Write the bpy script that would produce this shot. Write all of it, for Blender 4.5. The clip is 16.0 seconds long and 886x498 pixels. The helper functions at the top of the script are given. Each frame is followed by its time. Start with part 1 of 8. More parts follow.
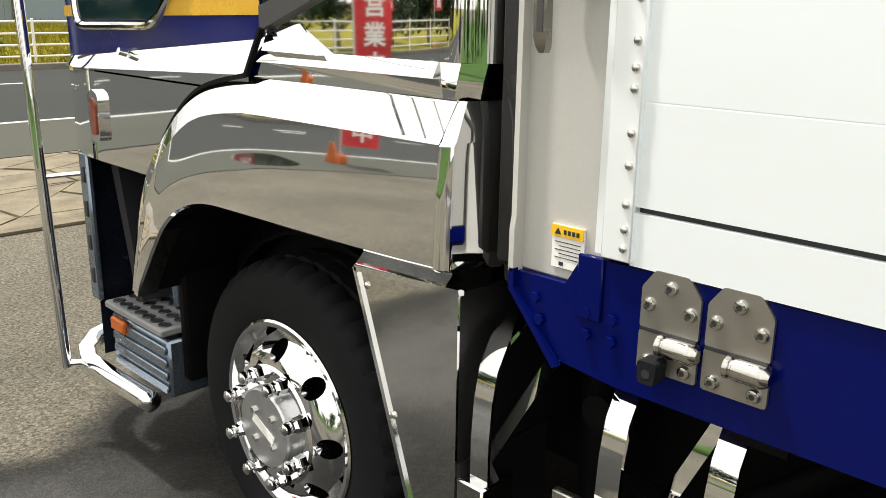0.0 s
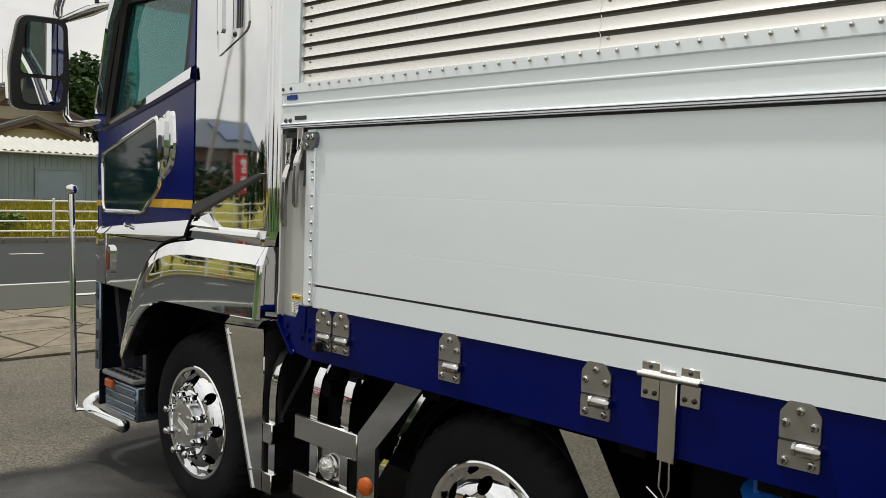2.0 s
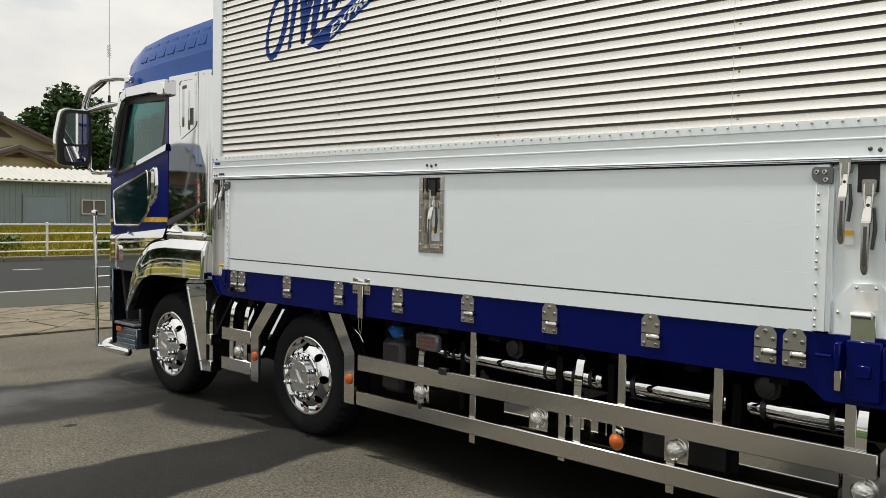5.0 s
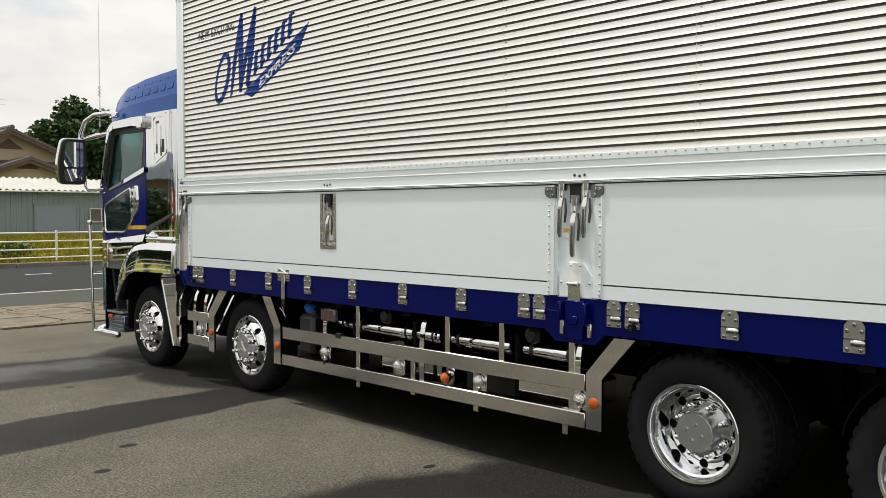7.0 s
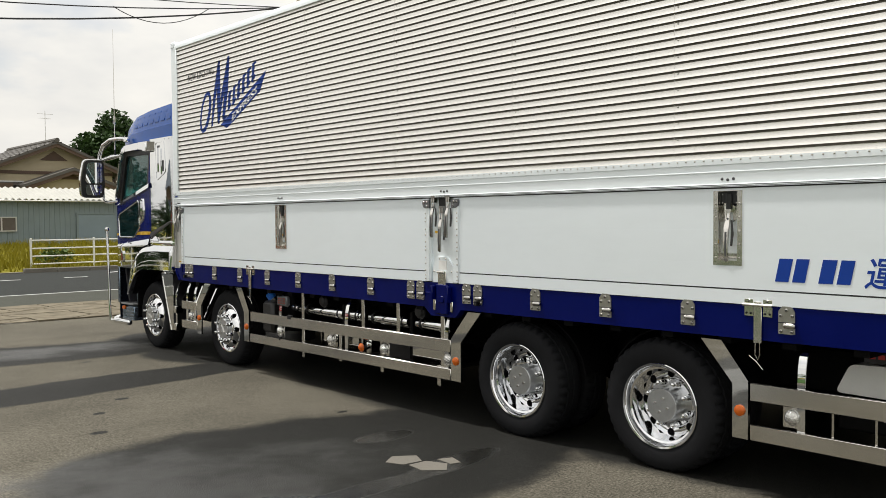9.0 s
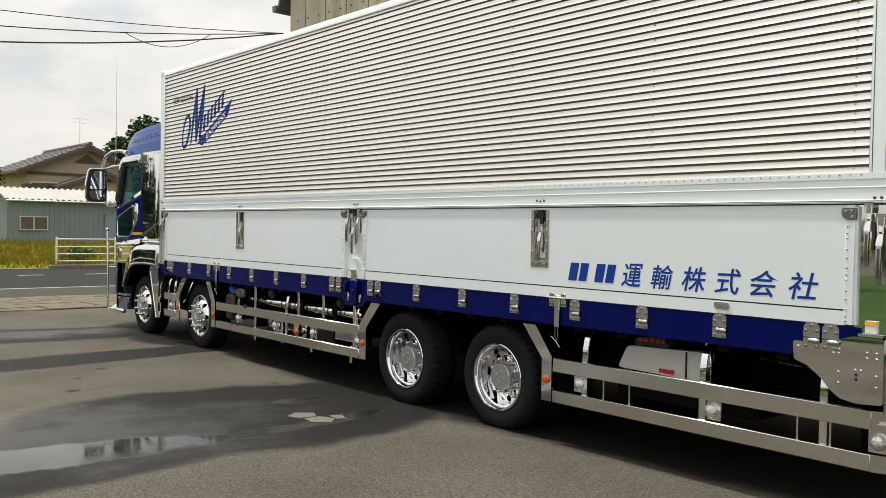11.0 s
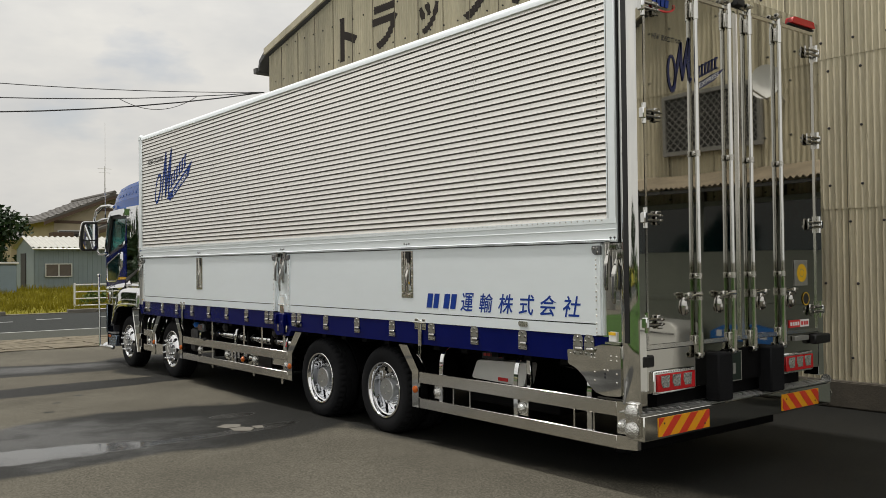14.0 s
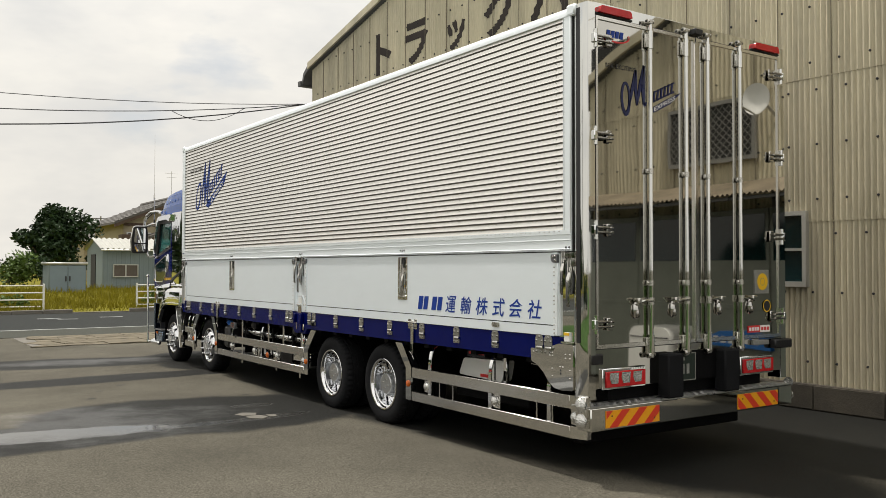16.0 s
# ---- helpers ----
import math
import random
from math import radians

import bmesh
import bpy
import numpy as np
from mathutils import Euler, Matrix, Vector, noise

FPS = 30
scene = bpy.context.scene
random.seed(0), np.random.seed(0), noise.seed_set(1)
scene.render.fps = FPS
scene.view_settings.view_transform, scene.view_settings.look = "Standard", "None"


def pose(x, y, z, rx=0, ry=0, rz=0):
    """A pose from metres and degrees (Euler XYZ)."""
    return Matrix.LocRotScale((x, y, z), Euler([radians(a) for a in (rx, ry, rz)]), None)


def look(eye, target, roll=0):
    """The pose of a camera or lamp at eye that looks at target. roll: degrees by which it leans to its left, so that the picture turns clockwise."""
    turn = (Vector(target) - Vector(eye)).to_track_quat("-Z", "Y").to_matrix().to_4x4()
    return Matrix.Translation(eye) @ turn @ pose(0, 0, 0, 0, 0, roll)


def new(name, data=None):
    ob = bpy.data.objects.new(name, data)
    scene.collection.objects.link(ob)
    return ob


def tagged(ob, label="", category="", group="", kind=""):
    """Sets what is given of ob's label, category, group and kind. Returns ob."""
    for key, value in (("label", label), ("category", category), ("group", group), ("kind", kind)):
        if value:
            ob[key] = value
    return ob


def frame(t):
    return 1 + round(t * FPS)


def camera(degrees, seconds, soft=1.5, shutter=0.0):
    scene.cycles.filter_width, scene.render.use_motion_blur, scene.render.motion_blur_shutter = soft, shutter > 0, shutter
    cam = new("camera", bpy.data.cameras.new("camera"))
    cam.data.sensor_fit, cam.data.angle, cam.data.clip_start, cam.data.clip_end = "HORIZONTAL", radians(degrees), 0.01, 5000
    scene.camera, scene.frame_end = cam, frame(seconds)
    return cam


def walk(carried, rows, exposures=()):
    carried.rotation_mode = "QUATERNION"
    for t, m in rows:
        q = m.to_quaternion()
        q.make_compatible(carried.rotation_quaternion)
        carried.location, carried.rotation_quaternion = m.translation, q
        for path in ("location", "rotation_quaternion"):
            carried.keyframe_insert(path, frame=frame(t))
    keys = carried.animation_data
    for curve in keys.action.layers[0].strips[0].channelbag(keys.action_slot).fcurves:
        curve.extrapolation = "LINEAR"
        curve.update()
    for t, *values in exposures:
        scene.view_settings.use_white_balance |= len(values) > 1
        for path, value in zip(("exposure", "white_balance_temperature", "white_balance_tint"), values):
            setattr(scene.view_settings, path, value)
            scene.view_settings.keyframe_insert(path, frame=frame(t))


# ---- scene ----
cam = camera(54.5, 16.0, soft=0.5)
PATH = [
    (0, (-1.024, 8.743, 1.437), (0.337, 10.104, 0.895), 0.8),
    (0.5, (-1.243, 8.271, 1.498), (0.125, 9.67, 1.085), 1.6),
    (1, (-1.392, 7.787, 1.499), (-0.024, 9.22, 1.225), 2.4),
    (1.5, (-1.645, 7.305, 1.525), (-0.261, 8.736, 1.332), 2.2),
    (2, (-1.887, 6.814, 1.521), (-0.482, 8.231, 1.392), 1.9),
    (2.5, (-2.188, 6.318, 1.548), (-0.762, 7.716, 1.443), 1.4),
    (3, (-2.441, 5.816, 1.552), (-1.002, 7.203, 1.468), 1.4),
    (3.5, (-2.676, 5.325, 1.552), (-1.236, 6.711, 1.465), 0.9),
    (4, (-2.918, 4.852, 1.53), (-1.478, 6.238, 1.442), 0.9),
    (6.5, (-3.98, 2.501, 1.541), (-2.556, 3.903, 1.461), 0.5),
    (7, (-4.071, 2.051, 1.568), (-2.65, 3.456, 1.487), 0.0),
    (7.5, (-4.241, 1.604, 1.549), (-2.826, 3.015, 1.476), 0.1),
    (8, (-4.304, 1.121, 1.535), (-2.906, 2.55, 1.468), -0.1),
    (8.5, (-4.415, 0.61, 1.571), (-3.043, 2.063, 1.501), -0.6),
    (11, (-4.693, -1.77, 1.569), (-3.392, -0.252, 1.523), 1.0),
    (11.5, (-4.721, -2.157, 1.588), (-3.413, -0.644, 1.565), 0.9),
    (12, (-4.717, -2.509, 1.614), (-3.399, -1.005, 1.616), 0.4),
    (12.5, (-4.731, -2.85, 1.626), (-3.412, -1.347, 1.66), 0.1),
    (13, (-4.686, -3.166, 1.632), (-3.379, -1.653, 1.688), -0.2),
    (13.5, (-4.629, -3.466, 1.628), (-3.349, -1.931, 1.679), -0.5),
    (14, (-4.64, -3.735, 1.601), (-3.393, -2.172, 1.637), -0.6),
    (14.5, (-4.597, -3.992, 1.583), (-3.382, -2.404, 1.609), -0.5),
    (15, (-4.544, -4.256, 1.591), (-3.358, -2.646, 1.61), -0.3),
    (15.5, (-4.527, -4.504, 1.586), (-3.374, -2.87, 1.617), -0.1),
    (16, (-4.52, -4.721, 1.602), (-3.392, -3.07, 1.65), 0.1),
]
walk(cam, [(t, look(eye, target, roll)) for t, eye, target, roll in PATH],
     exposures=[(0.0, 0.90, 6850, 10), (0.5, 0.54, 6850, 10), (1.0, 0.16, 6600, 10), (1.5, 0.05, 6560, 10), (3.5, 0.04, 6620, 10), (6.5, 0.19, 6620, 10), (7.5, 0.21, 6620, 10), (11.0, 0.20, 6650, 10), (11.5, 0.20, 6650, 10), (12.5, -0.04, 6620, 10), (13.5, -0.12, 6620, 10), (14.0, -0.13, 6640, 10), (15.0, 0.20, 6720, 10), (16.0, 0.12, 6760, 10)])

# ---- world, sun, exposure ----
SUN_EL, SUN_AZ = 65.5, 337.0      # height over the horizon; azimuth clockwise from +y
world = bpy.data.worlds.new("sky")
scene.world = world
world.use_nodes = True
wn, wl = world.node_tree.nodes, world.node_tree.links
for n in list(wn):
    wn.remove(n)


def wnode(kind, **values):
    n = wn.new(kind)
    for k, v in values.items():
        n.inputs[k].default_value = v
    return n


sky = wn.new("ShaderNodeTexSky")
sky.sky_type, sky.sun_disc = "NISHITA", False
sky.sun_elevation, sky.sun_rotation = radians(SUN_EL), radians(SUN_AZ)
sky.air_density, sky.dust_density = 1.0, 2.0
coord = wn.new("ShaderNodeTexCoord")
stretch = wn.new("ShaderNodeMapping")
stretch.inputs["Scale"].default_value = (1.0, 1.0, 2.6)
stretch.inputs["Location"].default_value = (0.35, 0.2, 0.1)
wl.new(coord.outputs["Generated"], stretch.inputs["Vector"])
puffs = wnode("ShaderNodeTexNoise", Scale=2.1, Detail=7.0, Roughness=0.52)
wl.new(stretch.outputs[0], puffs.inputs["Vector"])
cover = wn.new("ShaderNodeValToRGB")
cover.color_ramp.elements[0].position, cover.color_ramp.elements[1].position = 0.26, 0.40
wl.new(puffs.outputs["Fac"], cover.inputs["Fac"])
shade = wnode("ShaderNodeTexNoise", Scale=3.3, Detail=5.0, Roughness=0.6)
wl.new(stretch.outputs[0], shade.inputs["Vector"])
tone = wn.new("ShaderNodeValToRGB")
tone.color_ramp.elements[0].position, tone.color_ramp.elements[1].position = 0.32, 0.62
tone.color_ramp.elements[0].color = (7.6, 7.7, 7.7, 1)
tone.color_ramp.elements[1].color = (9.8, 9.65, 9.15, 1)
wl.new(shade.outputs["Fac"], tone.inputs["Fac"])
# clouds are brighter overhead than near the horizon
height = wn.new("ShaderNodeSeparateXYZ")
wl.new(coord.outputs["Generated"], height.inputs[0])
rise = wn.new("ShaderNodeMapRange")
rise.interpolation_type = "SMOOTHSTEP"
for k, v in (("From Min", 0.0), ("From Max", 0.60), ("To Min", 0.80), ("To Max", 1.16)):
    rise.inputs[k].default_value = v
wl.new(height.outputs["Z"], rise.inputs["Value"])
cloud = wn.new("ShaderNodeMix")
cloud.data_type, cloud.blend_type = "RGBA", "MULTIPLY"
cloud.inputs["Factor"].default_value = 1.0
wl.new(tone.outputs["Color"], cloud.inputs["A"])
wl.new(rise.outputs[0], cloud.inputs["B"])
blend = wn.new("ShaderNodeMix")
blend.data_type = "RGBA"
wl.new(cover.outputs["Color"], blend.inputs["Factor"])
wl.new(sky.outputs["Color"], blend.inputs["A"])
wl.new(cloud.outputs["Result"], blend.inputs["B"])
back = wnode("ShaderNodeBackground", Strength=0.10)
wl.new(blend.outputs["Result"], back.inputs["Color"])
wout = wn.new("ShaderNodeOutputWorld")
wl.new(back.outputs[0], wout.inputs["Surface"])

sun = new("sun", bpy.data.lights.new("sun", "SUN"))
sun.data.energy, sun.data.angle, sun.data.color = 3.2, radians(4.0), (1.0, 0.965, 0.91)
_el, _az = radians(SUN_EL), radians(SUN_AZ)
_to = Vector((math.sin(_az) * math.cos(_el), math.cos(_az) * math.cos(_el), math.sin(_el)))
sun.matrix_world = look(tuple(_to * 40), (0, 0, 0))

# ---- materials ----


def node(m, kind, **values):
    n = m.node_tree.nodes.new(kind)
    for k, v in values.items():
        n.inputs[k].default_value = v
    return n


def link(m, a, b):
    m.node_tree.links.new(a, b)


def surface(name, color, rough=0.5, metal=0.0, var=0.08, vscale=2.0, bump=0.0, bscale=150.0, rvar=0.06, stretch=(1, 1, 1), spec=0.5, coat=0.0, bdist=0.01):
    """A plain surface with a coarse and a fine variation in colour, gloss and relief."""
    m = bpy.data.materials.new(name)
    m.use_nodes = True
    p = m.node_tree.nodes["Principled BSDF"]
    p.inputs["Metallic"].default_value = metal
    p.inputs["Specular IOR Level"].default_value = spec
    p.inputs["Coat Weight"].default_value = coat
    tc = node(m, "ShaderNodeTexCoord")
    mp = node(m, "ShaderNodeMapping", Scale=stretch)
    link(m, tc.outputs["Object"], mp.inputs["Vector"])
    big = node(m, "ShaderNodeTexNoise", Scale=vscale, Detail=5.0, Roughness=0.6)
    fine = node(m, "ShaderNodeTexNoise", Scale=bscale, Detail=3.0, Roughness=0.6)
    link(m, mp.outputs[0], big.inputs["Vector"])
    link(m, mp.outputs[0], fine.inputs["Vector"])
    both = node(m, "ShaderNodeMath")
    both.operation = "ADD"
    half = node(m, "ShaderNodeMath")
    half.operation = "MULTIPLY"
    half.inputs[1].default_value = 0.4
    link(m, fine.outputs["Fac"], half.inputs[0])
    link(m, big.outputs["Fac"], both.inputs[0])
    link(m, half.outputs[0], both.inputs[1])
    ramp = node(m, "ShaderNodeValToRGB")
    ramp.color_ramp.elements[0].position, ramp.color_ramp.elements[1].position = 0.40, 1.0
    ramp.color_ramp.elements[0].color = (*[c * (1 - var) for c in color], 1)
    ramp.color_ramp.elements[1].color = (*[min(1, c * (1 + var)) for c in color], 1)
    link(m, both.outputs[0], ramp.inputs["Fac"])
    link(m, ramp.outputs["Color"], p.inputs["Base Color"])
    gloss = node(m, "ShaderNodeMapRange")
    gloss.inputs["From Min"].default_value, gloss.inputs["From Max"].default_value = 0.4, 1.0
    gloss.inputs["To Min"].default_value, gloss.inputs["To Max"].default_value = max(0.0, rough - rvar), min(1, rough + rvar)
    link(m, both.outputs[0], gloss.inputs["Value"])
    link(m, gloss.outputs[0], p.inputs["Roughness"])
    if bump:
        b = node(m, "ShaderNodeBump", Strength=bump, Distance=bdist)
        link(m, fine.outputs["Fac"], b.inputs["Height"])
        link(m, b.outputs[0], p.inputs["Normal"])
    return m


def waved(m, scale, strength, distance, stretch=(1, 1, 1)):
    """A slow, shallow unevenness, as of sheet metal."""
    p = m.node_tree.nodes["Principled BSDF"]
    tc = node(m, "ShaderNodeTexCoord")
    mp = node(m, "ShaderNodeMapping", Scale=stretch)
    link(m, tc.outputs["Object"], mp.inputs["Vector"])
    n = node(m, "ShaderNodeTexNoise", Scale=scale, Detail=1.0)
    link(m, mp.outputs[0], n.inputs["Vector"])
    b = node(m, "ShaderNodeBump", Strength=strength, Distance=distance)
    link(m, n.outputs["Fac"], b.inputs["Height"])
    link(m, b.outputs[0], p.inputs["Normal"])
    return m


def glassy(name, color, rough=0.02, weight=1.0, ior=1.45):
    m = bpy.data.materials.new(name)
    m.use_nodes = True
    p = m.node_tree.nodes["Principled BSDF"]
    p.inputs["Base Color"].default_value = (*color, 1)
    p.inputs["Roughness"].default_value = rough
    p.inputs["Transmission Weight"].default_value = weight
    p.inputs["IOR"].default_value = ior
    return m


CHROME = waved(surface("chrome", (0.79, 0.80, 0.81), 0.03, 1.0, 0.03, 3, rvar=0.015), 3.0, 0.025, 0.02)
MIRROR = waved(surface("mirror_stainless", (0.69, 0.69, 0.665), 0.03, 1.0, 0.05, 2, rvar=0.02), 1.6, 0.05, 0.03)
DOORMIRROR = waved(surface("polished_door_sheet", (0.54, 0.53, 0.495), 0.032, 1.0, 0.06, 2, rvar=0.02), 1.3, 0.09, 0.03)
STEEL = surface("satin_stainless", (0.69, 0.675, 0.64), 0.20, 1.0, 0.04, 3, bscale=20)
BRUSHED = surface("worn_stainless", (0.55, 0.535, 0.50), 0.27, 1.0, 0.09, 14, bump=0.02, bscale=200, rvar=0.06)
HINGE = surface("satin_hinge_plate", (0.42, 0.41, 0.38), 0.33, 0.9, 0.03, 3, bscale=20, rvar=0.03)
CHEEKGREY = surface("grey_cast_cheek", (0.16, 0.165, 0.175), 0.38, 0.7, 0.08, 12, bscale=30)
GRIP = surface("dull_lever_steel", (0.36, 0.35, 0.33), 0.24, 1.0, 0.10, 12, bscale=30)
LATCH = surface("polished_cast_steel", (0.50, 0.49, 0.47), 0.11, 1.0, 0.06, 8, bscale=30)
ALLOY = surface("polished_alloy_rim", (0.80, 0.81, 0.83), 0.07, 1.0, 0.03, 4, bscale=30, rvar=0.02)
ALU = surface("corrugated_aluminium", (0.815, 0.795, 0.755), 0.26, 0.90, 0.03, 0.8, bscale=6, rvar=0.04, stretch=(1, 0.25, 1))
SILVER = surface("anodised_panel", (0.81, 0.87, 0.91), 0.33, 0.18, 0.035, 0.9, bscale=12, rvar=0.05, stretch=(1, 0.3, 1), spec=0.3)
RAIL = surface("extruded_aluminium", (0.85, 0.905, 0.935), 0.40, 0.30, 0.05, 2.0, bscale=14, stretch=(1, 0.1, 1))
WHITE = surface("white_paint", (0.78, 0.78, 0.75), 0.42, 0.0, 0.06, 3.0, bump=0.03, bscale=120)
BLUE = surface("navy_paint", (0.0004, 0.0035, 0.080), 0.20, 0.0, 0.12, 4.0, bump=0.02, bscale=90, rvar=0.06, coat=0.0, spec=0.17)
POSTGREY = surface("grey_white_post_paint", (0.44, 0.44, 0.42), 0.45, 0.0, 0.08, 3.0)
TRIMGREY = surface("dark_grey_trim", (0.085, 0.085, 0.09), 0.35, 0.5, 0.1, 6.0)
CABBLUE = surface("cab_navy_paint", (0.002, 0.007, 0.115), 0.12, 0.0, 0.10, 4.0, rvar=0.04, coat=0.08, spec=0.32)
ROOFBLUE = surface("cab_blue_paint", (0.003, 0.056, 0.26), 0.20, 0.0, 0.10, 4.0, rvar=0.05, spec=0.2)
GOLD = surface("gold_band", (0.62, 0.36, 0.03), 0.25, 0.0, 0.06, 6.0)
BLACK = surface("black_plastic", (0.007, 0.007, 0.008), 0.45, 0.0, 0.2, 12.0, bump=0.1, bscale=200)
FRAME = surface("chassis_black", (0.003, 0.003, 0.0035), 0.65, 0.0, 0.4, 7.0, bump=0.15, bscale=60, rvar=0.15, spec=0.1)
RUBBER = surface("tyre_rubber", (0.010, 0.0105, 0.012), 0.72, 0.0, 0.3, 14.0, bump=0.2, bscale=220, rvar=0.1, spec=0.12)
DARKIN = surface("dark_interior", (0.02, 0.02, 0.02), 0.8, 0.0, 0.2, 4.0)
ORANGE = surface("amber_lens", (0.48, 0.095, 0.006), 0.12, 0.0, 0.15, 40.0, bump=0.3, bscale=260)
RED = surface("red_lens", (0.50, 0.012, 0.015), 0.12, 0.0, 0.15, 40.0, bump=0.2, bscale=260)
REDDOT = surface("dark_red_diode", (0.16, 0.03, 0.02), 0.2, 0.0, 0.1, 40.0)
LENS = surface("clear_lamp_lens", (0.62, 0.62, 0.60), 0.08, 0.85, 0.25, 70.0, bump=0.9, bscale=70)
SMOKE = surface("smoked_lamp_lens", (0.13, 0.135, 0.145), 0.08, 0.5, 0.2, 60.0, bump=0.3, bscale=120)
GLASS = glassy("tinted_glass", (0.16, 0.42, 0.41), 0.015, 0.92)
LOOKGLASS = surface("looking_glass", (0.82, 0.84, 0.84), 0.012, 1.0, 0.01, 3, rvar=0.005)
YELLOW = surface("yellow_sticker", (0.80, 0.48, 0.02), 0.4)
PAPER = surface("white_sticker", (0.80, 0.80, 0.78), 0.4)
INK = surface("dark_print", (0.02, 0.02, 0.025), 0.5)
BRANDBLUE = surface("blue_lettering", (0.006, 0.040, 0.270), 0.35, 0.0, 0.06, 8.0, spec=0.25)
LOGOBLUE = surface("blue_graphic_film", (0.010, 0.045, 0.24), 0.5, 0.0, 0.10, 8.0, spec=0.12)
REDPRINT = surface("red_print", (0.62, 0.03, 0.03), 0.4)
REFLEX_Y = surface("yellow_reflective_board", (0.82, 0.36, 0.01), 0.35, 0.0, 0.06, 60.0, bump=0.2, bscale=400)
REFLEX_R = surface("red_reflective_board", (0.66, 0.045, 0.02), 0.35, 0.0, 0.06, 60.0, bump=0.2, bscale=400)
SEAT = surface("dark_seat_cloth", (0.03, 0.03, 0.035), 0.9, 0.0, 0.2, 20.0)
BLUECAP = surface("blue_plastic_cap", (0.01, 0.12, 0.48), 0.35)
GREYSTEP = surface("grey_plastic_step", (0.22, 0.225, 0.23), 0.6, 0.0, 0.15, 20.0, bump=0.2, bscale=150)

# ---- mesh building ----


class Build:
    """Collects vertices and faces of one mesh."""

    def __init__(self):
        self.v, self.f, self.s, self.sharp = [], [], [], 38

    def add(self, verts, faces, smooth=False):
        n = len(self.v)
        self.v += [tuple(p) for p in verts]
        self.f += [tuple(i + n for i in f) for f in faces]
        self.s += [smooth] * len(faces)
        return self

    def box(self, x0, x1, y0, y1, z0, z1, c=0.0, m=None):
        """A box, its edges cut by c."""
        if c <= 0:
            vs = [(x, y, z) for x in (x0, x1) for y in (y0, y1) for z in (z0, z1)]
            fs = [(0, 1, 3, 2), (4, 6, 7, 5), (0, 4, 5, 1), (2, 3, 7, 6), (0, 2, 6, 4), (1, 5, 7, 3)]
        else:
            c = min(c, 0.45 * min(x1 - x0, y1 - y0, z1 - z0))
            lo, hi, vs, idx = (x0, y0, z0), (x1, y1, z1), [], {}
            for corner in range(8):
                bits = [(corner >> k) & 1 for k in range(3)]
                for axis in range(3):
                    p = [(hi[k] if bits[k] else lo[k]) for k in range(3)]
                    for k in range(3):
                        if k != axis:
                            p[k] += -c if bits[k] else c
                    idx[tuple(bits), axis] = len(vs)
                    vs.append(p)
            fs = []
            for axis in range(3):
                a, b = (axis + 1) % 3, (axis + 2) % 3
                for side in (0, 1):
                    loop = []
                    for u, w in ((0, 0), (1, 0), (1, 1), (0, 1)):
                        bits = [0, 0, 0]
                        bits[axis], bits[a], bits[b] = side, u, w
                        loop.append(idx[tuple(bits), axis])
                    fs.append(tuple(loop if side else loop[::-1]))
                for u in (0, 1):
                    for w in (0, 1):
                        e0, e1 = [0, 0, 0], [0, 0, 0]
                        e0[a] = e1[a] = u
                        e0[b] = e1[b] = w
                        e1[axis] = 1
                        q = (idx[tuple(e0), a], idx[tuple(e1), a], idx[tuple(e1), b], idx[tuple(e0), b])
                        fs.append(q if u == w else q[::-1])
            for corner in range(8):
                bits = tuple((corner >> k) & 1 for k in range(3))
                t = (idx[bits, 0], idx[bits, 1], idx[bits, 2])
                fs.append(t if sum(bits) % 2 else t[::-1])
        if m is not None:
            vs = [m @ Vector(p) for p in vs]
        return self.add(vs, fs)

    def prism(self, poly, a0, a1, axis="x", smooth=False):
        """A polygon, given in the two other axes (y,z / x,z / x,y), drawn out along an axis."""
        def put(p, a):
            return (a, p[0], p[1]) if axis == "x" else (p[0], a, p[1]) if axis == "y" else (p[0], p[1], a)
        n = len(poly)
        vs = [put(p, a0) for p in poly] + [put(p, a1) for p in poly]
        area = sum(poly[i][0] * poly[(i + 1) % n][1] - poly[(i + 1) % n][0] * poly[i][1] for i in range(n))
        flip = (area > 0) == (a1 > a0)
        if axis == "y":
            flip = not flip
        fs = [tuple(range(n)), tuple(range(2 * n - 1, n - 1, -1))]
        sides = [(i, i + n, (i + 1) % n + n, (i + 1) % n) for i in range(n)]
        if not flip:
            fs, sides = [f[::-1] for f in fs], [f[::-1] for f in sides]
        else:
            fs, sides = fs, sides
        self.add(vs, [f[::-1] for f in fs])
        k = len(self.v) - 2 * n
        self.f += [tuple(i + k for i in s[::-1]) for s in sides]
        self.s += [smooth] * n
        return self

    def ring(self, outer, inner, a0, a1, axis="x"):
        """A flat frame between two outlines of as many points, drawn out along an axis."""
        def put(p, a):
            return (a, p[0], p[1]) if axis == "x" else (p[0], a, p[1]) if axis == "y" else (p[0], p[1], a)
        n = len(outer)
        vs = [put(p, a) for a in (a0, a1) for loop in (outer, inner) for p in loop]
        fs = []
        for i in range(n):
            j = (i + 1) % n
            fs += [(i, j, n + j, n + i), (2 * n + j, 2 * n + i, 3 * n + i, 3 * n + j), (j, i, 2 * n + i, 2 * n + j), (n + i, n + j, 3 * n + j, 3 * n + i)]
        return self.add(vs, fs)

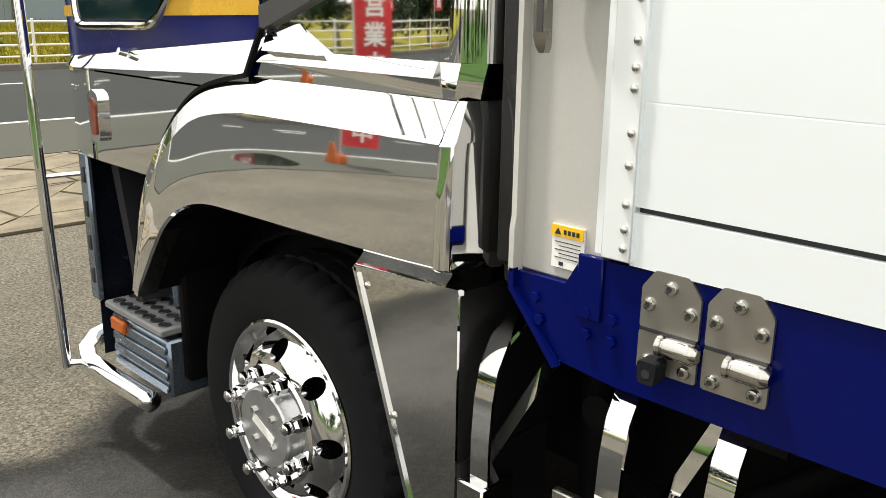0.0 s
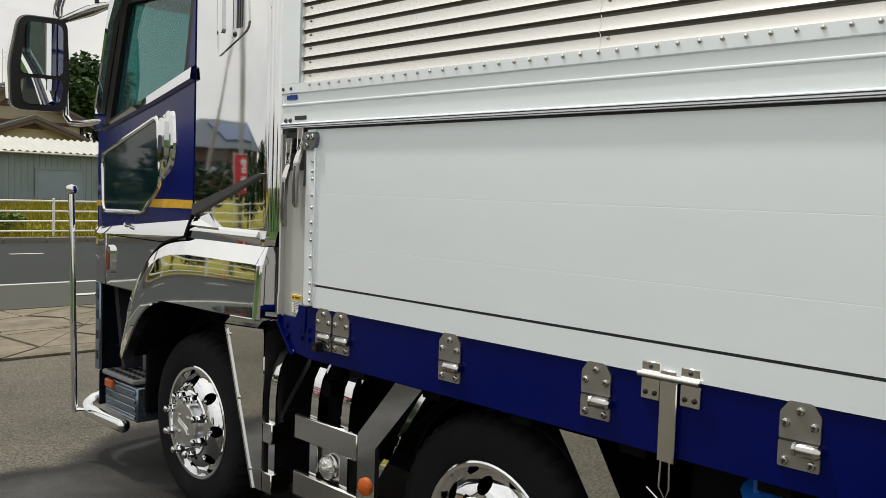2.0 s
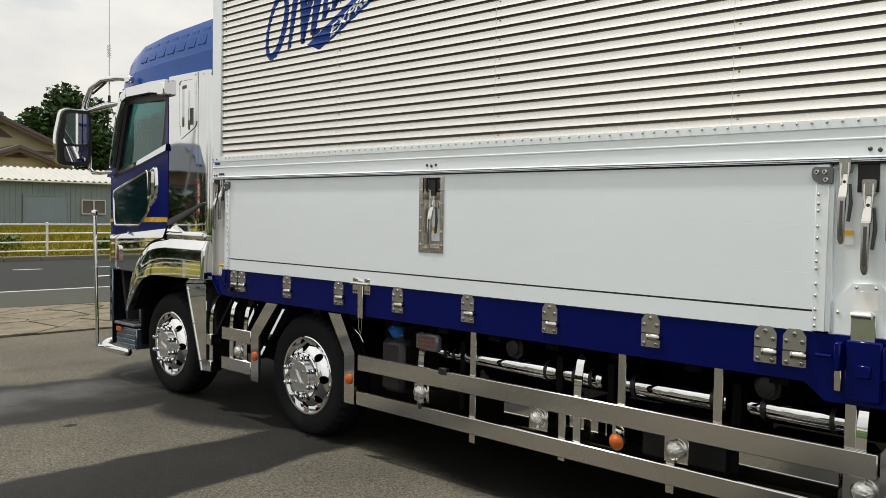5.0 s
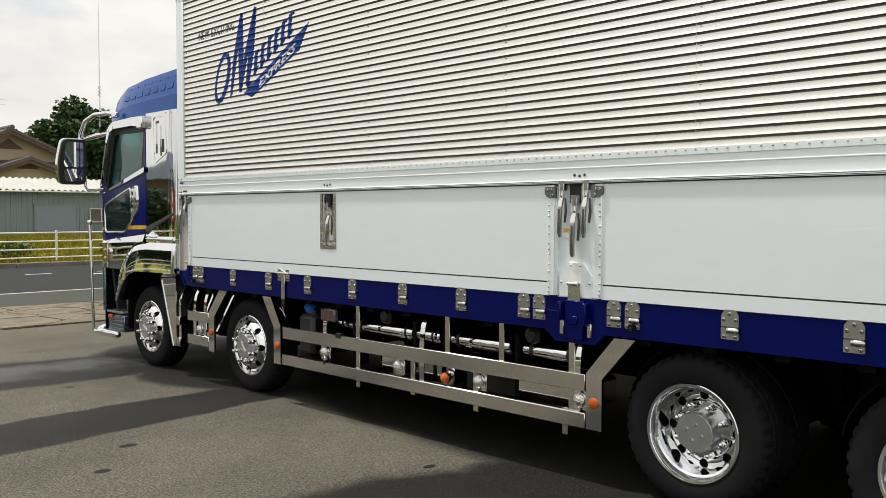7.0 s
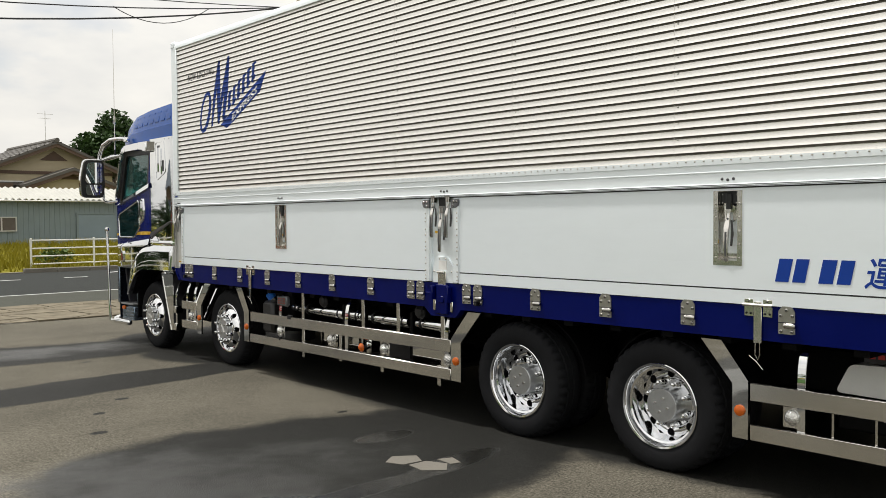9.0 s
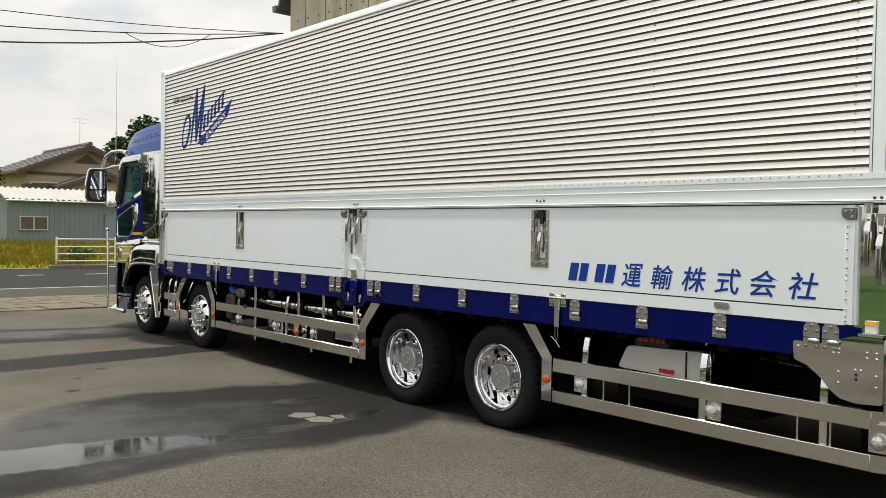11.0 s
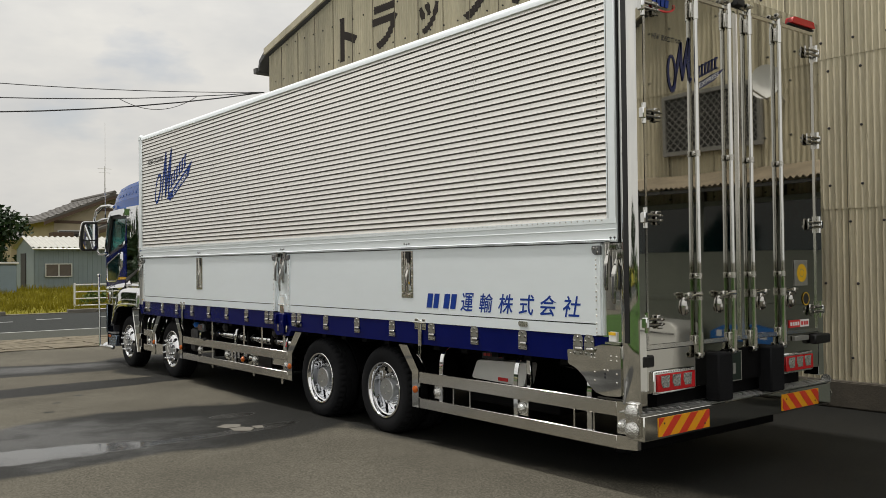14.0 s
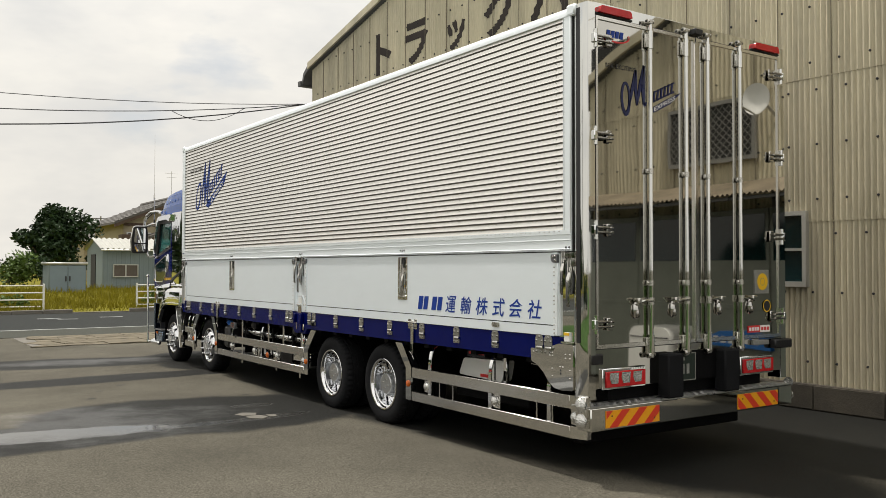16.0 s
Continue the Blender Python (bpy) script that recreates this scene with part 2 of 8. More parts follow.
    def tube(self, pts, r, seg=10, caps=True, flat=None):
        """A round bar along points; flat: (width, thickness) for a flat bar."""
        pts = [Vector(p) for p in pts]
        vs, n = [], len(pts)
        up = Vector((0, 0, 1))
        last = None
        for i, p in enumerate(pts):
            d = (pts[min(i + 1, n - 1)] - pts[max(i - 1, 0)]).normalized()
            if last is None:
                ref = up if abs(d.z) < 0.9 else Vector((0, 1, 0))
                a = d.cross(ref).normalized()
            else:
                a = (last - d * last.dot(d)).normalized()
            last = a
            b = d.cross(a)
            rr = r[i] if isinstance(r, (list, tuple)) else r
            for k in range(seg):
                t = 2 * math.pi * k / seg
                vs.append(p + a * math.cos(t) * rr + b * math.sin(t) * rr)
        fs = [(i * seg + k, i * seg + (k + 1) % seg, (i + 1) * seg + (k + 1) % seg, (i + 1) * seg + k) for i in range(n - 1) for k in range(seg)]
        self.add(vs, fs, True)
        if caps:
            self.add(vs[:seg], [tuple(range(seg))[::-1]])
            self.add(vs[-seg:], [tuple(range(seg))])
        return self

    def lathe(self, prof, centre=(0, 0, 0), axis="x", seg=24, sharp=False):
        """A profile of (distance along the axis, radius) turned round the axis."""
        vs = []
        for a, r in prof:
            for k in range(seg):
                t = 2 * math.pi * k / seg
                c, s = r * math.cos(t), r * math.sin(t)
                p = (a, c, s) if axis == "x" else (s, a, c) if axis == "y" else (c, s, a)
                vs.append((p[0] + centre[0], p[1] + centre[1], p[2] + centre[2]))
        fs = [(i * seg + k, i * seg + (k + 1) % seg, (i + 1) * seg + (k + 1) % seg, (i + 1) * seg + k) for i in range(len(prof) - 1) for k in range(seg)]
        return self.add(vs, fs, not sharp)

    def dome(self, centre, r, h, axis="-x", seg=8):
        """A low rounded head, as of a rivet or bolt."""
        prof = [(0, r), (h * 0.45, r * 0.95), (h * 0.85, r * 0.6), (h, 0.0)]
        sign = -1 if axis[0] == "-" else 1
        return self.lathe([(sign * a, q) for a, q in prof], centre, axis[-1], seg)

    def mesh(self, name):
        me = bpy.data.meshes.new(name)
        me.from_pydata(self.v, [], self.f)
        me.polygons.foreach_set("use_smooth", self.s)
        me.validate()
        bm = bmesh.new()
        bm.from_mesh(me)
        bmesh.ops.remove_doubles(bm, verts=bm.verts, dist=1e-5)
        bmesh.ops.recalc_face_normals(bm, faces=bm.faces)
        bm.to_mesh(me)
        bm.free()
        me.set_sharp_from_angle(angle=radians(self.sharp))
        return me


PLACE = {}


def thing(name, loc, label, category, group=""):
    ob = new(name)
    ob.empty_display_size = 0.2
    ob.location = loc
    PLACE[ob] = Vector(loc)
    return tagged(ob, label, category, group)


FINE = ("bolts", "rivets", "print_bars", "sill_bolts", "lock_bolts", "cap_screws", "flap_bolts", "screw", "hole", "diode", "diode_row", "step_hole", "wing_emblem_bars", "emblem_bars", "vent_slot", "fender_gap")  # too small to pick apart


def part(name, b, material, parent=None, label="", loc=(0, 0, 0), kind=""):
    """Links a Build or a mesh as one object under a thing or a part."""
    me = b.mesh(name) if isinstance(b, Build) else b
    if material is not None and not me.materials:
        me.materials.append(material)
    ob = new(name, me)
    ob.location = loc
    if parent is not None:
        ob.parent = parent
        ob.matrix_parent_inverse = Matrix.Translation(-PLACE[parent])
    PLACE[ob] = Vector(loc)
    return tagged(ob, label, "", "", kind or ("stuff" if name in FINE else ""))


def solid(name, b, material, label, category, kind="", loc=(0, 0, 0), group=""):
    """A top-level thing of one mesh."""
    ob = part(name, b, material, None, label, loc, kind)
    return tagged(ob, "", category, group)


def rounded(poly, r, n=4):
    """The outline with its corners rounded."""
    out, k = [], len(poly)
    for i in range(k):
        p, a, b = Vector(poly[i]), Vector(poly[i - 1]), Vector(poly[(i + 1) % k])
        u, w = (a - p), (b - p)
        q = min(r, 0.45 * u.length, 0.45 * w.length)
        s, e = p + u.normalized() * q, p + w.normalized() * q
        for j in range(n + 1):
            t = j / n
            out.append(tuple((1 - t) ** 2 * s + 2 * t * (1 - t) * p + t * t * e))
    return out


def grown(poly, d):
    """The outline moved outwards by d."""
    k = len(poly)
    area = sum(poly[i][0] * poly[(i + 1) % k][1] - poly[(i + 1) % k][0] * poly[i][1] for i in range(k))
    sg = 1 if area > 0 else -1
    out = []
    for i in range(k):
        p, a, b = Vector(poly[i]), Vector(poly[i - 1]), Vector(poly[(i + 1) % k])
        n1 = Vector(((p - a).y, -(p - a).x)).normalized()
        n2 = Vector(((b - p).y, -(b - p).x)).normalized()
        m = n1 + n2
        m = m / max(0.35, m.length_squared / 2) if m.length > 1e-6 else n1
        out.append(tuple(p + m * d * sg))
    return out


def letters(text, height, bold=0.0, shear=0.0, spacing=1.0):
    """Triangles of a text in the built-in font: polygons of (u, v), from (0, 0) up to the given height, and the width."""
    c = bpy.data.curves.new("text", "FONT")
    c.body, c.offset, c.shear, c.space_character = text, bold, shear, spacing
    c.resolution_u = 3
    ob = bpy.data.objects.new("text", c)
    me = bpy.data.meshes.new_from_object(ob)
    xs = [v.co.x for v in me.vertices]
    ys = [v.co.y for v in me.vertices]
    k = height / (max(ys) - min(ys))
    polys = [[((me.vertices[i].co.x - min(xs)) * k, (me.vertices[i].co.y - min(ys)) * k) for i in p.vertices] for p in me.polygons]
    width = (max(xs) - min(xs)) * k
    bpy.data.objects.remove(ob)
    bpy.data.curves.remove(c)
    bpy.data.meshes.remove(me)
    return polys, width


def cut(poly, axis, lo, hi):
    """The part of a convex polygon between two values of one coordinate."""
    for sign, lim in ((1, lo), (-1, -hi)):
        out = []
        for i, p in enumerate(poly):
            q = poly[(i + 1) % len(poly)]
            a, b = sign * p[axis] - lim, sign * q[axis] - lim
            if a >= 0:
                out.append(p)
            if a * b < 0:
                t = a / (a - b)
                out.append((p[0] + t * (q[0] - p[0]), p[1] + t * (q[1] - p[1])))
        poly = out
        if len(poly) < 3:
            return []
    return poly

# ---- ground ----


def yard_material():
    """Worn asphalt with damp patches, shallow puddles and shade painted round the truck."""
    m = bpy.data.materials.new("worn_asphalt")
    m.use_nodes = True
    p = m.node_tree.nodes["Principled BSDF"]
    tc = node(m, "ShaderNodeTexCoord")
    grit = node(m, "ShaderNodeTexNoise", Scale=60.0, Detail=6.0, Roughness=0.9)
    stone = node(m, "ShaderNodeTexVoronoi", Scale=170.0)
    cloud = node(m, "ShaderNodeTexNoise", Scale=0.55, Detail=6.0, Roughness=0.62)
    edge = node(m, "ShaderNodeTexNoise", Scale=1.1, Detail=6.0, Roughness=0.6)
    for n in (grit, stone, cloud, edge):
        link(m, tc.outputs["Object"], n.inputs["Vector"])
    dry = node(m, "ShaderNodeValToRGB")
    dry.color_ramp.elements[0].position, dry.color_ramp.elements[1].position = 0.30, 0.72
    dry.color_ramp.elements[0].color = (0.067, 0.0625, 0.050, 1)
    dry.color_ramp.elements[1].color = (0.117, 0.108, 0.087, 1)
    link(m, cloud.outputs["Fac"], dry.inputs["Fac"])
    speck = node(m, "ShaderNodeMapRange")
    speck.inputs["From Min"].default_value, speck.inputs["From Max"].default_value = 0.38, 0.64
    speck.inputs["To Min"].default_value, speck.inputs["To Max"].default_value = 0.40, 1.80
    link(m, grit.outputs["Fac"], speck.inputs["Value"])
    pebble = node(m, "ShaderNodeTexVoronoi", Scale=115.0)
    link(m, tc.outputs["Object"], pebble.inputs["Vector"])
    tint = node(m, "ShaderNodeSeparateColor")
    link(m, pebble.outputs["Color"], tint.inputs[0])
    chip = node(m, "ShaderNodeMapRange")
    chip.inputs["To Min"].default_value, chip.inputs["To Max"].default_value = 0.60, 1.40
    link(m, tint.outputs[0], chip.inputs["Value"])
    both = node(m, "ShaderNodeMath")
    both.operation = "MULTIPLY"
    link(m, speck.outputs[0], both.inputs[0])
    link(m, chip.outputs[0], both.inputs[1])
    grain = node(m, "ShaderNodeMix")
    grain.data_type, grain.blend_type = "RGBA", "MULTIPLY"
    grain.inputs["Factor"].default_value = 1.0
    link(m, dry.outputs["Color"], grain.inputs["A"])
    link(m, both.outputs[0], grain.inputs["B"])
    sep = node(m, "ShaderNodeSeparateXYZ")
    link(m, tc.outputs["Object"], sep.inputs[0])

    def calc(op, a, b=None):
        n = node(m, "ShaderNodeMath")
        n.operation = op
        for i, v in enumerate((a, b)):
            if v is None:
                continue
            if isinstance(v, (int, float)):
                n.inputs[i].default_value = v
            else:
                link(m, v, n.inputs[i])
        return n.outputs[0]

    wob = calc("MULTIPLY", calc("SUBTRACT", edge.outputs["Fac"], 0.5), 3.4)

    def pool(xc, yc, a, b, lean, rough):
        u = calc("SUBTRACT", sep.outputs["X"], xc)
        w = calc("SUBTRACT", calc("SUBTRACT", sep.outputs["Y"], yc), calc("MULTIPLY", u, lean))
        r = calc("ADD", calc("POWER", calc("ABSOLUTE", calc("DIVIDE", u, a)), 2.0), calc("POWER", calc("ABSOLUTE", calc("DIVIDE", w, b)), 2.0))
        return calc("ADD", calc("SUBTRACT", 1.0, r), calc("MULTIPLY", wob, rough))

    def smooth(v, lo, hi):
        n = node(m, "ShaderNodeMapRange")
        n.interpolation_type = "SMOOTHSTEP"
        n.inputs["From Min"].default_value, n.inputs["From Max"].default_value = lo, hi
        link(m, v, n.inputs["Value"])
        return n.outputs[0]

    wet_shade = None
    # Pools at x = 1.35, 3.2 and 3.6 also paint in shade round the truck.
    for args in ((-1.35, 4.75, 1.9, 1.32, -0.10, 0.3), (-3.8, 4.22, 2.6, 0.78, -0.05, 0.3), (-0.9, 4.62, 2.4, 1.12, 0.0, 0.3), (-1.5, 8.45, 3.2, 0.44, 0.05, 0.4), (-1.5, 11.0, 2.7, 0.85, -0.20, 0.4), (1.0, 11.0, 1.3, 1.0, 0.0, 0.4), (0.95, 9.6, 1.35, 1.35, 0.0, 0.3), (3.2, -0.4, 1.6, 2.1, -0.3, 0.3), (1.35, 4.4, 1.45, 6.4, 0.0, 0.2), (3.6, 6.0, 1.6, 9.0, 0.0, 0.2),
                 (-1.465, 7.63, 0.07, 0.045, 0.0, 0.1), (-1.84, 7.18, 0.055, 0.045, 0.0, 0.1), (-2.09, 6.53, 0.07, 0.05, 0.0, 0.1), (-0.945, 9.9, 0.05, 0.04, 0.0, 0.1), (-0.37, 5.83, 0.05, 0.03, 0.0, 0.1), (0.93, -0.95, 0.10, 0.05, 0.0, 0.1)):
        s = smooth(pool(*args), -0.06, 0.26)
        wet_shade = s if wet_shade is None else calc("MAXIMUM", wet_shade, s)
    puddle = None
    for args in ((-2.95, 4.25, 1.3, 0.38, -0.10, 0.7), (-1.5, 4.07, 0.9, 0.12, 0.0, 0.5), (-0.75, 4.12, 0.50, 0.16, 0.1, 0.5), (-0.62, 4.96, 0.30, 0.14, 0.0, 0.5)):
        s = smooth(pool(*args), 0.10, 0.40)
        puddle = s if puddle is None else calc("MAXIMUM", puddle, s)
    sheets_ = calc("MAXIMUM", smooth(pool(-3.0, 4.75, 2.3, 1.35, -0.10, 0.8), -0.1, 1.0), smooth(pool(-1.3, 11.05, 2.2, 0.60, -0.20, 0.5), 0.0, 1.0))
    film = calc("MULTIPLY", sheets_, smooth(cloud.outputs["Fac"], 0.25, 0.62))
    # Darkens the damp patches and the painted shade alike.
    damp = node(m, "ShaderNodeMix")
    damp.data_type, damp.blend_type = "RGBA", "MULTIPLY"
    link(m, wet_shade, damp.inputs["Factor"])
    link(m, grain.outputs["Result"], damp.inputs["A"])
    damp.inputs["B"].default_value = (0.16, 0.175, 0.20, 1)
    link(m, damp.outputs["Result"], p.inputs["Base Color"])
    rough = calc("SUBTRACT", calc("SUBTRACT", 0.88, calc("MULTIPLY", wet_shade, 0.26)), calc("ADD", calc("MULTIPLY", puddle, 0.38), calc("MULTIPLY", film, 0.21)))
    link(m, calc("MAXIMUM", rough, 0.02), p.inputs["Roughness"])
    link(m, calc("ADD", calc("ADD", 0.10, calc("MULTIPLY", film, 0.34)), calc("MULTIPLY", puddle, 0.32)), p.inputs["Specular IOR Level"])
    height = calc("ADD", calc("MULTIPLY", grit.outputs["Fac"], 0.7), calc("MULTIPLY", stone.outputs["Distance"], 0.5))
    bump = node(m, "ShaderNodeBump", Distance=0.003)
    link(m, height, bump.inputs["Height"])
    link(m, calc("SUBTRACT", 0.75, calc("MULTIPLY", puddle, 0.745)), bump.inputs["Strength"])
    link(m, bump.outputs[0], p.inputs["Normal"])
    return m


YARD = yard_material()
ROAD = surface("road_asphalt", (0.025, 0.028, 0.027), 0.85, 0, 0.22, 0.35, bump=0.4, bscale=90, spec=0.12)
WALKWAY = surface("grey_footway_asphalt", (0.056, 0.059, 0.050), 0.88, 0, 0.16, 0.5, bump=0.4, bscale=90, spec=0.12)
SLAB = surface("cracked_concrete", (0.155, 0.135, 0.098), 0.85, 0, 0.55, 3.2, bump=0.3, bscale=60, spec=0.15)
KERB = surface("kerb_concrete", (0.15, 0.14, 0.12), 0.9, 0, 0.25, 1.5, bump=0.4, bscale=60)
LINE = surface("worn_road_paint", (0.42, 0.43, 0.42), 0.7, 0, 0.2, 4.0, bump=0.2, bscale=90)
FIELD = surface("dry_grass_ground", (0.160, 0.145, 0.014), 0.95, 0, 0.35, 0.6, bump=0.7, bscale=30, spec=0.1)

ground = solid("ground", Build().add([(-900, -900, 0), (900, -900, 0), (900, 900, 0), (-900, 900, 0)], [(0, 1, 2, 3)]), YARD,
               "weathered grey-brown asphalt yard with damp patches, puddles and painted truck shade", "ground", "structure")
solid("road", Build().box(-160, 160, 19.9, 28.5, -0.05, 0.006), ROAD, "grey asphalt road with worn white marks", "road", "structure")
solid("pavement", Build().box(-160, 160, 17.35, 19.78, -0.05, 0.012), WALKWAY, "grey-green asphalt footway beside the road", "pavement", "structure")

WATER = surface("still_rain_water", (0.018, 0.020, 0.017), 0.05, 0, 0.1, 3.0, spec=0.5)
solid("puddle", Build().prism([(-5.4 + 0.46 * math.cos(a) * 0.83 - 0.95 * math.sin(a) * 0.55 + 0.06 * math.sin(3 * a), 18.45 + 0.46 * math.cos(a) * 0.55 + 0.95 * math.sin(a) * 0.83) for a in (k * math.pi / 14 for k in range(28))], 0.0, 0.0135, "z"), WATER,
      "shallow dark rain puddle on the footway", "puddle", "structure")
b = Build().box(-160, 160, 19.78, 19.9, 0.0, 0.016)
solid("road_line_near", b, LINE, "faded white edge line along the road", "road marking", "structure")
b = Build()
for k in range(-20, 24):
    b.box(k * 1.9 + 0.3, k * 1.9 + 1.0 + 0.2 * math.sin(k * 3), 25.2, 25.34, 0.0, 0.010)
    if k % 3 == 0:
        b.box(k * 1.9 + 0.8, k * 1.9 + 1.4, 24.6, 24.72, 0.0, 0.010)
solid("road_line_far", b, LINE, "worn broken white marks on the road", "road marking", "structure")


def cracked_slab():
    """Concrete apron of uneven pieces with open joints between them."""
    rnd = random.Random(5)
    xs = [-1.4]
    while xs[-1] < 14:
        xs.append(xs[-1] + rnd.uniform(0.35, 0.85))
    rows = [14.45, 14.9, 15.4, 15.85, 16.35, 16.8, 17.3]
    grid = {(i, j): (x + rnd.uniform(-0.24, 0.24), y + (rnd.uniform(-0.20, 0.20) if 0 < j < 6 else rnd.uniform(-0.05, 0.05))) for i, x in enumerate(xs) for j, y in enumerate(rows)}
    out = []
    for i in range(len(xs) - 1):
        for j in range(6):
            q = [grid[i, j], grid[i + 1, j], grid[i + 1, j + 1], grid[i, j + 1]]
            q = grown(q, -rnd.uniform(0.005, 0.022))
            h = rnd.uniform(0.016, 0.030)
            if rnd.random() < 0.5:
                out += [([q[0], q[1], q[2]], h), ([q[0], grown(q, -0.012)[2], q[3]], h + 0.004)]
            else:
                out.append((q, h))
    return out


slab_base = solid("pavement_concrete", Build().box(-1.5, 14, 14.45, 17.33, -0.05, 0.008), KERB, "cracked pale concrete apron at the yard entrance", "pavement", "structure")
kerb = Build()
for k in range(-40, 60):
    if not 1.5 < k * 1.0 + 0.5 < 4.3:
        kerb.box(k * 1.0 + 0.006, k * 1.0 + 0.994, 28.5, 28.68, -0.05, 0.14 + 0.01 * math.sin(k * 7), 0.02)
    else:
        kerb.box(k * 1.0 + 0.006, k * 1.0 + 0.994, 28.5, 28.68, -0.05, 0.04, 0.01)
solid("kerb", kerb, KERB, "row of grey concrete kerb stones by the field", "kerb", "structure")

b = Build()
NX, NY = 60, 26
vs, rnd = [], random.Random(3)
for j in range(NY + 1):
    y = 28.68 + (j / NY) ** 1.6 * 420
    for i in range(NX + 1):
        x = -260 + 560 * i / NX
        z = 0.05 + 0.45 * min(1, max(0, (y - 29.3) / 12)) + 0.05 * noise.noise((x * 0.3, y * 0.3, 0))
        vs.append((x, y, z))
b.add(vs, [(j * (NX + 1) + i, j * (NX + 1) + i + 1, (j + 1) * (NX + 1) + i + 1, (j + 1) * (NX + 1) + i) for j in range(NY) for i in range(NX)], True)
solid("field", b, FIELD, "rough yellow-green grass field beyond the road", "field", "structure")

# grass blades near the road
GRASS = surface("yellow_green_grass", (0.205, 0.180, 0.012), 0.8, 0, 0.45, 0.8, bscale=6, spec=0.2)
b, rnd = Build(), random.Random(8)
vs, fs = [], []
for k in range(26000):
    x, y = rnd.uniform(-6, 17), 28.8 + 15.5 * rnd.random() ** 1.3
    if 1.4 < x < 4.3 and y < 30.2 and rnd.random() < 0.75:
        continue
    z = 0.04 + 0.45 * min(1, max(0, (y - 29.3) / 12))
    h = rnd.uniform(0.10, 0.34) * (1.2 if noise.noise((x * 0.5, y * 0.5, 2)) > 0 else 0.7)
    a, w = rnd.uniform(0, 6.28), rnd.uniform(0.012, 0.03)
    dx, dy = math.cos(a) * w, math.sin(a) * w
    lx, ly = rnd.uniform(-0.12, 0.12), rnd.uniform(-0.12, 0.12)
    n = len(vs)
    vs += [(x - dx, y - dy, z), (x + dx, y + dy, z), (x + lx, y + ly, z + h)]
    fs.append((n, n + 1, n + 2))
me = bpy.data.meshes.new("grass")
me.from_pydata(vs, [], fs)
me.materials.append(GRASS)
solid("grass", me, None, "dry yellow-green meadow grass", "grass", "stuff")

# ---- plants ----
LEAF = surface("dark_green_leaves", (0.017, 0.040, 0.011), 0.6, 0, 0.5, 1.2, bscale=9, spec=0.3)
LEAF2 = surface("bright_green_leaves", (0.075, 0.125, 0.022), 0.6, 0, 0.4, 2.0, bscale=9, spec=0.3)
LEAF3 = surface("mid_green_leaves", (0.030, 0.066, 0.014), 0.6, 0, 0.5, 1.2, bscale=9, spec=0.3)
BARK = surface("grey_brown_bark", (0.10, 0.075, 0.055), 0.9, 0, 0.3, 6, bump=0.6, bscale=30)


def leaf_cloud(centres, count, size, seed):
    """Many small leaves in uneven clumps: (centre, radii) each."""
    rnd = random.Random(seed)
    vs, fs = [], []
    total = sum(r[0] * r[1] + r[2] * r[0] for _, r in centres)
    for c, r in centres:
        for _ in range(int(count * (r[0] * r[1] + r[2] * r[0]) / total)):
            d = Vector((rnd.gauss(0, 1), rnd.gauss(0, 1), rnd.gauss(0, 1))).normalized() * (rnd.uniform(0.55, 1.06) if rnd.random() < 0.85 else rnd.uniform(0.2, 0.6))
            p = Vector(c) + Vector((d.x * r[0], d.y * r[1], d.z * r[2]))
            u = Vector((rnd.gauss(0, 1), rnd.gauss(0, 1), rnd.gauss(0, 0.7))).normalized() * size * rnd.uniform(0.6, 1.4)
            w = u.cross(Vector((rnd.gauss(0, 1), rnd.gauss(0, 1), rnd.gauss(0, 1)))).normalized() * u.length * 0.55
            n = len(vs)
            vs += [tuple(p - u), tuple(p + w), tuple(p + u), tuple(p - w)]
            fs.append((n, n + 1, n + 2, n + 3))
    me = bpy.data.meshes.new("crown")
    me.from_pydata(vs, [], fs)
    return me


def tree(loc, height, spread, seed, leaf=LEAF, count=5200, size=0.16, label="dense dark green broadleaf tree"):
    rnd = random.Random(seed)
    t = thing("tree", loc, label, "tree", "trees beyond the road")
    x, y, z = loc
    b = Build()
    b.tube([(x, y, z - 0.1), (x + 0.1, y, z + height * 0.3), (x - 0.05, y + 0.1, z + height * 0.62)], [height * 0.04, height * 0.028, height * 0.015], 9)
    clumps = []
    for k in range(13):
        a, q = rnd.uniform(0, 6.28), rnd.uniform(0.15, 1.0)
        h = z + height * rnd.uniform(0.22, 0.86)
        fall = 1.0 - 0.5 * max(0, (h - z) / height - 0.45) / 0.45
        c = (x + math.cos(a) * spread * 0.7 * q * fall, y + math.sin(a) * spread * 0.7 * q * fall, h)
        r = spread * rnd.uniform(0.26, 0.46)
        clumps.append((c, (r, r, r * rnd.uniform(0.6, 0.9))))
        b.tube([(x, y, z + height * rnd.uniform(0.15, 0.5)), ((x + c[0]) / 2, (y + c[1]) / 2, (z + height * 0.3 + c[2]) / 2), c], [height * 0.014, height * 0.010, height * 0.004], 6)
    part("trunk", b, BARK, t)
    me = leaf_cloud(clumps, count, size, seed)
    part("crown", me, leaf, t)
    return t


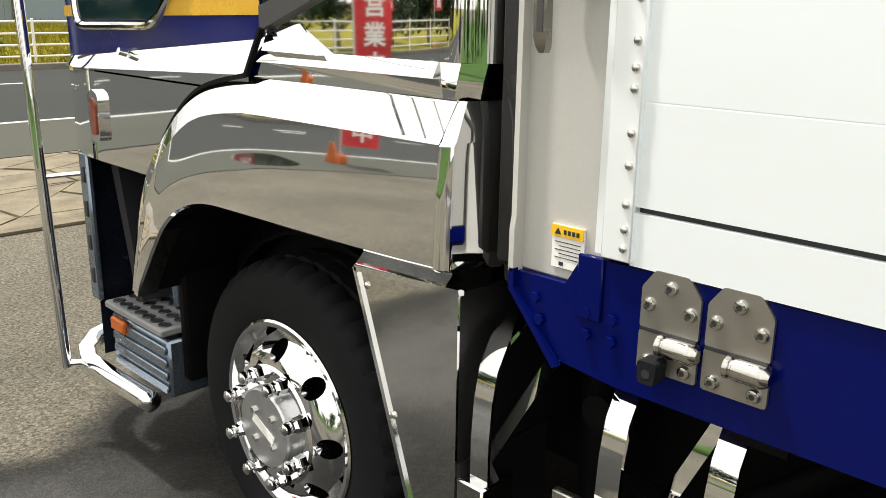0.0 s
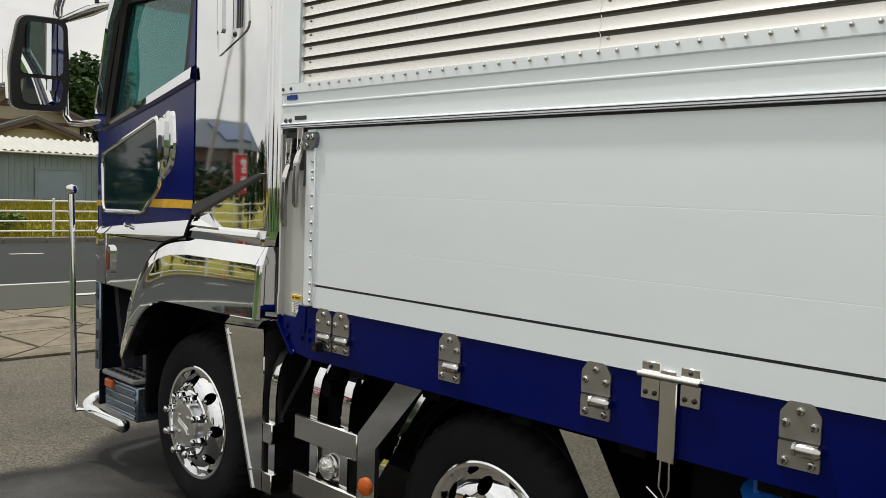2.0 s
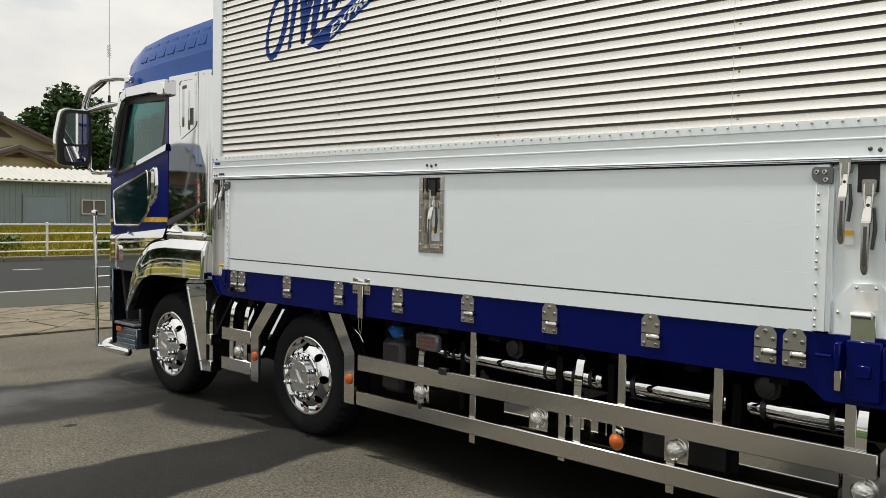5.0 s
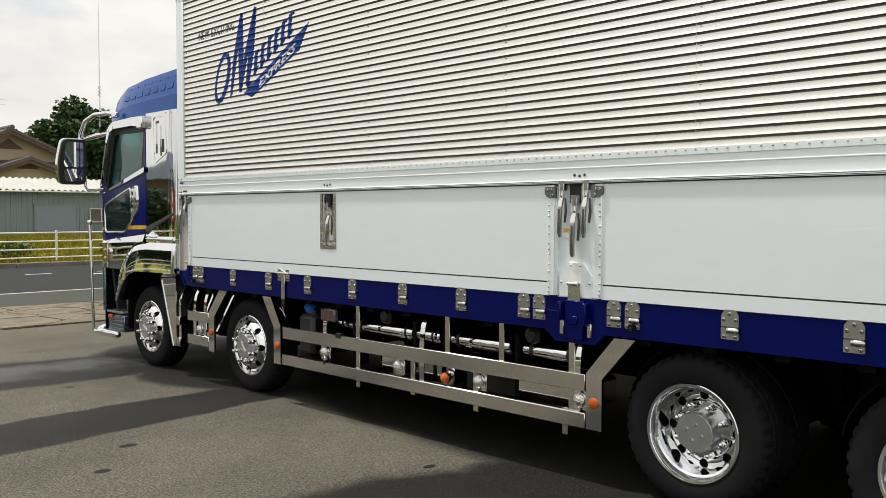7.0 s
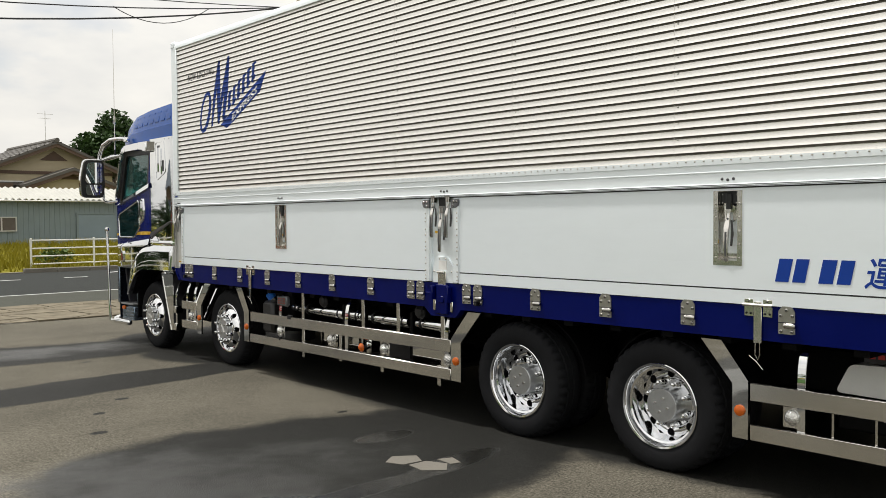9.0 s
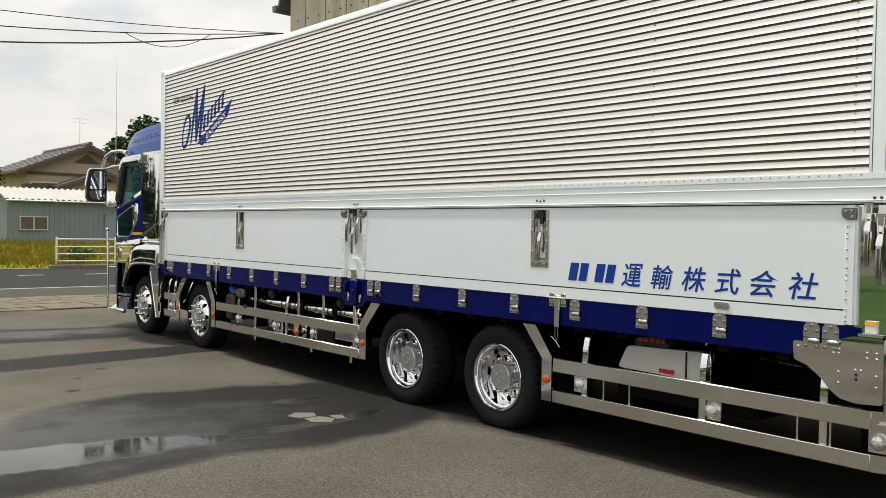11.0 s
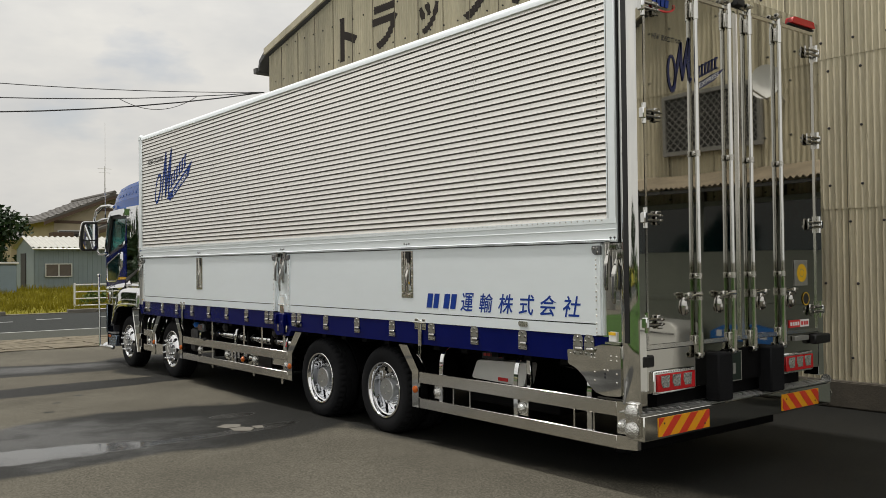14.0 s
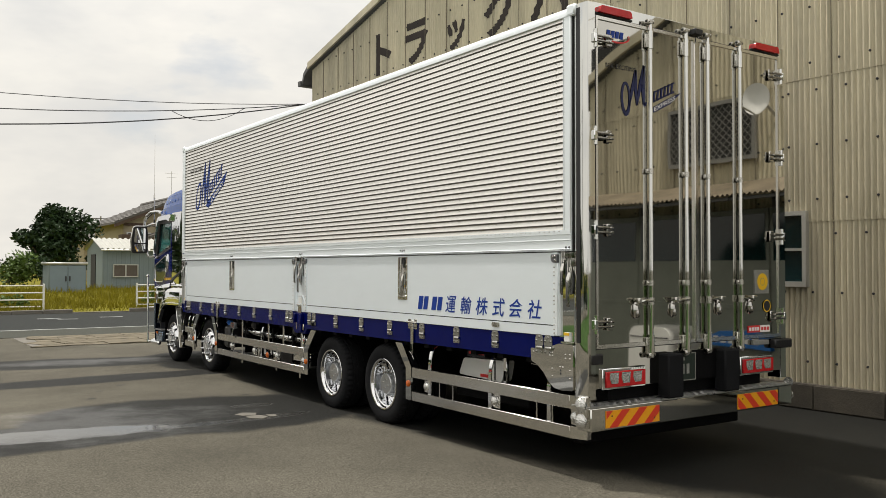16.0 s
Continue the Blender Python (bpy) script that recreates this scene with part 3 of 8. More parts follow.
def bush(loc, size, seed, leaf=LEAF2, count=420, label="low green roadside bush", leafsize=0.06):
    rnd = random.Random(seed)
    t = thing("bush", loc, label, "bush", "bushes by the road")
    x, y, z = loc
    b = Build()
    clumps = []
    for k in range(6):
        a = rnd.uniform(0, 6.28)
        c = (x + math.cos(a) * size * 0.5, y + math.sin(a) * size * 0.3, z + size * rnd.uniform(0.3, 0.75))
        clumps.append((c, (size * 0.38, size * 0.3, size * 0.3)))
        b.tube([(x, y, z), c], [0.012, 0.004], 5)
    part("stem", b, BARK, t)
    part("crown", leaf_cloud(clumps, count, leafsize, seed), leaf, t)
    return t


tree((5.6, 56, 0.5), 5.6, 2.3, 1)
tree((7.0, 57, 0.5), 5.4, 2.9, 2)
tree((20.2, 63.5, 0.5), 8.2, 3.6, 11, LEAF3, 7500, 0.20)
tree((22.8, 65, 0.5), 10.2, 4.0, 17, LEAF3, 7500, 0.20)
tree((26.0, 68, 0.5), 9.6, 5.0, 12, count=7000, size=0.22)
tree((31.5, 69, 0.5), 9.8, 5.0, 13, count=6000, size=0.22)
for k, (x, y, s) in enumerate(((1.5, 44, 2.2), (3.2, 45, 2.0), (0.0, 43, 2.4), (-2.0, 45, 2.6), (-4.5, 47, 2.8))):
    bush((x, y, 0.45), s, 40 + k, LEAF if k % 2 else LEAF2, 1500, "tall unkempt green hedge bush", 0.09)
for k, (x, y, s) in enumerate(((5.4, 29.9, 0.75), (8.6, 29.7, 0.7), (2.6 - 2.3, 30.2, 0.6), (11.2, 29.9, 0.6), (14.2, 30.0, 0.7))):
    bush((x, y, 0.06), s, 60 + k)

# ---- pipe fence beyond the road ----
FENCE = surface("white_painted_pipe", (0.74, 0.74, 0.70), 0.5, 0, 0.08, 3.0)


def fence(x0, x1, step, label):
    f = thing("pipe_fence", ((x0 + x1) / 2, 29.3, 0.05), label, "fence", "fences by the road")
    n = max(1, round((x1 - x0) / step))
    post = Build()
    post.tube([(0, 0, 0), (0, 0, 1.0)], 0.035, 10)
    post.dome((0, 0, 1.0), 0.036, 0.02, "z")
    post = post.mesh("post")
    for k in range(n + 1):
        part("post", post, FENCE, f, "", (x0 + (x1 - x0) * k / n, 29.3, 0.05))
    for z in (1.0, 0.74, 0.49, 0.24):
        part("rail", Build().tube([(x0, 29.3, z), (x1, 29.3, z)], 0.022, 8), FENCE, f)
    return f


fence(4.45, 26.45, 2.0, "white four-rail pipe fence along the road")
fence(-22.85, 1.15, 2.0, "white four-rail pipe fence, open towards the field gate")

# ---- sheds and houses beyond the field ----
POLEGREY = surface("utility_pole_concrete", (0.30, 0.29, 0.27), 0.85, 0, 0.12, 2.0)
EAVE = surface("dark_grey_eave", (0.10, 0.10, 0.10), 0.6, 0, 0.2, 3.0)
SHEDWALL = surface("pale_blue_ribbed_sheet", (0.175, 0.220, 0.235), 0.55, 0, 0.10, 1.5, bump=0.05, bscale=50)
SHEDDOOR = surface("grey_blue_shutter", (0.185, 0.24, 0.28), 0.5, 0, 0.08, 2.0)
SHEDROOF = surface("grey_slate_sheet_roof", (0.42, 0.42, 0.39), 0.8, 0, 0.14, 2.0, bump=0.2, bscale=40)
WINDOWDARK = surface("dull_window_glass", (0.10, 0.085, 0.075), 0.15, 0, 0.2, 3.0)
SASH = surface("aluminium_sash", (0.55, 0.55, 0.53), 0.4, 0.6)
PLASTER = surface("cream_plaster", (0.36, 0.31, 0.21), 0.85, 0, 0.12, 1.0, bump=0.1, bscale=60)
TILE = surface("grey_roof_tile", (0.085, 0.078, 0.072), 0.6, 0, 0.2, 3.0)
TIMBER = surface("dark_brown_timber", (0.085, 0.052, 0.034), 0.7, 0, 0.2, 4.0)


def ribbed_wall(b, x0, x1, y, z0, z1, pitch=0.25, depth=0.02, thick=0.1):
    """A vertical ribbed sheet facing -y."""
    poly, x = [], x0
    while x < x1 - 1e-6:
        e = min(x + pitch, x1)
        poly += [(x, y), (x + (e - x) * 0.78, y), (x + (e - x) * 0.82, y - depth), (x + (e - x) * 0.96, y - depth)]
        x = e
    poly += [(x1, y), (x1, y + thick), (x0, y + thick)]
    return b.prism(poly, z0, z1, "z")


def corrugated_roof(b, x0, x1, y0, z0, y1, z1, pitch=0.3, amp=0.04, thick=0.03):
    """A sheet with waves running down the slope from (y1, z1) to (y0, z0)."""
    n = int((x1 - x0) / pitch * 6)
    top, low = [], []
    for i in range(n + 1):
        x = x0 + (x1 - x0) * i / n
        w = amp * math.sin(2 * math.pi * (x - x0) / pitch)
        top += [(x, y0, z0 + w), (x, y1, z1 + w)]
        low += [(x, y0, z0 + w - thick), (x, y1, z1 + w - thick)]
    k = len(top)
    fs = []
    for i in range(n):
        a = 2 * i
        fs += [(a, a + 2, a + 3, a + 1), (k + a + 1, k + a + 3, k + a + 2, k + a), (a + 2, a, k + a, k + a + 2), (a + 1, a + 3, k + a + 3, k + a + 1)]
    return b.add(top + low, fs, True)


shed = thing("shed", (12.5, 47.5, 0.4), "pale blue ribbed metal shed with grey corrugated roof", "shed")
b = Build()
ribbed_wall(b, 6.90, 18.5, 45.5, 0.3, 2.72)
part("front_wall", b, SHEDWALL, shed)
part("gable_wall", Build().prism([(45.55, 0.3), (49.4, 0.3), (49.4, 2.7), (47.45, 3.36), (45.55, 2.75)], 6.86, 6.96), SHEDWALL, shed)
part("gable_door", Build().box(6.82, 6.865, 47.2, 48.3, 0.45, 2.45), DARKIN, shed, "dark open doorway")
b = corrugated_roof(Build(), 6.68, 18.7, 45.2, 2.74, 47.45, 3.39)
part("roof", b, SHEDROOF, shed)
b = corrugated_roof(Build(), 6.68, 18.7, 49.7, 2.74, 47.45, 3.39)
part("roof", b, SHEDROOF, shed)
part("gutter", Build().box(6.68, 18.7, 45.1, 45.2, 2.62, 2.69, 0.02), SASH, shed)
door = part("shutter", Build().box(11.75, 13.7, 45.44, 45.5, 0.3, 1.98, 0.01), SHEDDOOR, shed, "closed blue-grey shutter")
part("door_frame", Build().ring([(11.65, 0.3), (13.8, 0.3), (13.8, 2.08), (11.65, 2.08)], [(11.75, 0.3), (13.7, 0.3), (13.7, 1.98), (11.75, 1.98)], 45.42, 45.5, "y"), SHEDWALL, shed)
for x0, x1 in ((7.45, 8.72), (14.4, 15.5)):
    w = part("window", Build().box(x0, x1, 45.46, 45.49, 1.2, 1.82), WINDOWDARK, shed)
    part("window_frame", Build().ring([(x0 - 0.05, 1.15), (x1 + 0.05, 1.15), (x1 + 0.05, 1.87), (x0 - 0.05, 1.87)], [(x0, 1.2), (x1, 1.2), (x1, 1.82), (x0, 1.82)], 45.40, 45.48, "y"), SASH, w)
    part("mullion", Build().box((x0 + x1) / 2 - 0.03, (x0 + x1) / 2 + 0.03, 45.40, 45.47, 1.2, 1.82), SASH, w)

store = thing("storage_cabinet", (4.6, 41.4, 0.35), "grey steel garden storage cabinet with double doors", "cabinet")
part("body", Build().box(3.24, 4.97, 40.6, 42.2, 0.3, 1.82, 0.02), SHEDWALL, store)
part("top", Build().box(3.17, 5.04, 40.5, 42.3, 1.82, 1.93, 0.02), SASH, store)
for x in (3.30, 4.13):
    d = part("door", Build().box(x, x + 0.79, 40.56, 40.6, 0.42, 1.76, 0.01), SHEDDOOR, store)
    part("handle", Build().box(x + (0.69 if x < 4 else 0.04), x + (0.75 if x < 4 else 0.1), 40.53, 40.56, 1.0, 1.25), INK, d)


def gable_house(loc, w, d, eave, ridge, label, seed=0):
    """A two-storey plastered house, its gable towards -y, with a lower gabled porch."""
    x, y, z = loc
    h = thing("house", loc, label, "house", "houses beyond the field")
    pts = [(x - w / 2, z), (x + w / 2, z), (x + w / 2, z + eave), (x, z + ridge), (x - w / 2, z + eave)]
    part("wall", Build().prism(pts, y, y + d, "y"), PLASTER, h)
    for s in (-1, 1):
        b = Build()
        ex, ez = x + s * (w / 2 + 0.8), z + eave - 0.8 * (ridge - eave) / (w / 2)
        b.prism([(x, z + ridge + 0.05), (ex, ez + 0.05), (ex, ez + 0.22), (x, z + ridge + 0.24)], y - 0.7, y + d + 0.7, "y")
        for k in range(9):
            t = (k + 0.5) / 9
            px, pz = x + (ex - x) * t, z + ridge + 0.24 + (ez - z - ridge - 0.02) * t
            part("tile_roll", Build().tube([(px, y - 0.7, pz), (px, y + d + 0.7, pz)], 0.05, 6), TILE, h)
        part("roof", b, TILE, h)
        part("barge_board", Build().prism([(x, z + ridge - 0.18), (ex, ez - 0.18), (ex, ez + 0.05), (x, z + ridge + 0.05)], y - 0.66, y - 0.58, "y"), TIMBER, h)
    part("ridge_cap", Build().tube([(x, y - 0.75, z + ridge + 0.27), (x, y + d + 0.75, z + ridge + 0.27)], 0.16, 8), TILE, h)
    part("belt", Build().box(x - w / 2, x + w / 2, y - 0.06, y, z + eave - 0.35, z + eave - 0.15), TIMBER, h)
    part("gable_vent", Build().prism([(x - 0.9, z + ridge - 1.05), (x + 0.9, z + ridge - 1.05), (x, z + ridge - 0.42)], y - 0.05, y, "y"), TIMBER, h)
    for k, wx in enumerate((-0.36, 0.18)):
        a = x + wx * w
        win = part("window", Build().box(a - 0.8, a + 0.8, y - 0.04, y, z + eave - 2.0, z + eave - 0.9), WINDOWDARK, h)
        part("window_frame", Build().ring([(a - 0.88, z + eave - 2.08), (a + 0.88, z + eave - 2.08), (a + 0.88, z + eave - 0.82), (a - 0.88, z + eave - 0.82)],
             [(a - 0.8, z + eave - 2.0), (a + 0.8, z + eave - 2.0), (a + 0.8, z + eave - 0.9), (a - 0.8, z + eave - 0.9)], y - 0.1, y - 0.03, "y"), SASH, win)
    return h


house = gable_house((15.45, 60, 0.5), 7.8, 9, 4.62, 6.25, "two-storey cream plastered house with grey tiled gable roof")
# lower gabled wing of the same house
b = Build().prism([(13.6, 0.5), (18.6, 0.5), (18.6, 4.0), (16.0, 4.95), (13.6, 4.0)], 58.4, 60.0, "y")
part("porch_wall", b, PLASTER, house)
for s in (-1, 1):
    part("porch_roof", Build().prism([(16.0, 4.96), (16.0 + s * 3.1, 3.82), (16.0 + s * 3.1, 4.0), (16.0, 5.17)], 57.8, 60.0, "y"), TILE, house)
    part("porch_barge", Build().prism([(16.0, 4.73), (16.0 + s * 3.1, 3.59), (16.0 + s * 3.1, 3.82), (16.0, 4.96)], 57.85, 57.95, "y"), TIMBER, house)
part("porch_vent", Build().prism([(15.3, 4.4), (16.7, 4.4), (16.0, 4.78)], 58.33, 58.4, "y"), TIMBER, house)
ac = part("cooling_unit", Build().box(13.0, 13.9, 59.3, 59.7, 3.35, 4.05, 0.03), PAPER, house, "white outdoor cooling unit")
part("fan_grille", Build().lathe([(-0.02, 0.27), (0.0, 0.27)], (13.35, 59.29, 3.7), "y", 16).lathe([(-0.02, 0.02), (-0.02, 0.25)], (13.35, 59.29, 3.7), "y", 16), SASH, ac)
part("balcony", Build().box(11.2, 12.6, 59.0, 60.0, 3.2, 4.1, 0.02), TIMBER, house)
part("antenna", Build().tube([(15.6, 62, 7.2), (15.6, 62, 9.2)], 0.02, 6).tube([(15.1, 62, 9.0), (16.1, 62, 9.0)], 0.012, 5).tube([(15.2, 62, 8.7), (16.0, 62, 8.7)], 0.012, 5), SASH, house)

far = thing("apartment_building", (-2, 90, 0.5), "low cream flat-roofed building behind the trees", "building")
part("wall", Build().box(-14, 6.4, 90, 100, 0.4, 5.4), PLASTER, far)
part("roof_edge", Build().box(-14.3, 6.7, 89.6, 100.3, 5.4, 5.9), PLASTER, far)
for k in range(5):
    w = part("window", Build().box(-12 + k * 3.8, -9.6 + k * 3.8, 89.94, 90, 2.8, 4.6), TIMBER, far)
    part("balcony_panel", Build().box(-12.2 + k * 3.8, -9.4 + k * 3.8, 89.7, 89.8, 2.4, 3.3), SHEDWALL, w)
far = thing("row_house", (14, 80, 0.5), "far house with long grey tiled roof", "house", "houses beyond the field")
part("wall", Build().box(13, 24, 80, 88, 0.4, 4.3), PLASTER, far)
part("roof", Build().prism([(79, 4.2), (84, 5.9), (89, 4.2)], 12.4, 24.6), TILE, far)
mast = thing("utility_pole", (23.4, 120, 0.5), "thin far utility pole with cross-arms", "utility pole", "poles across the road")
part("pole", Build().tube([(23.4, 120, 0.4), (23.4, 120, 8.9)], [0.17, 0.10], 8), POLEGREY, mast)
for z, half in ((8.5, 1.5), (7.9, 1.1)):
    part("cross_arm", Build().box(23.4 - half, 23.4 + half, 119.9, 120.1, z, z + 0.12), EAVE, mast)

# ---- overhead cables ----
CABLE = surface("black_cable", (0.03, 0.03, 0.032), 0.6)


def cable(p0, p1, sag, r, n=24):
    pts = []
    for i in range(n + 1):
        t = i / n
        p = Vector(p0).lerp(Vector(p1), t)
        p.z -= sag * 4 * t * (1 - t)
        pts.append(p)
    return Build().tube(pts, r, 6)

# ---- warehouse beside the truck ----
# Local axes: u along the wall (towards the road), the wall faces -x; it stands slightly askew to the truck.
WALL_X, WALL_TURN = 4.62, 1.95
WH = pose(WALL_X, 0, 0, 0, 0, WALL_TURN)
SHEET = surface("beige_corrugated_sheet", (0.485, 0.44, 0.322), 0.65, 0, 0.38, 2.2, bump=0.08, bscale=60, stretch=(1, 1, 0.12), rvar=0.1)
SHEETDARK = surface("stained_sheet_joint", (0.16, 0.14, 0.10), 0.8, 0, 0.2, 3.0)
PLINTH = surface("concrete_plinth", (0.060, 0.052, 0.040), 0.9, 0, 0.55, 2.2, bump=0.3, bscale=50)
LATTICEPANE = surface("dusty_window_pane", (0.030, 0.030, 0.029), 0.5, 0, 0.2, 2.0)
LATTICEBAR = surface("weathered_lattice_bar", (0.21, 0.205, 0.19), 0.6, 0.0, 0.2, 8.0)
WINBLUE = surface("blue_tinted_window", (0.004, 0.017, 0.020), 0.04, 0, 0.2, 2.0)

warehouse = thing("warehouse", (8.0, 5.0, 0.0), "tall beige corrugated warehouse with stained sheets and gable roof", "warehouse")
U0, U1, RIDGE_U, RIDGE_Z, EAVE_Z0, EAVE_Z1 = -4.95, 13.33, 5.2, 8.30, 4.35, 6.20


def roof_z(u):
    return RIDGE_Z - (u - RIDGE_U) * (RIDGE_Z - EAVE_Z1) / (U1 - RIDGE_U) if u > RIDGE_U else RIDGE_Z - (RIDGE_U - u) * (RIDGE_Z - EAVE_Z0) / (RIDGE_U - U0)


def wave(u, pitch=0.07, amp=0.015):
    return -amp * math.cos(2 * math.pi * u / pitch)


OPEN = (-4.30, -4.28, 0.3)      # a slit at the corner post: from u, to u, height
PANE = (1.15, 1.80, 1.47, 2.24)  # window


def sheets(u0, u1, z0f, z1f, lap):
    """One course of corrugated sheets between two heights."""
    b = Build()
    n = int((u1 - u0) / 0.07 * 6)
    vs = []
    for i in range(n + 1):
        u = u0 + (u1 - u0) * i / n
        x = wave(u) - lap
        vs += [(x, u, z0f), (x, u, max(z0f + 0.01, min(z1f, roof_z(u)))), (x + 0.006, u, z0f)]
    fs = []
    for i in range(n):
        a = 3 * i
        fs += [(a, a + 1, a + 4, a + 3), (a, a + 3, a + 5, a + 2)]
    b.add([WH @ Vector(v) for v in vs], fs, True)
    return b


def wpart(name, b, material, parent=None, label=""):
    b.v = [tuple(WH @ Vector(v)) for v in b.v]
    return part(name, b, material, parent or warehouse, label)


# sheets, course by course, each lapping over the one below
part("wall_sheet", sheets(PANE[1], U1, 0.30, 2.16, 0.0), SHEET, warehouse)
part("wall_sheet", sheets(OPEN[1], PANE[0], 0.30, 2.16, 0.0), SHEET, warehouse)
part("wall_sheet", sheets(PANE[0], PANE[1], 0.30, PANE[2], 0.0), SHEET, warehouse)
part("wall_sheet", sheets(U0, OPEN[0], 0.30, 2.56, 0.0), SHEET, warehouse)
part("wall_sheet", sheets(PANE[1], U1, 2.16, 3.82, 0.009), SHEET, warehouse)
part("wall_sheet", sheets(OPEN[1], PANE[0], 2.16, 3.82, 0.009), SHEET, warehouse)
part("wall_sheet", sheets(PANE[0], PANE[1], PANE[3], 3.82, 0.009), SHEET, warehouse)
part("wall_sheet", sheets(U0, OPEN[1], 2.54, 3.82, 0.009), SHEET, warehouse)
part("wall_sheet", sheets(U0, U1, 3.82, 5.45, 0.018), SHEET, warehouse)
part("wall_sheet", sheets(U0, U1, 5.45, 8.3, 0.027), SHEET, warehouse)
# vertical laps and fixing bolts
def lap_strip(*box):
    wpart("sheet_lap", Build().box(*box), SHEETDARK)


u = U0 + 0.42
while u < U1 - 0.1:
    if not (PANE[0] - 0.05 < u < PANE[1] + 0.05):
        lap_strip(-0.020, -0.008, u, u + 0.006, 0.34 if u > OPEN[1] else 2.6, 2.15 if u > OPEN[1] else 2.7)
        lap_strip(-0.029, -0.017, u, u + 0.006, 2.17, 3.81)
    lap_strip(-0.038, -0.026, u, u + 0.006, 3.83, min(5.44, roof_z(u)))
    if roof_z(u) > 5.6:
        lap_strip(-0.047, -0.035, u, u + 0.006, 5.46, roof_z(u) - 0.05)
    u += 0.665
b = Build()
for z in (0.55, 1.35, 2.02, 2.42, 3.05, 3.68, 4.0, 4.65, 5.3, 5.6, 6.3, 7.0, 7.7):
    u = U0 + 0.3 + 0.07 * (int(z * 10) % 3)
    while u < U1:
        inside = PANE[0] - 0.1 < u < PANE[1] + 0.1 and PANE[2] - 0.1 < z < PANE[3] + 0.1
        if z < roof_z(u) - 0.1 and not inside and not (OPEN[0] - 0.1 < u < OPEN[1] + 0.1 and z < OPEN[2] + 0.1):
            b.dome((-0.012 - 0.009 * (z > 2.16) - 0.009 * (z > 3.82) - 0.009 * (z > 5.45), round(u / 0.07) * 0.07, z), 0.016, 0.022, "-x", 6)
        u += 0.35
tagged(wpart("fixing_bolts", b, INK), "", "", "", "stuff")
wpart("plinth", Build().box(-0.05, 0.16, OPEN[1], U1, 0.0, 0.30, 0.01).box(-0.05, 0.16, U0, OPEN[0], 0.0, 0.30, 0.01), PLINTH)
for k in range(18):
    u = OPEN[1] + 0.4 + k * 0.82
    if u < U1 - 0.5:
        wpart("plinth_block", Build().box(-0.062, -0.051, u, u + 0.80, 0.015, 0.285, 0.006), PLINTH)
wpart("back_of_wall", Build().box(0.03, 0.06, PANE[1], U1, 0.3, 5.0).box(0.03, 0.06, OPEN[1], PANE[0], 0.3, 5.0).box(0.03, 0.06, U0, OPEN[0], 0.3, 5.0).box(0.03, 0.06, OPEN[0], OPEN[1], OPEN[2], 5.0), DARKIN)
win = wpart("window", Build().box(0.0, 0.02, PANE[0], PANE[1], PANE[2], PANE[3]), WINBLUE)
out = [(PANE[0] - 0.05, PANE[2] - 0.06), (PANE[1] + 0.05, PANE[2] - 0.06), (PANE[1] + 0.05, PANE[3] + 0.05), (PANE[0] - 0.05, PANE[3] + 0.05)]
inn = [(PANE[0], PANE[2]), (PANE[1], PANE[2]), (PANE[1], PANE[3]), (PANE[0], PANE[3])]
wpart("window_frame", Build().ring(out, inn, -0.07, 0.03), SASH, win)
wpart("window_bar", Build().box(-0.03, 0.0, PANE[0], PANE[1], 1.83, 1.86), SASH, win)
# roof with drooping eaves
for s, ue, ze in ((1.0, U1, EAVE_Z1), (-0.5, U0, EAVE_Z0)):
    prof = [(RIDGE_U, RIDGE_Z + 0.02), (ue + s * 0.05, ze + 0.0), (ue + s * 0.22, ze - 0.10), (ue + s * 0.30, ze - 0.27),
            (ue + s * 0.35, ze - 0.27), (ue + s * 0.28, ze - 0.04), (ue + s * 0.06, ze + 0.12), (RIDGE_U, RIDGE_Z + 0.14)]
    wpart("roof", Build().prism(prof, -0.12, 14.0), EAVE)
    wpart("verge", Build().prism([(RIDGE_U, RIDGE_Z + 0.02), (ue, ze + 0.02), (ue, ze + 0.16), (RIDGE_U, RIDGE_Z + 0.17)], -0.16, -0.12), SHEET)
    if s > 0:
        g = ue + s * 0.40
        wpart("gutter", Build().prism([(g - 0.07, ze - 0.20), (g + 0.07, ze - 0.20), (g + 0.06, ze - 0.32), (g - 0.06, ze - 0.32)], -0.16, 14.0), EAVE)
wpart("end_wall", Build().box(0.1, 14.0, U1 - 0.08, U1, 0.0, EAVE_Z1), SHEET)
wpart("end_wall", Build().box(0.1, 14.0, U0, U0 + 0.08, 0.0, EAVE_Z0), SHEET)
wpart("rear_wall", Build().prism([(U0, 0), (U1, 0), (U1, EAVE_Z1), (RIDGE_U, RIDGE_Z), (U0, EAVE_Z0)], 13.9, 14.0), SHEET)
# corrugated awning along the wall, a grilled window and a dish, seen in the polished doors
vs, nu, AW0, AW1 = [], 360, -4.92, -0.40
for i in range(nu + 1):
    u = AW0 + (AW1 - AW0) * i / nu
    lift = 0.013 * math.cos(2 * math.pi * u / 0.076)
    for x, z in ((-0.03, 2.72), (-0.50, 2.60), (-0.98, 2.47)):
        vs.append((x, u, z + lift))
    for x, z in ((-0.98, 2.464), (-0.03, 2.714)):
        vs.append((x, u, z + lift))
RUSTSHEET = surface("rusty_brown_sheet", (0.20, 0.165, 0.115), 0.75, 0, 0.4, 3.0, bump=0.1, bscale=60, stretch=(1, 1, 0.3))
SHADEPANEL = surface("grey_green_shade_panel", (0.165, 0.180, 0.150), 0.40, 0, 0.25, 1.2, bump=0.05, bscale=60)
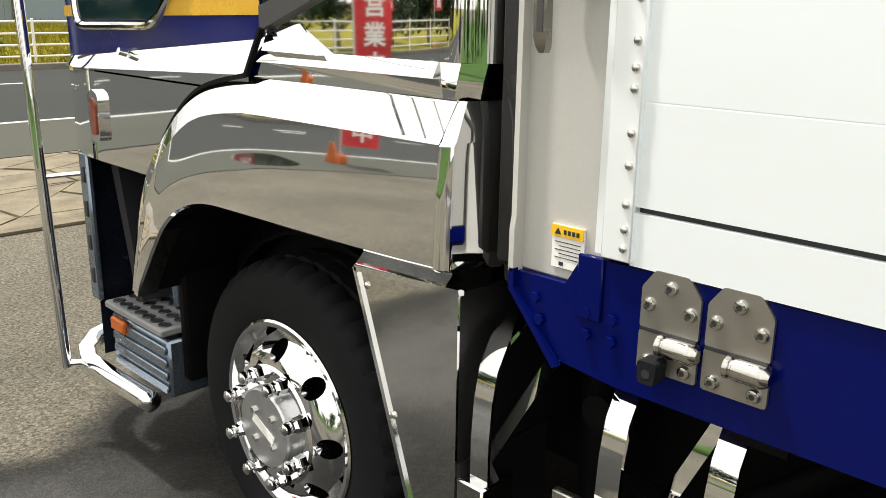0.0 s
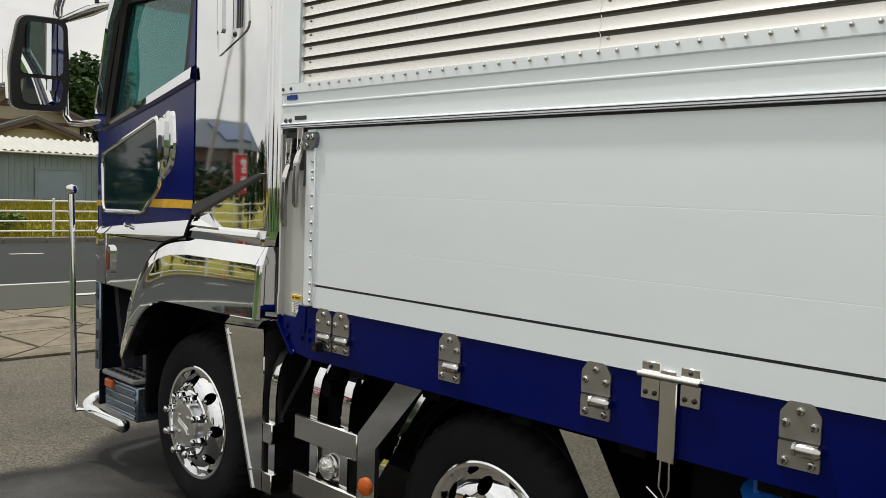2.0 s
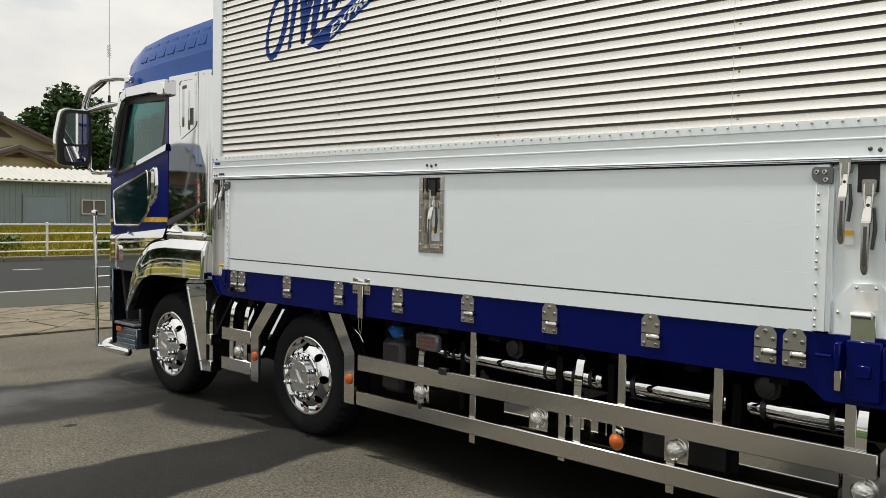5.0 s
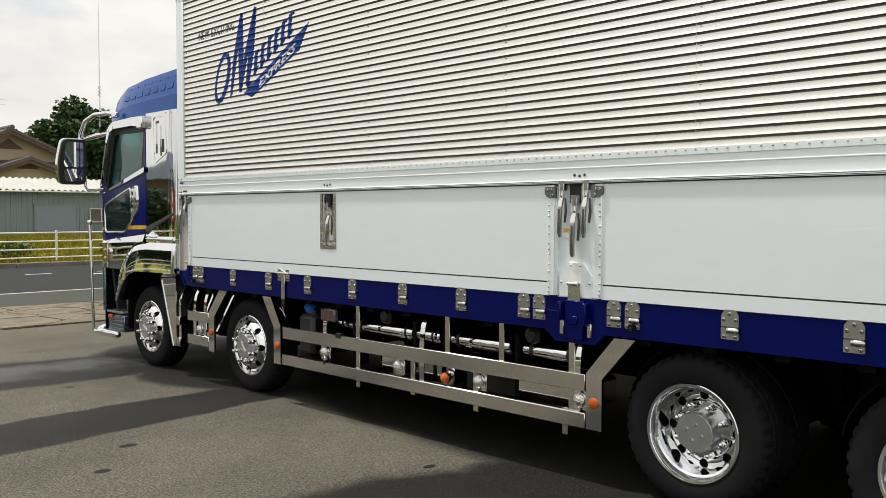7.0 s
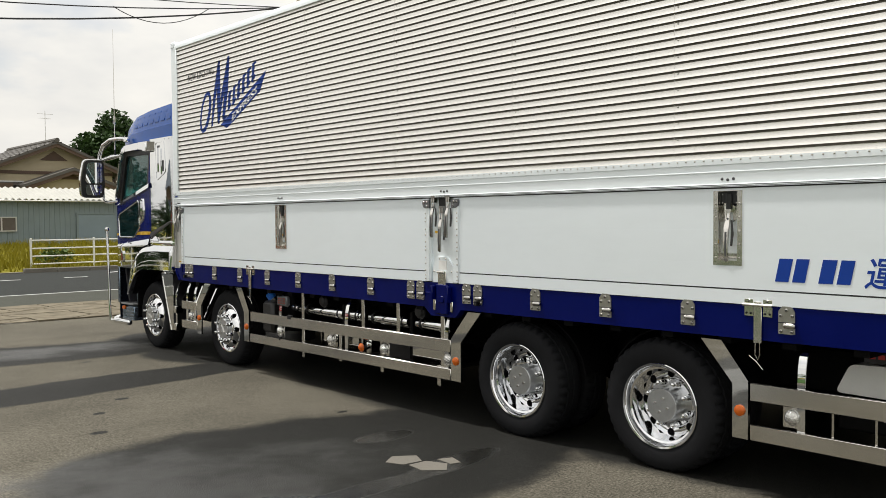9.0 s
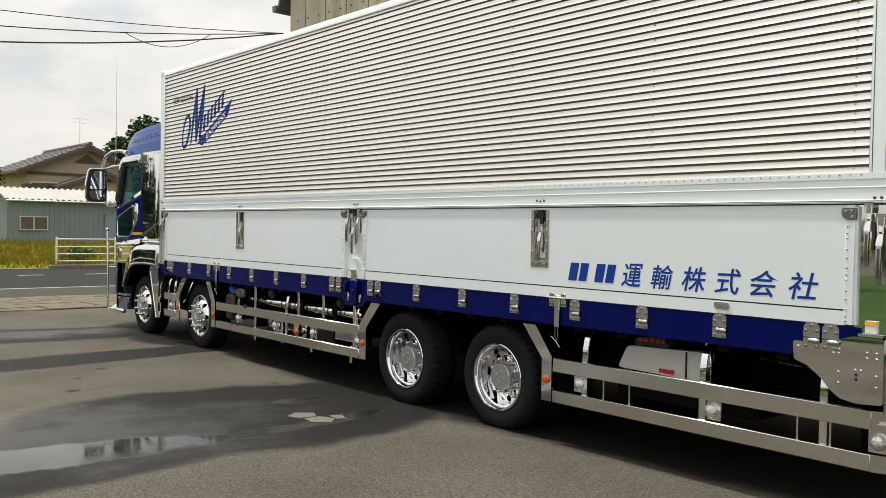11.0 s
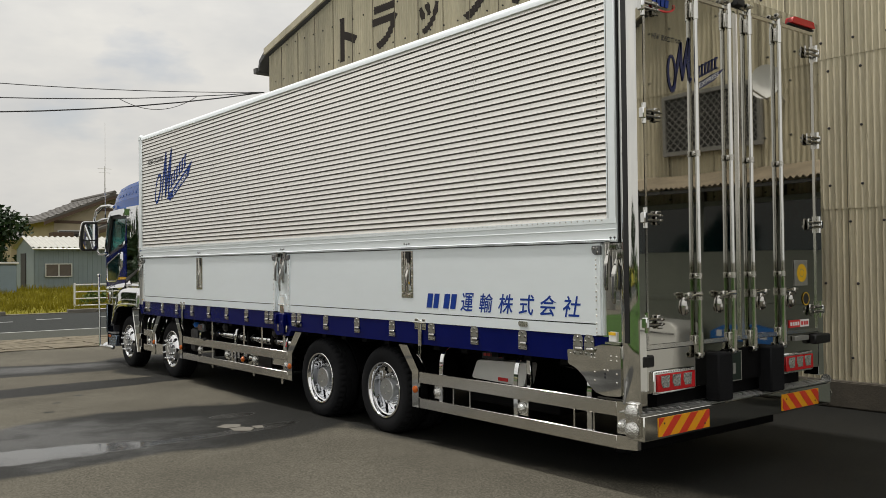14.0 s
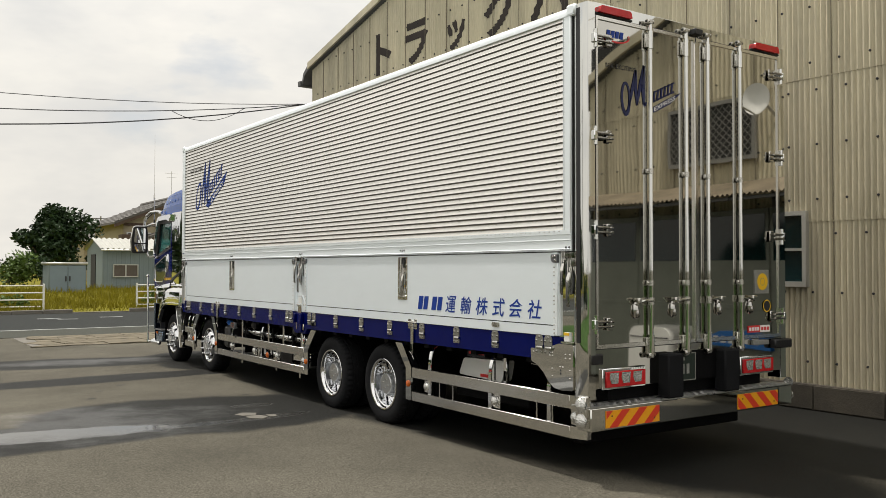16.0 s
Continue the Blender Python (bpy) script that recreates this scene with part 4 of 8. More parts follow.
awning = wpart("awning", Build().add(vs, [(5 * i + a, 5 * i + 5 + a, 5 * i + 6 + a, 5 * i + 1 + a) for i in range(nu) for a in range(4)], True), RUSTSHEET, None, "low rusty corrugated awning along the wall")
# Panels added to paint the shade below the awning, darkest at their top.
for u in (-4.85, -3.77, -2.69, -1.61):
    leaf = wpart("sliding_door", Build().box(-0.10, -0.055, u + 0.004, u + 1.072, 0.04, 2.36, 0.006), SHADEPANEL, None, "grey-green panel with a darker top, standing in for shade under the awning")
    wpart("door_pane", Build().box(-0.108, -0.1005, u + 0.05, u + 1.026, 1.72, 2.29, 0.003), WINBLUE, leaf)
    wpart("door_rib", Build().box(-0.112, -0.1005, u + 0.02, u + 1.056, 1.10, 1.16, 0.003), SHADEPANEL, leaf)
for u in (-4.85, -3.75, -2.65, -1.55, -0.47):
    wpart("awning_bracket", Build().prism([(-0.04, 2.68), (-0.95, 2.44), (-0.95, 2.41), (-0.10, 2.62), (-0.10, 2.18), (-0.04, 2.18)], u - 0.02, u + 0.02, "y"), EAVE, awning)
wpart("awning_purlin", Build().box(-0.93, -0.89, AW0 + 0.02, AW1 - 0.02, 2.405, 2.445, 0.004), EAVE, awning)
WAVEBLUE = surface("bright_blue_board", (0.01, 0.14, 0.46), 0.4, 0.0, 0.1, 9.0)


def by_wall(b):
    """The same mesh, set out along the warehouse wall."""
    b.v = [tuple(WH @ Vector(p)) for p in b.v]
    return b


notice = solid("notice_board", by_wall(Build().prism([(-2.50, 0.66), (-1.55, 0.64), (-1.55, 0.80), (-1.90, 0.86), (-2.30, 0.84), (-2.50, 0.76)], -0.175, -0.1005)), WAVEBLUE, "blue notice board with white writing fixed to the panels", "notice board")
for k in range(6):
    part("writing_bar", by_wall(Build().box(-0.179, -0.1755, -2.40 + 0.12 * k, -2.32 + 0.12 * k, 0.70, 0.78)), PAPER, notice)
crate = solid("storage_bin", by_wall(Build().prism(rounded([(-3.30, 0.005), (-2.63, 0.005), (-2.59, 0.80), (-2.70, 0.88), (-3.23, 0.88), (-3.33, 0.80)], 0.06, 4), -0.75, -0.20)), WHITE, "white plastic storage bin beside the panels under the awning", "storage bin")
part("lid_seam", by_wall(Build().box(-0.756, -0.7505, -3.30, -2.62, 0.74, 0.755)), TRIMGREY, crate)
GW = (-3.20, -1.87, 3.03, 3.72)
wpart("upper_window", Build().box(-0.05, 0.0, *GW), LATTICEPANE)
b = Build().ring([(GW[0] - 0.05, GW[2] - 0.05), (GW[1] + 0.05, GW[2] - 0.05), (GW[1] + 0.05, GW[3] + 0.05), (GW[0] - 0.05, GW[3] + 0.05)], [(GW[0], GW[2]), (GW[1], GW[2]), (GW[1], GW[3]), (GW[0], GW[3])], -0.09, -0.045)
grille = wpart("window_grille", b, LATTICEBAR)
high, wide_ = GW[3] - GW[2], GW[1] - GW[0]
b = Build()
for k in range(-7, 14):
    for lean in (1, -1):
        lo_, hi_ = max(0.0, -k * 0.1), min(high, wide_ - k * 0.1)
        if hi_ - lo_ > 0.02:
            ends = [(GW[0] + k * 0.1 + t if lean > 0 else GW[1] - k * 0.1 - t, GW[2] + t) for t in (lo_, hi_)]
            b.tube([(-0.066 - 0.006 * lean, *ends[0]), (-0.066 - 0.006 * lean, *ends[1])], 0.007, 4)
wpart("lattice", b, LATTICEBAR, grille, "pale crossed lattice bars")
dish = thing("satellite_dish", tuple(WH @ Vector((-0.15, -1.56, 3.5))), "white satellite dish on the warehouse wall", "satellite dish")
c = WH @ Vector((-0.42, -1.52, 3.62))
b = Build()
prof = [(-0.10 + 0.10 * (r / 0.27) ** 2 * -1 + 0.1, r) for r in (0.0, 0.05, 0.10, 0.15, 0.19)]
b.lathe([(a, r) for a, r in prof], c, "x", 24).lathe([(a + 0.012, r) for a, r in prof[::-1]], c, "x", 24)
part("reflector", b, PAPER, dish)
part("arm", Build().tube([c + Vector((0.1, 0, 0)), WH @ Vector((0, -1.56, 3.44))], 0.018, 8).tube([c + Vector((0.02, 0, -0.2)), c + Vector((-0.32, 0, -0.12))], 0.012, 6), SASH, dish)

# painted sign: katakana strokes that follow the waves of the sheet
SIGN = surface("dark_sign_paint", (0.035, 0.026, 0.022), 0.7, 0, 0.25, 3.0)


def on_sheet(polys, lap):
    b = Build()
    for poly in polys:
        us = [p[0] for p in poly]
        k0, k1 = math.floor(min(us) / 0.0175), math.ceil(max(us) / 0.0175)
        for k in range(k0, k1):
            q = cut(poly, 0, k * 0.0175, (k + 1) * 0.0175)
            if q:
                b.add([WH @ Vector((wave(p[0]) - lap - 0.006, p[0], p[1])) for p in q], [tuple(range(len(q)))], False)
    return b


sign = thing("wall_sign", tuple(WH @ Vector((-0.05, 8.0, 5.6))), "large dark katakana lettering painted on the warehouse wall", "sign")
for text, u, z, h in (("ト", 10.55, 5.55, 0.85), ("ラ", 9.48, 5.55, 0.82), ("ッ", 8.10, 5.55, 0.54), ("ク", 7.03, 5.55, 0.85), ("パ", 5.85, 5.55, 0.85)):
    polys, wide = letters(text, h, bold=0.034)
    polys = [[(u - a, z + v) for a, v in p] for p in polys]
    part("letter", on_sheet(polys, 0.030), SIGN, sign)

# ---- across the yard: what the chrome shows ----
FLAGRED = surface("red_banner_cloth", (0.55, 0.03, 0.035), 0.8, 0, 0.1, 5.0)
BLUETILE = surface("blue_grey_glazed_tile", (0.030, 0.044, 0.060), 0.55, 0, 0.25, 3.0, spec=0.2)
SOLAR = surface("solar_panel", (0.02, 0.05, 0.12), 0.1, 0, 0.1, 3.0)


def banner(loc, seed, wide=0.75, top=2.50, drop=1.12, turn=0.0):
    t = thing("banner_flag", loc, "tall red cloth banner with white writing on a pole", "banner", "banners at the yard edge")
    x, y, z = loc
    ca, sa = math.cos(turn), math.sin(turn)
    part("pole", Build().tube([(x, y, z), (x, y, z + top)], 0.016, 8).tube([(x, y, z + top - 0.06), (x - wide * ca, y - wide * sa, z + top - 0.06)], 0.01, 6), SASH, t)
    part("base", Build().box(x - 0.09, x + 0.09, y - 0.09, y + 0.09, 0.0, 0.20, 0.03), ORANGE, t, "orange plastic base weight")
    b, n = Build(), 10
    vs = []
    for i in range(n + 1):
        for j in range(5):
            u, v = wide * j / 4, 0.05 * math.sin(i * 0.9 + seed) * j / 4
            vs.append((x - u * ca - v * sa, y - u * sa + v * ca, z + top - 0.08 - drop * i / n))
    b.add(vs, [(i * 5 + j, i * 5 + j + 1, (i + 1) * 5 + j + 1, (i + 1) * 5 + j) for i in range(n) for j in range(4)], True)
    part("cloth", b, FLAGRED, t)
    size = 0.58 * wide
    polys = []
    for k, ch in enumerate("営業中"[:int(drop / size / 1.15)]):
        q, w = letters(ch, size, bold=0.02)
        polys += [[(a - w / 2, c + top - 0.16 - size - 1.2 * size * k) for a, c in p] for p in q]
    for side in (-0.075, 0.075):
        b = Build()
        for p in polys:
            b.add([(x - (0.5 * wide - (a if side < 0 else -a)) * ca - side * sa, y - (0.5 * wide - (a if side < 0 else -a)) * sa + side * ca, z + c) for a, c in p], [tuple(range(len(p)))])
        part("writing", b, PAPER, t)
    return t


near_banner = banner((-6.75, 18.45, 0.012), 0.6, 0.60, 1.80, 1.36, 0.35)
part("stand", Build().prism([(18.28, 0.012), (18.62, 0.012), (18.47, 0.42), (18.43, 0.42)], -6.62, -6.58), ORANGE, near_banner, "orange folding stand plate")
banner((-11.35, 29.0, 0.012), 0.0)
banner((-16.5, 29.3, 0.012), 1.7)
banner((-21.0, 29.1, 0.012), 3.1)

hx, hy = -43.0, 79.0
h2 = thing("tiled_house", (hx, hy, 0.3), "two-storey dark house with hipped blue-grey tile roof and solar panels", "house", "houses across the road")
part("wall", Build().box(hx - 6, hx + 6, hy, hy + 8, 0, 5.2), TIMBER, h2)
part("ground_floor", Build().box(hx - 7.5, hx + 7.5, hy - 2, hy, 0, 2.8), TIMBER, h2)
part("lower_roof", Build().prism([(hy - 3.0, 2.6), (hy, 3.7), (hy, 3.4), (hy - 3.0, 2.45)], hx - 8.2, hx + 8.2), BLUETILE, h2)
b = Build()
b.add([(hx - 7, hy - 1, 5.0), (hx + 7, hy - 1, 5.0), (hx + 7, hy + 9, 5.0), (hx - 7, hy + 9, 5.0), (hx - 3, hy + 4, 8.0), (hx + 3, hy + 4, 8.0)],
      [(0, 1, 5, 4), (1, 2, 5), (2, 3, 4, 5), (3, 0, 4), (3, 2, 1, 0)])
part("roof", b, BLUETILE, h2)
part("solar_panel", Build().prism([(hy + 0.3, 5.85), (hy + 3.2, 7.59), (hy + 3.15, 7.67), (hy + 0.25, 5.93)], hx - 3.2, hx + 2.6), SOLAR, h2)
for k in range(3):
    part("window", Build().box(hx - 4.5 + 3.4 * k, hx - 2.6 + 3.4 * k, hy - 0.04, hy, 3.9, 4.9), WINDOWDARK, h2)
for k, (px, py) in enumerate(((-13.6, 32.3), (-24.5, 33.0))):
    p = thing("utility_pole", (px, py, 0), "grey concrete utility pole with cross-arm", "utility pole", "poles across the road")
    part("pole", Build().tube([(px, py, 0), (px, py, 10.5)], [0.10, 0.06], 10), POLEGREY, p)
    part("cross_arm", Build().box(px - 0.9, px + 0.9, py - 0.05, py + 0.05, 9.4, 9.5), SASH, p)
    part("strut", Build().tube([(px + 0.9, py + 1.4, 0), (px, py, 8.2)], [0.05, 0.04], 10), POLEGREY, p)
for k, (x, y, s) in enumerate(((-12, 47, 3.2), (-33, 44, 4.0), (-16, 52, 4.5), (-41, 40, 4.5), (-50, 30, 4.5), (-66, 98, 5.5))):
    tree((x, y, 0.3), s * 1.25, s * 0.8, 80 + k, LEAF, 2600, 0.2, "green garden tree across the road")
VERGE = surface("green_verge_grass", (0.030, 0.068, 0.012), 0.9, 0, 0.5, 1.4, bump=0.5, bscale=30, spec=0.1)
solid("verge", Build().box(-90, -8.2, -60, 13.2, -0.05, 0.05, 0.02), VERGE, "rough green grass verge along the yard", "grass verge", "structure")
for k in range(9):
    bush((-18.0 - 1.5 * (k % 3), 13.5 - 3.6 * k, 0.05), 1.6 + 0.5 * (k % 2), 120 + k, LEAF2 if k % 2 else LEAF, 900, "overgrown green bush at the yard edge", 0.11)
for k in range(12):
    low = 1.0 if 1 <= k <= 2 else 0.0
    tree((-5.0 - 2.9 * k, 30.9 + 0.5 * (k % 3), 0.1), 2.6 + 0.4 * (k % 3) - 1.2 * low, 1.7 + 0.3 * (k % 2), 160 + k, LEAF, 2400, 0.11, "dense dark green hedge tree across the road")
tree((-22, -6, 0), 3.8, 2.6, 141, LEAF, 3000, 0.2, "green tree at the yard edge")
tree((-25, 6, 0), 4.2, 3.0, 142, LEAF, 3000, 0.2, "green tree at the yard edge")
tree((-21, -22, 0), 4.0, 2.8, 143, LEAF, 3000, 0.2, "green tree at the yard edge")

pl = thing("utility_pole", (-18, 15.6, 0), "grey concrete utility pole beside the yard", "utility pole", "poles across the road")
part("pole", Build().tube([(-18, 15.6, 0), (-18, 15.6, 9.0)], [0.17, 0.12], 10), POLEGREY, pl)
part("cross_arm", Build().box(-18.05, -17.95, 14.9, 16.3, 7.0, 7.1), SASH, pl)
END = Vector((4.28, 13.85, 5.52))
for far_z, dy, sag, r in ((6.3, 15.2, 1.55, 0.014), (6.5, 15.6, 1.22, 0.010), (6.9, 16.0, 0.95, 0.008)):
    solid("overhead_cable", cable(END, (-18, dy, far_z), sag, r), CABLE, "thin black overhead cable slung to the warehouse", "cable", group="overhead cables")
solid("overhead_cable", cable((1.1, 14.02, 5.06), (2.75, 13.93, 5.27), 0.26, 0.007, 12), CABLE, "slack loop of thin black cable", "cable", group="overhead cables")

# ---- the truck ----
# x = 0 is its near side, x = 2.49 its far side, y = 0 its rear, y = 11.8 its front.
truck = thing("truck", (1.245, 5.9, 0.0), "blue and chrome four-axle box truck with corrugated silver wing body", "truck")
CX = 1.245
SILL0, SILL1 = 0.885, 1.082
GATE0, GATE1 = 1.086, 1.738
RAIL0, RAIL1 = 1.746, 1.905
TOP = 3.60


def tpart(name, b, material, label="", kind="", parent=None, loc=(0, 0, 0)):
    return part(name, b, material, parent or truck, label, loc, kind)


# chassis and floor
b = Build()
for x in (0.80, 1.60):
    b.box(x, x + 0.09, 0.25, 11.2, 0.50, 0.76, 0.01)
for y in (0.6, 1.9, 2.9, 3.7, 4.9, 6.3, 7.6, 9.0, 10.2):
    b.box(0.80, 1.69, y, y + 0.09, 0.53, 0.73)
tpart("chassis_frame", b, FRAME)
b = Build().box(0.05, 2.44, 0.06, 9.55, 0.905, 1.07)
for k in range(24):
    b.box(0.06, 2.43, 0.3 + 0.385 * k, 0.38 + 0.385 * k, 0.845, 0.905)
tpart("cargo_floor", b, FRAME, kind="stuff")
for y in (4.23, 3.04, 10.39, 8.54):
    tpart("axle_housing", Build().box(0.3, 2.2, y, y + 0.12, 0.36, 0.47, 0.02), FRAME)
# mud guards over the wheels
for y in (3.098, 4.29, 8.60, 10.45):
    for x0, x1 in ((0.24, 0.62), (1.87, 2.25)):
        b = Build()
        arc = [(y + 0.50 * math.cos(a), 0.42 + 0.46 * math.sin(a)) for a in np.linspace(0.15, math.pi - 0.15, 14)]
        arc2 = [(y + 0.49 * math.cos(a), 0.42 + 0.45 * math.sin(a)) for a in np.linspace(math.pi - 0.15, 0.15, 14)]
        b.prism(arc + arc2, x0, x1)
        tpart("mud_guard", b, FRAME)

# sill rail, lower at the middle pillar
poly = [(0.26, SILL0 + 0.01), (4.80, SILL0), (4.86, 0.82), (5.14, 0.82), (5.22, SILL0), (9.40, SILL0 + 0.005), (9.50, 0.90), (9.60, 1.0), (9.60, 1.03), (9.50, 1.03), (9.47, SILL1), (0.26, SILL1)]
tpart("sill_rail", Build().prism(poly, 0.0, 0.06), BLUE, "dark blue painted sill with bolts")
tpart("sill_rail", Build().prism([(0.1, 0.88), (9.6, 0.88), (9.6, 1.08), (0.1, 1.08)], 2.43, 2.49), BLUE)
b = Build()
for y, z in ((9.555, 0.995), (9.545, 0.96), (9.455, 0.995), (9.41, 0.995), (9.455, 0.96), (9.41, 0.96)):
    b.lathe([(-0.004, 0.010), (-0.008, 0.009), (-0.008, 0.0)], (0, y, z), "x", 6)
tpart("sill_bolts", b, BLUE)
tpart("sill_flange", Build().box(-0.006, 0.0, 9.43, 9.475, 0.985, 1.085, 0.002), BLUE)
tpart("sill_lip", Build().prism([(9.50, 0.895), (9.51, 0.89), (9.605, 1.0), (9.605, 1.035), (9.595, 1.035), (9.595, 1.003)], -0.012, 0.0), BLUE)

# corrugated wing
VALLEYSHADE = surface("shaded_valley_aluminium", (0.135, 0.122, 0.104), 0.6, 0.0, 0.35, 3.0, bscale=9, stretch=(1, 0.2, 1), spec=0.2)
PITCH, CZ0, CZ1 = 0.0491, 1.9055, 3.555
STEPS = ((0.0, -0.014), (0.0155, -0.0070), (0.0355, -0.0083), (0.0370, -0.0040), (0.0440, -0.0040))


def wing_levels():
    out, z = [], CZ0
    while z < CZ1 - 0.02:
        out += [(z + d, x) for d, x in STEPS]
        z += PITCH
    return out + [(z, -0.014)]


LEVELS = wing_levels()
WY0, WY1 = 0.235, 9.475
b = Build()
vs, fs = [], []
for z, x in LEVELS:
    vs += [(x, WY0, z), (x, WY1, z)]
for i in range(len(LEVELS) - 1):
    fs.append((2 * i, 2 * i + 1, 2 * i + 3, 2 * i + 2))
b.add(vs, fs)
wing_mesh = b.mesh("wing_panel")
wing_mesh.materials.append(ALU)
wing_mesh.materials.append(VALLEYSHADE)
# Faces under each rib lip take a dark material that paints in their shade.
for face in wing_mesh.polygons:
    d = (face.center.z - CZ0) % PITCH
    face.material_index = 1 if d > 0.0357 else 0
wing = tpart("wing_panel", wing_mesh, None, "bare corrugated aluminium wing side, shade painted under each rib lip")
tpart("wing_core", Build().box(0.012, 0.06, WY0 - 0.05, WY1 + 0.05, CZ0 - 0.02, TOP - 0.03), RAIL)
b = Build()
for k in range(8):
    y = 9.43 - k * 1.302
    z = CZ0 + 0.030
    while z < CZ1:
        b.dome((-0.0080, y, z), 0.0055, 0.005, "-x", 6)
        z += PITCH * (1 if k in (0, 7) else 2)
y = 0.27
while y < 9.45:
    b.dome((-0.020, y, 1.899), 0.0062, 0.006, "-x", 6)
    y += 0.0575
part("rivets", b, BRUSHED, wing, "", kind="stuff")
b = Build()
for k in range(1, 7):
    y = 9.43 - k * 1.302 + 0.025
    for i in range(len(LEVELS) - 1):
        (za, xa), (zb, xb) = LEVELS[i], LEVELS[i + 1]
        b.add([(xa - 0.0010, y, za), (xa - 0.0010, y + 0.003, za), (xb - 0.0010, y + 0.003, zb), (xb - 0.0010, y, zb)], [(0, 1, 2, 3)])
part("sheet_lap", b, ALU, wing, kind="stuff")
# the far side of the body, plain
tpart("wing_panel", Build().box(2.45, 2.49, 0.1, 9.55, 1.1, 3.58), ALU)

# rails and edge frames of the wing
prof = [(0.03, RAIL0), (-0.022, RAIL0), (-0.022, RAIL0 + 0.016), (-0.012, RAIL0 + 0.020), (-0.012, 1.827), (-0.0165, 1.8285), (-0.0175, 1.832), (-0.0165, 1.8355), (-0.012, 1.837), (-0.012, 1.872), (-0.020, 1.876), (-0.020, RAIL1 + 0.004), (0.03, RAIL1 + 0.004)]
rail = tpart("wing_rail", Build().prism(prof, 0.145, 9.595, "y"), RAIL, "silver extruded rail with a fine raised bead")
b = Build()
for y in (9.57, 9.54, 7.27, 7.305, 7.34, 4.93, 4.965, 5.0, 2.56, 2.595, 2.63, 0.20, 0.165):
    b.dome((-0.012, y, 1.775 if y > 9 or y < 1 else 1.787 if y in (7.305, 4.965, 2.595) else 1.792), 0.009, 0.009, "-x", 8)
for y in (9.58, 9.53):
    b.dome((-0.020, y, 1.892), 0.007, 0.006, "-x", 8)
part("bolts", b, TRIMGREY, rail)
part("maker_badge", Build().box(-0.0175, -0.0145, 9.50, 9.56, 1.852, 1.868), BRANDBLUE, rail, "small blue maker badge")
for z in (1.7485, 1.7565):
    part("rail_groove", Build().box(-0.0226, -0.021, 0.15, 9.59, z, z + 0.003), INK, rail)
part("data_plate", Build().box(-0.0155, -0.012, 9.44, 9.51, 1.775, 1.79), INK, rail)
tpart("wing_front_post", Build().box(-0.020, 0.05, 9.475, 9.598, RAIL1, TOP - 0.02, 0.006), RAIL, "pale aluminium front edge of the wing")
rear_edge = tpart("wing_rear_post", Build().box(-0.018, 0.05, 0.145, 0.235, RAIL1, TOP - 0.02, 0.006), RAIL)
part("edge_gap", Build().box(-0.0190, -0.0175, 0.214, 0.218, RAIL1 + 0.005, TOP - 0.05), INK, rear_edge)
roof = [(-0.022, 3.555), (-0.022, 3.585), (-0.008, 3.615), (0.03, 3.635), (0.12, 3.650), (CX, 3.665), (2.37, 3.650), (2.46, 3.635), (2.498, 3.615), (2.51, 3.585), (2.51, 3.555), (2.46, 3.555), (2.44, 3.59), (0.05, 3.59), (0.03, 3.555)]
tpart("roof_panel", Build().prism(roof, 0.10, 9.60, "y", True), RAIL, "pale aluminium roof with rounded edges")
tpart("roof_corner", Build().box(-0.026, 0.08, 9.50, 9.606, 3.56, 3.64, 0.015), RAIL)
tpart("roof_corner", Build().box(-0.026, 0.06, 0.09, 0.19, 3.55, 3.64, 0.015), RAIL)
tpart("front_wall", Build().box(0.02, 2.47, 9.53, 9.58, 0.95, 3.58), WHITE)
tpart("rail_seal", Build().box(-0.006, 0.02, 0.15, 9.59, GATE1, RAIL0), BLACK)

# drop gates
POCKETS = ((7.213, 7.40, 1.305, 1.722), (2.513, 2.682, 1.305, 1.722))


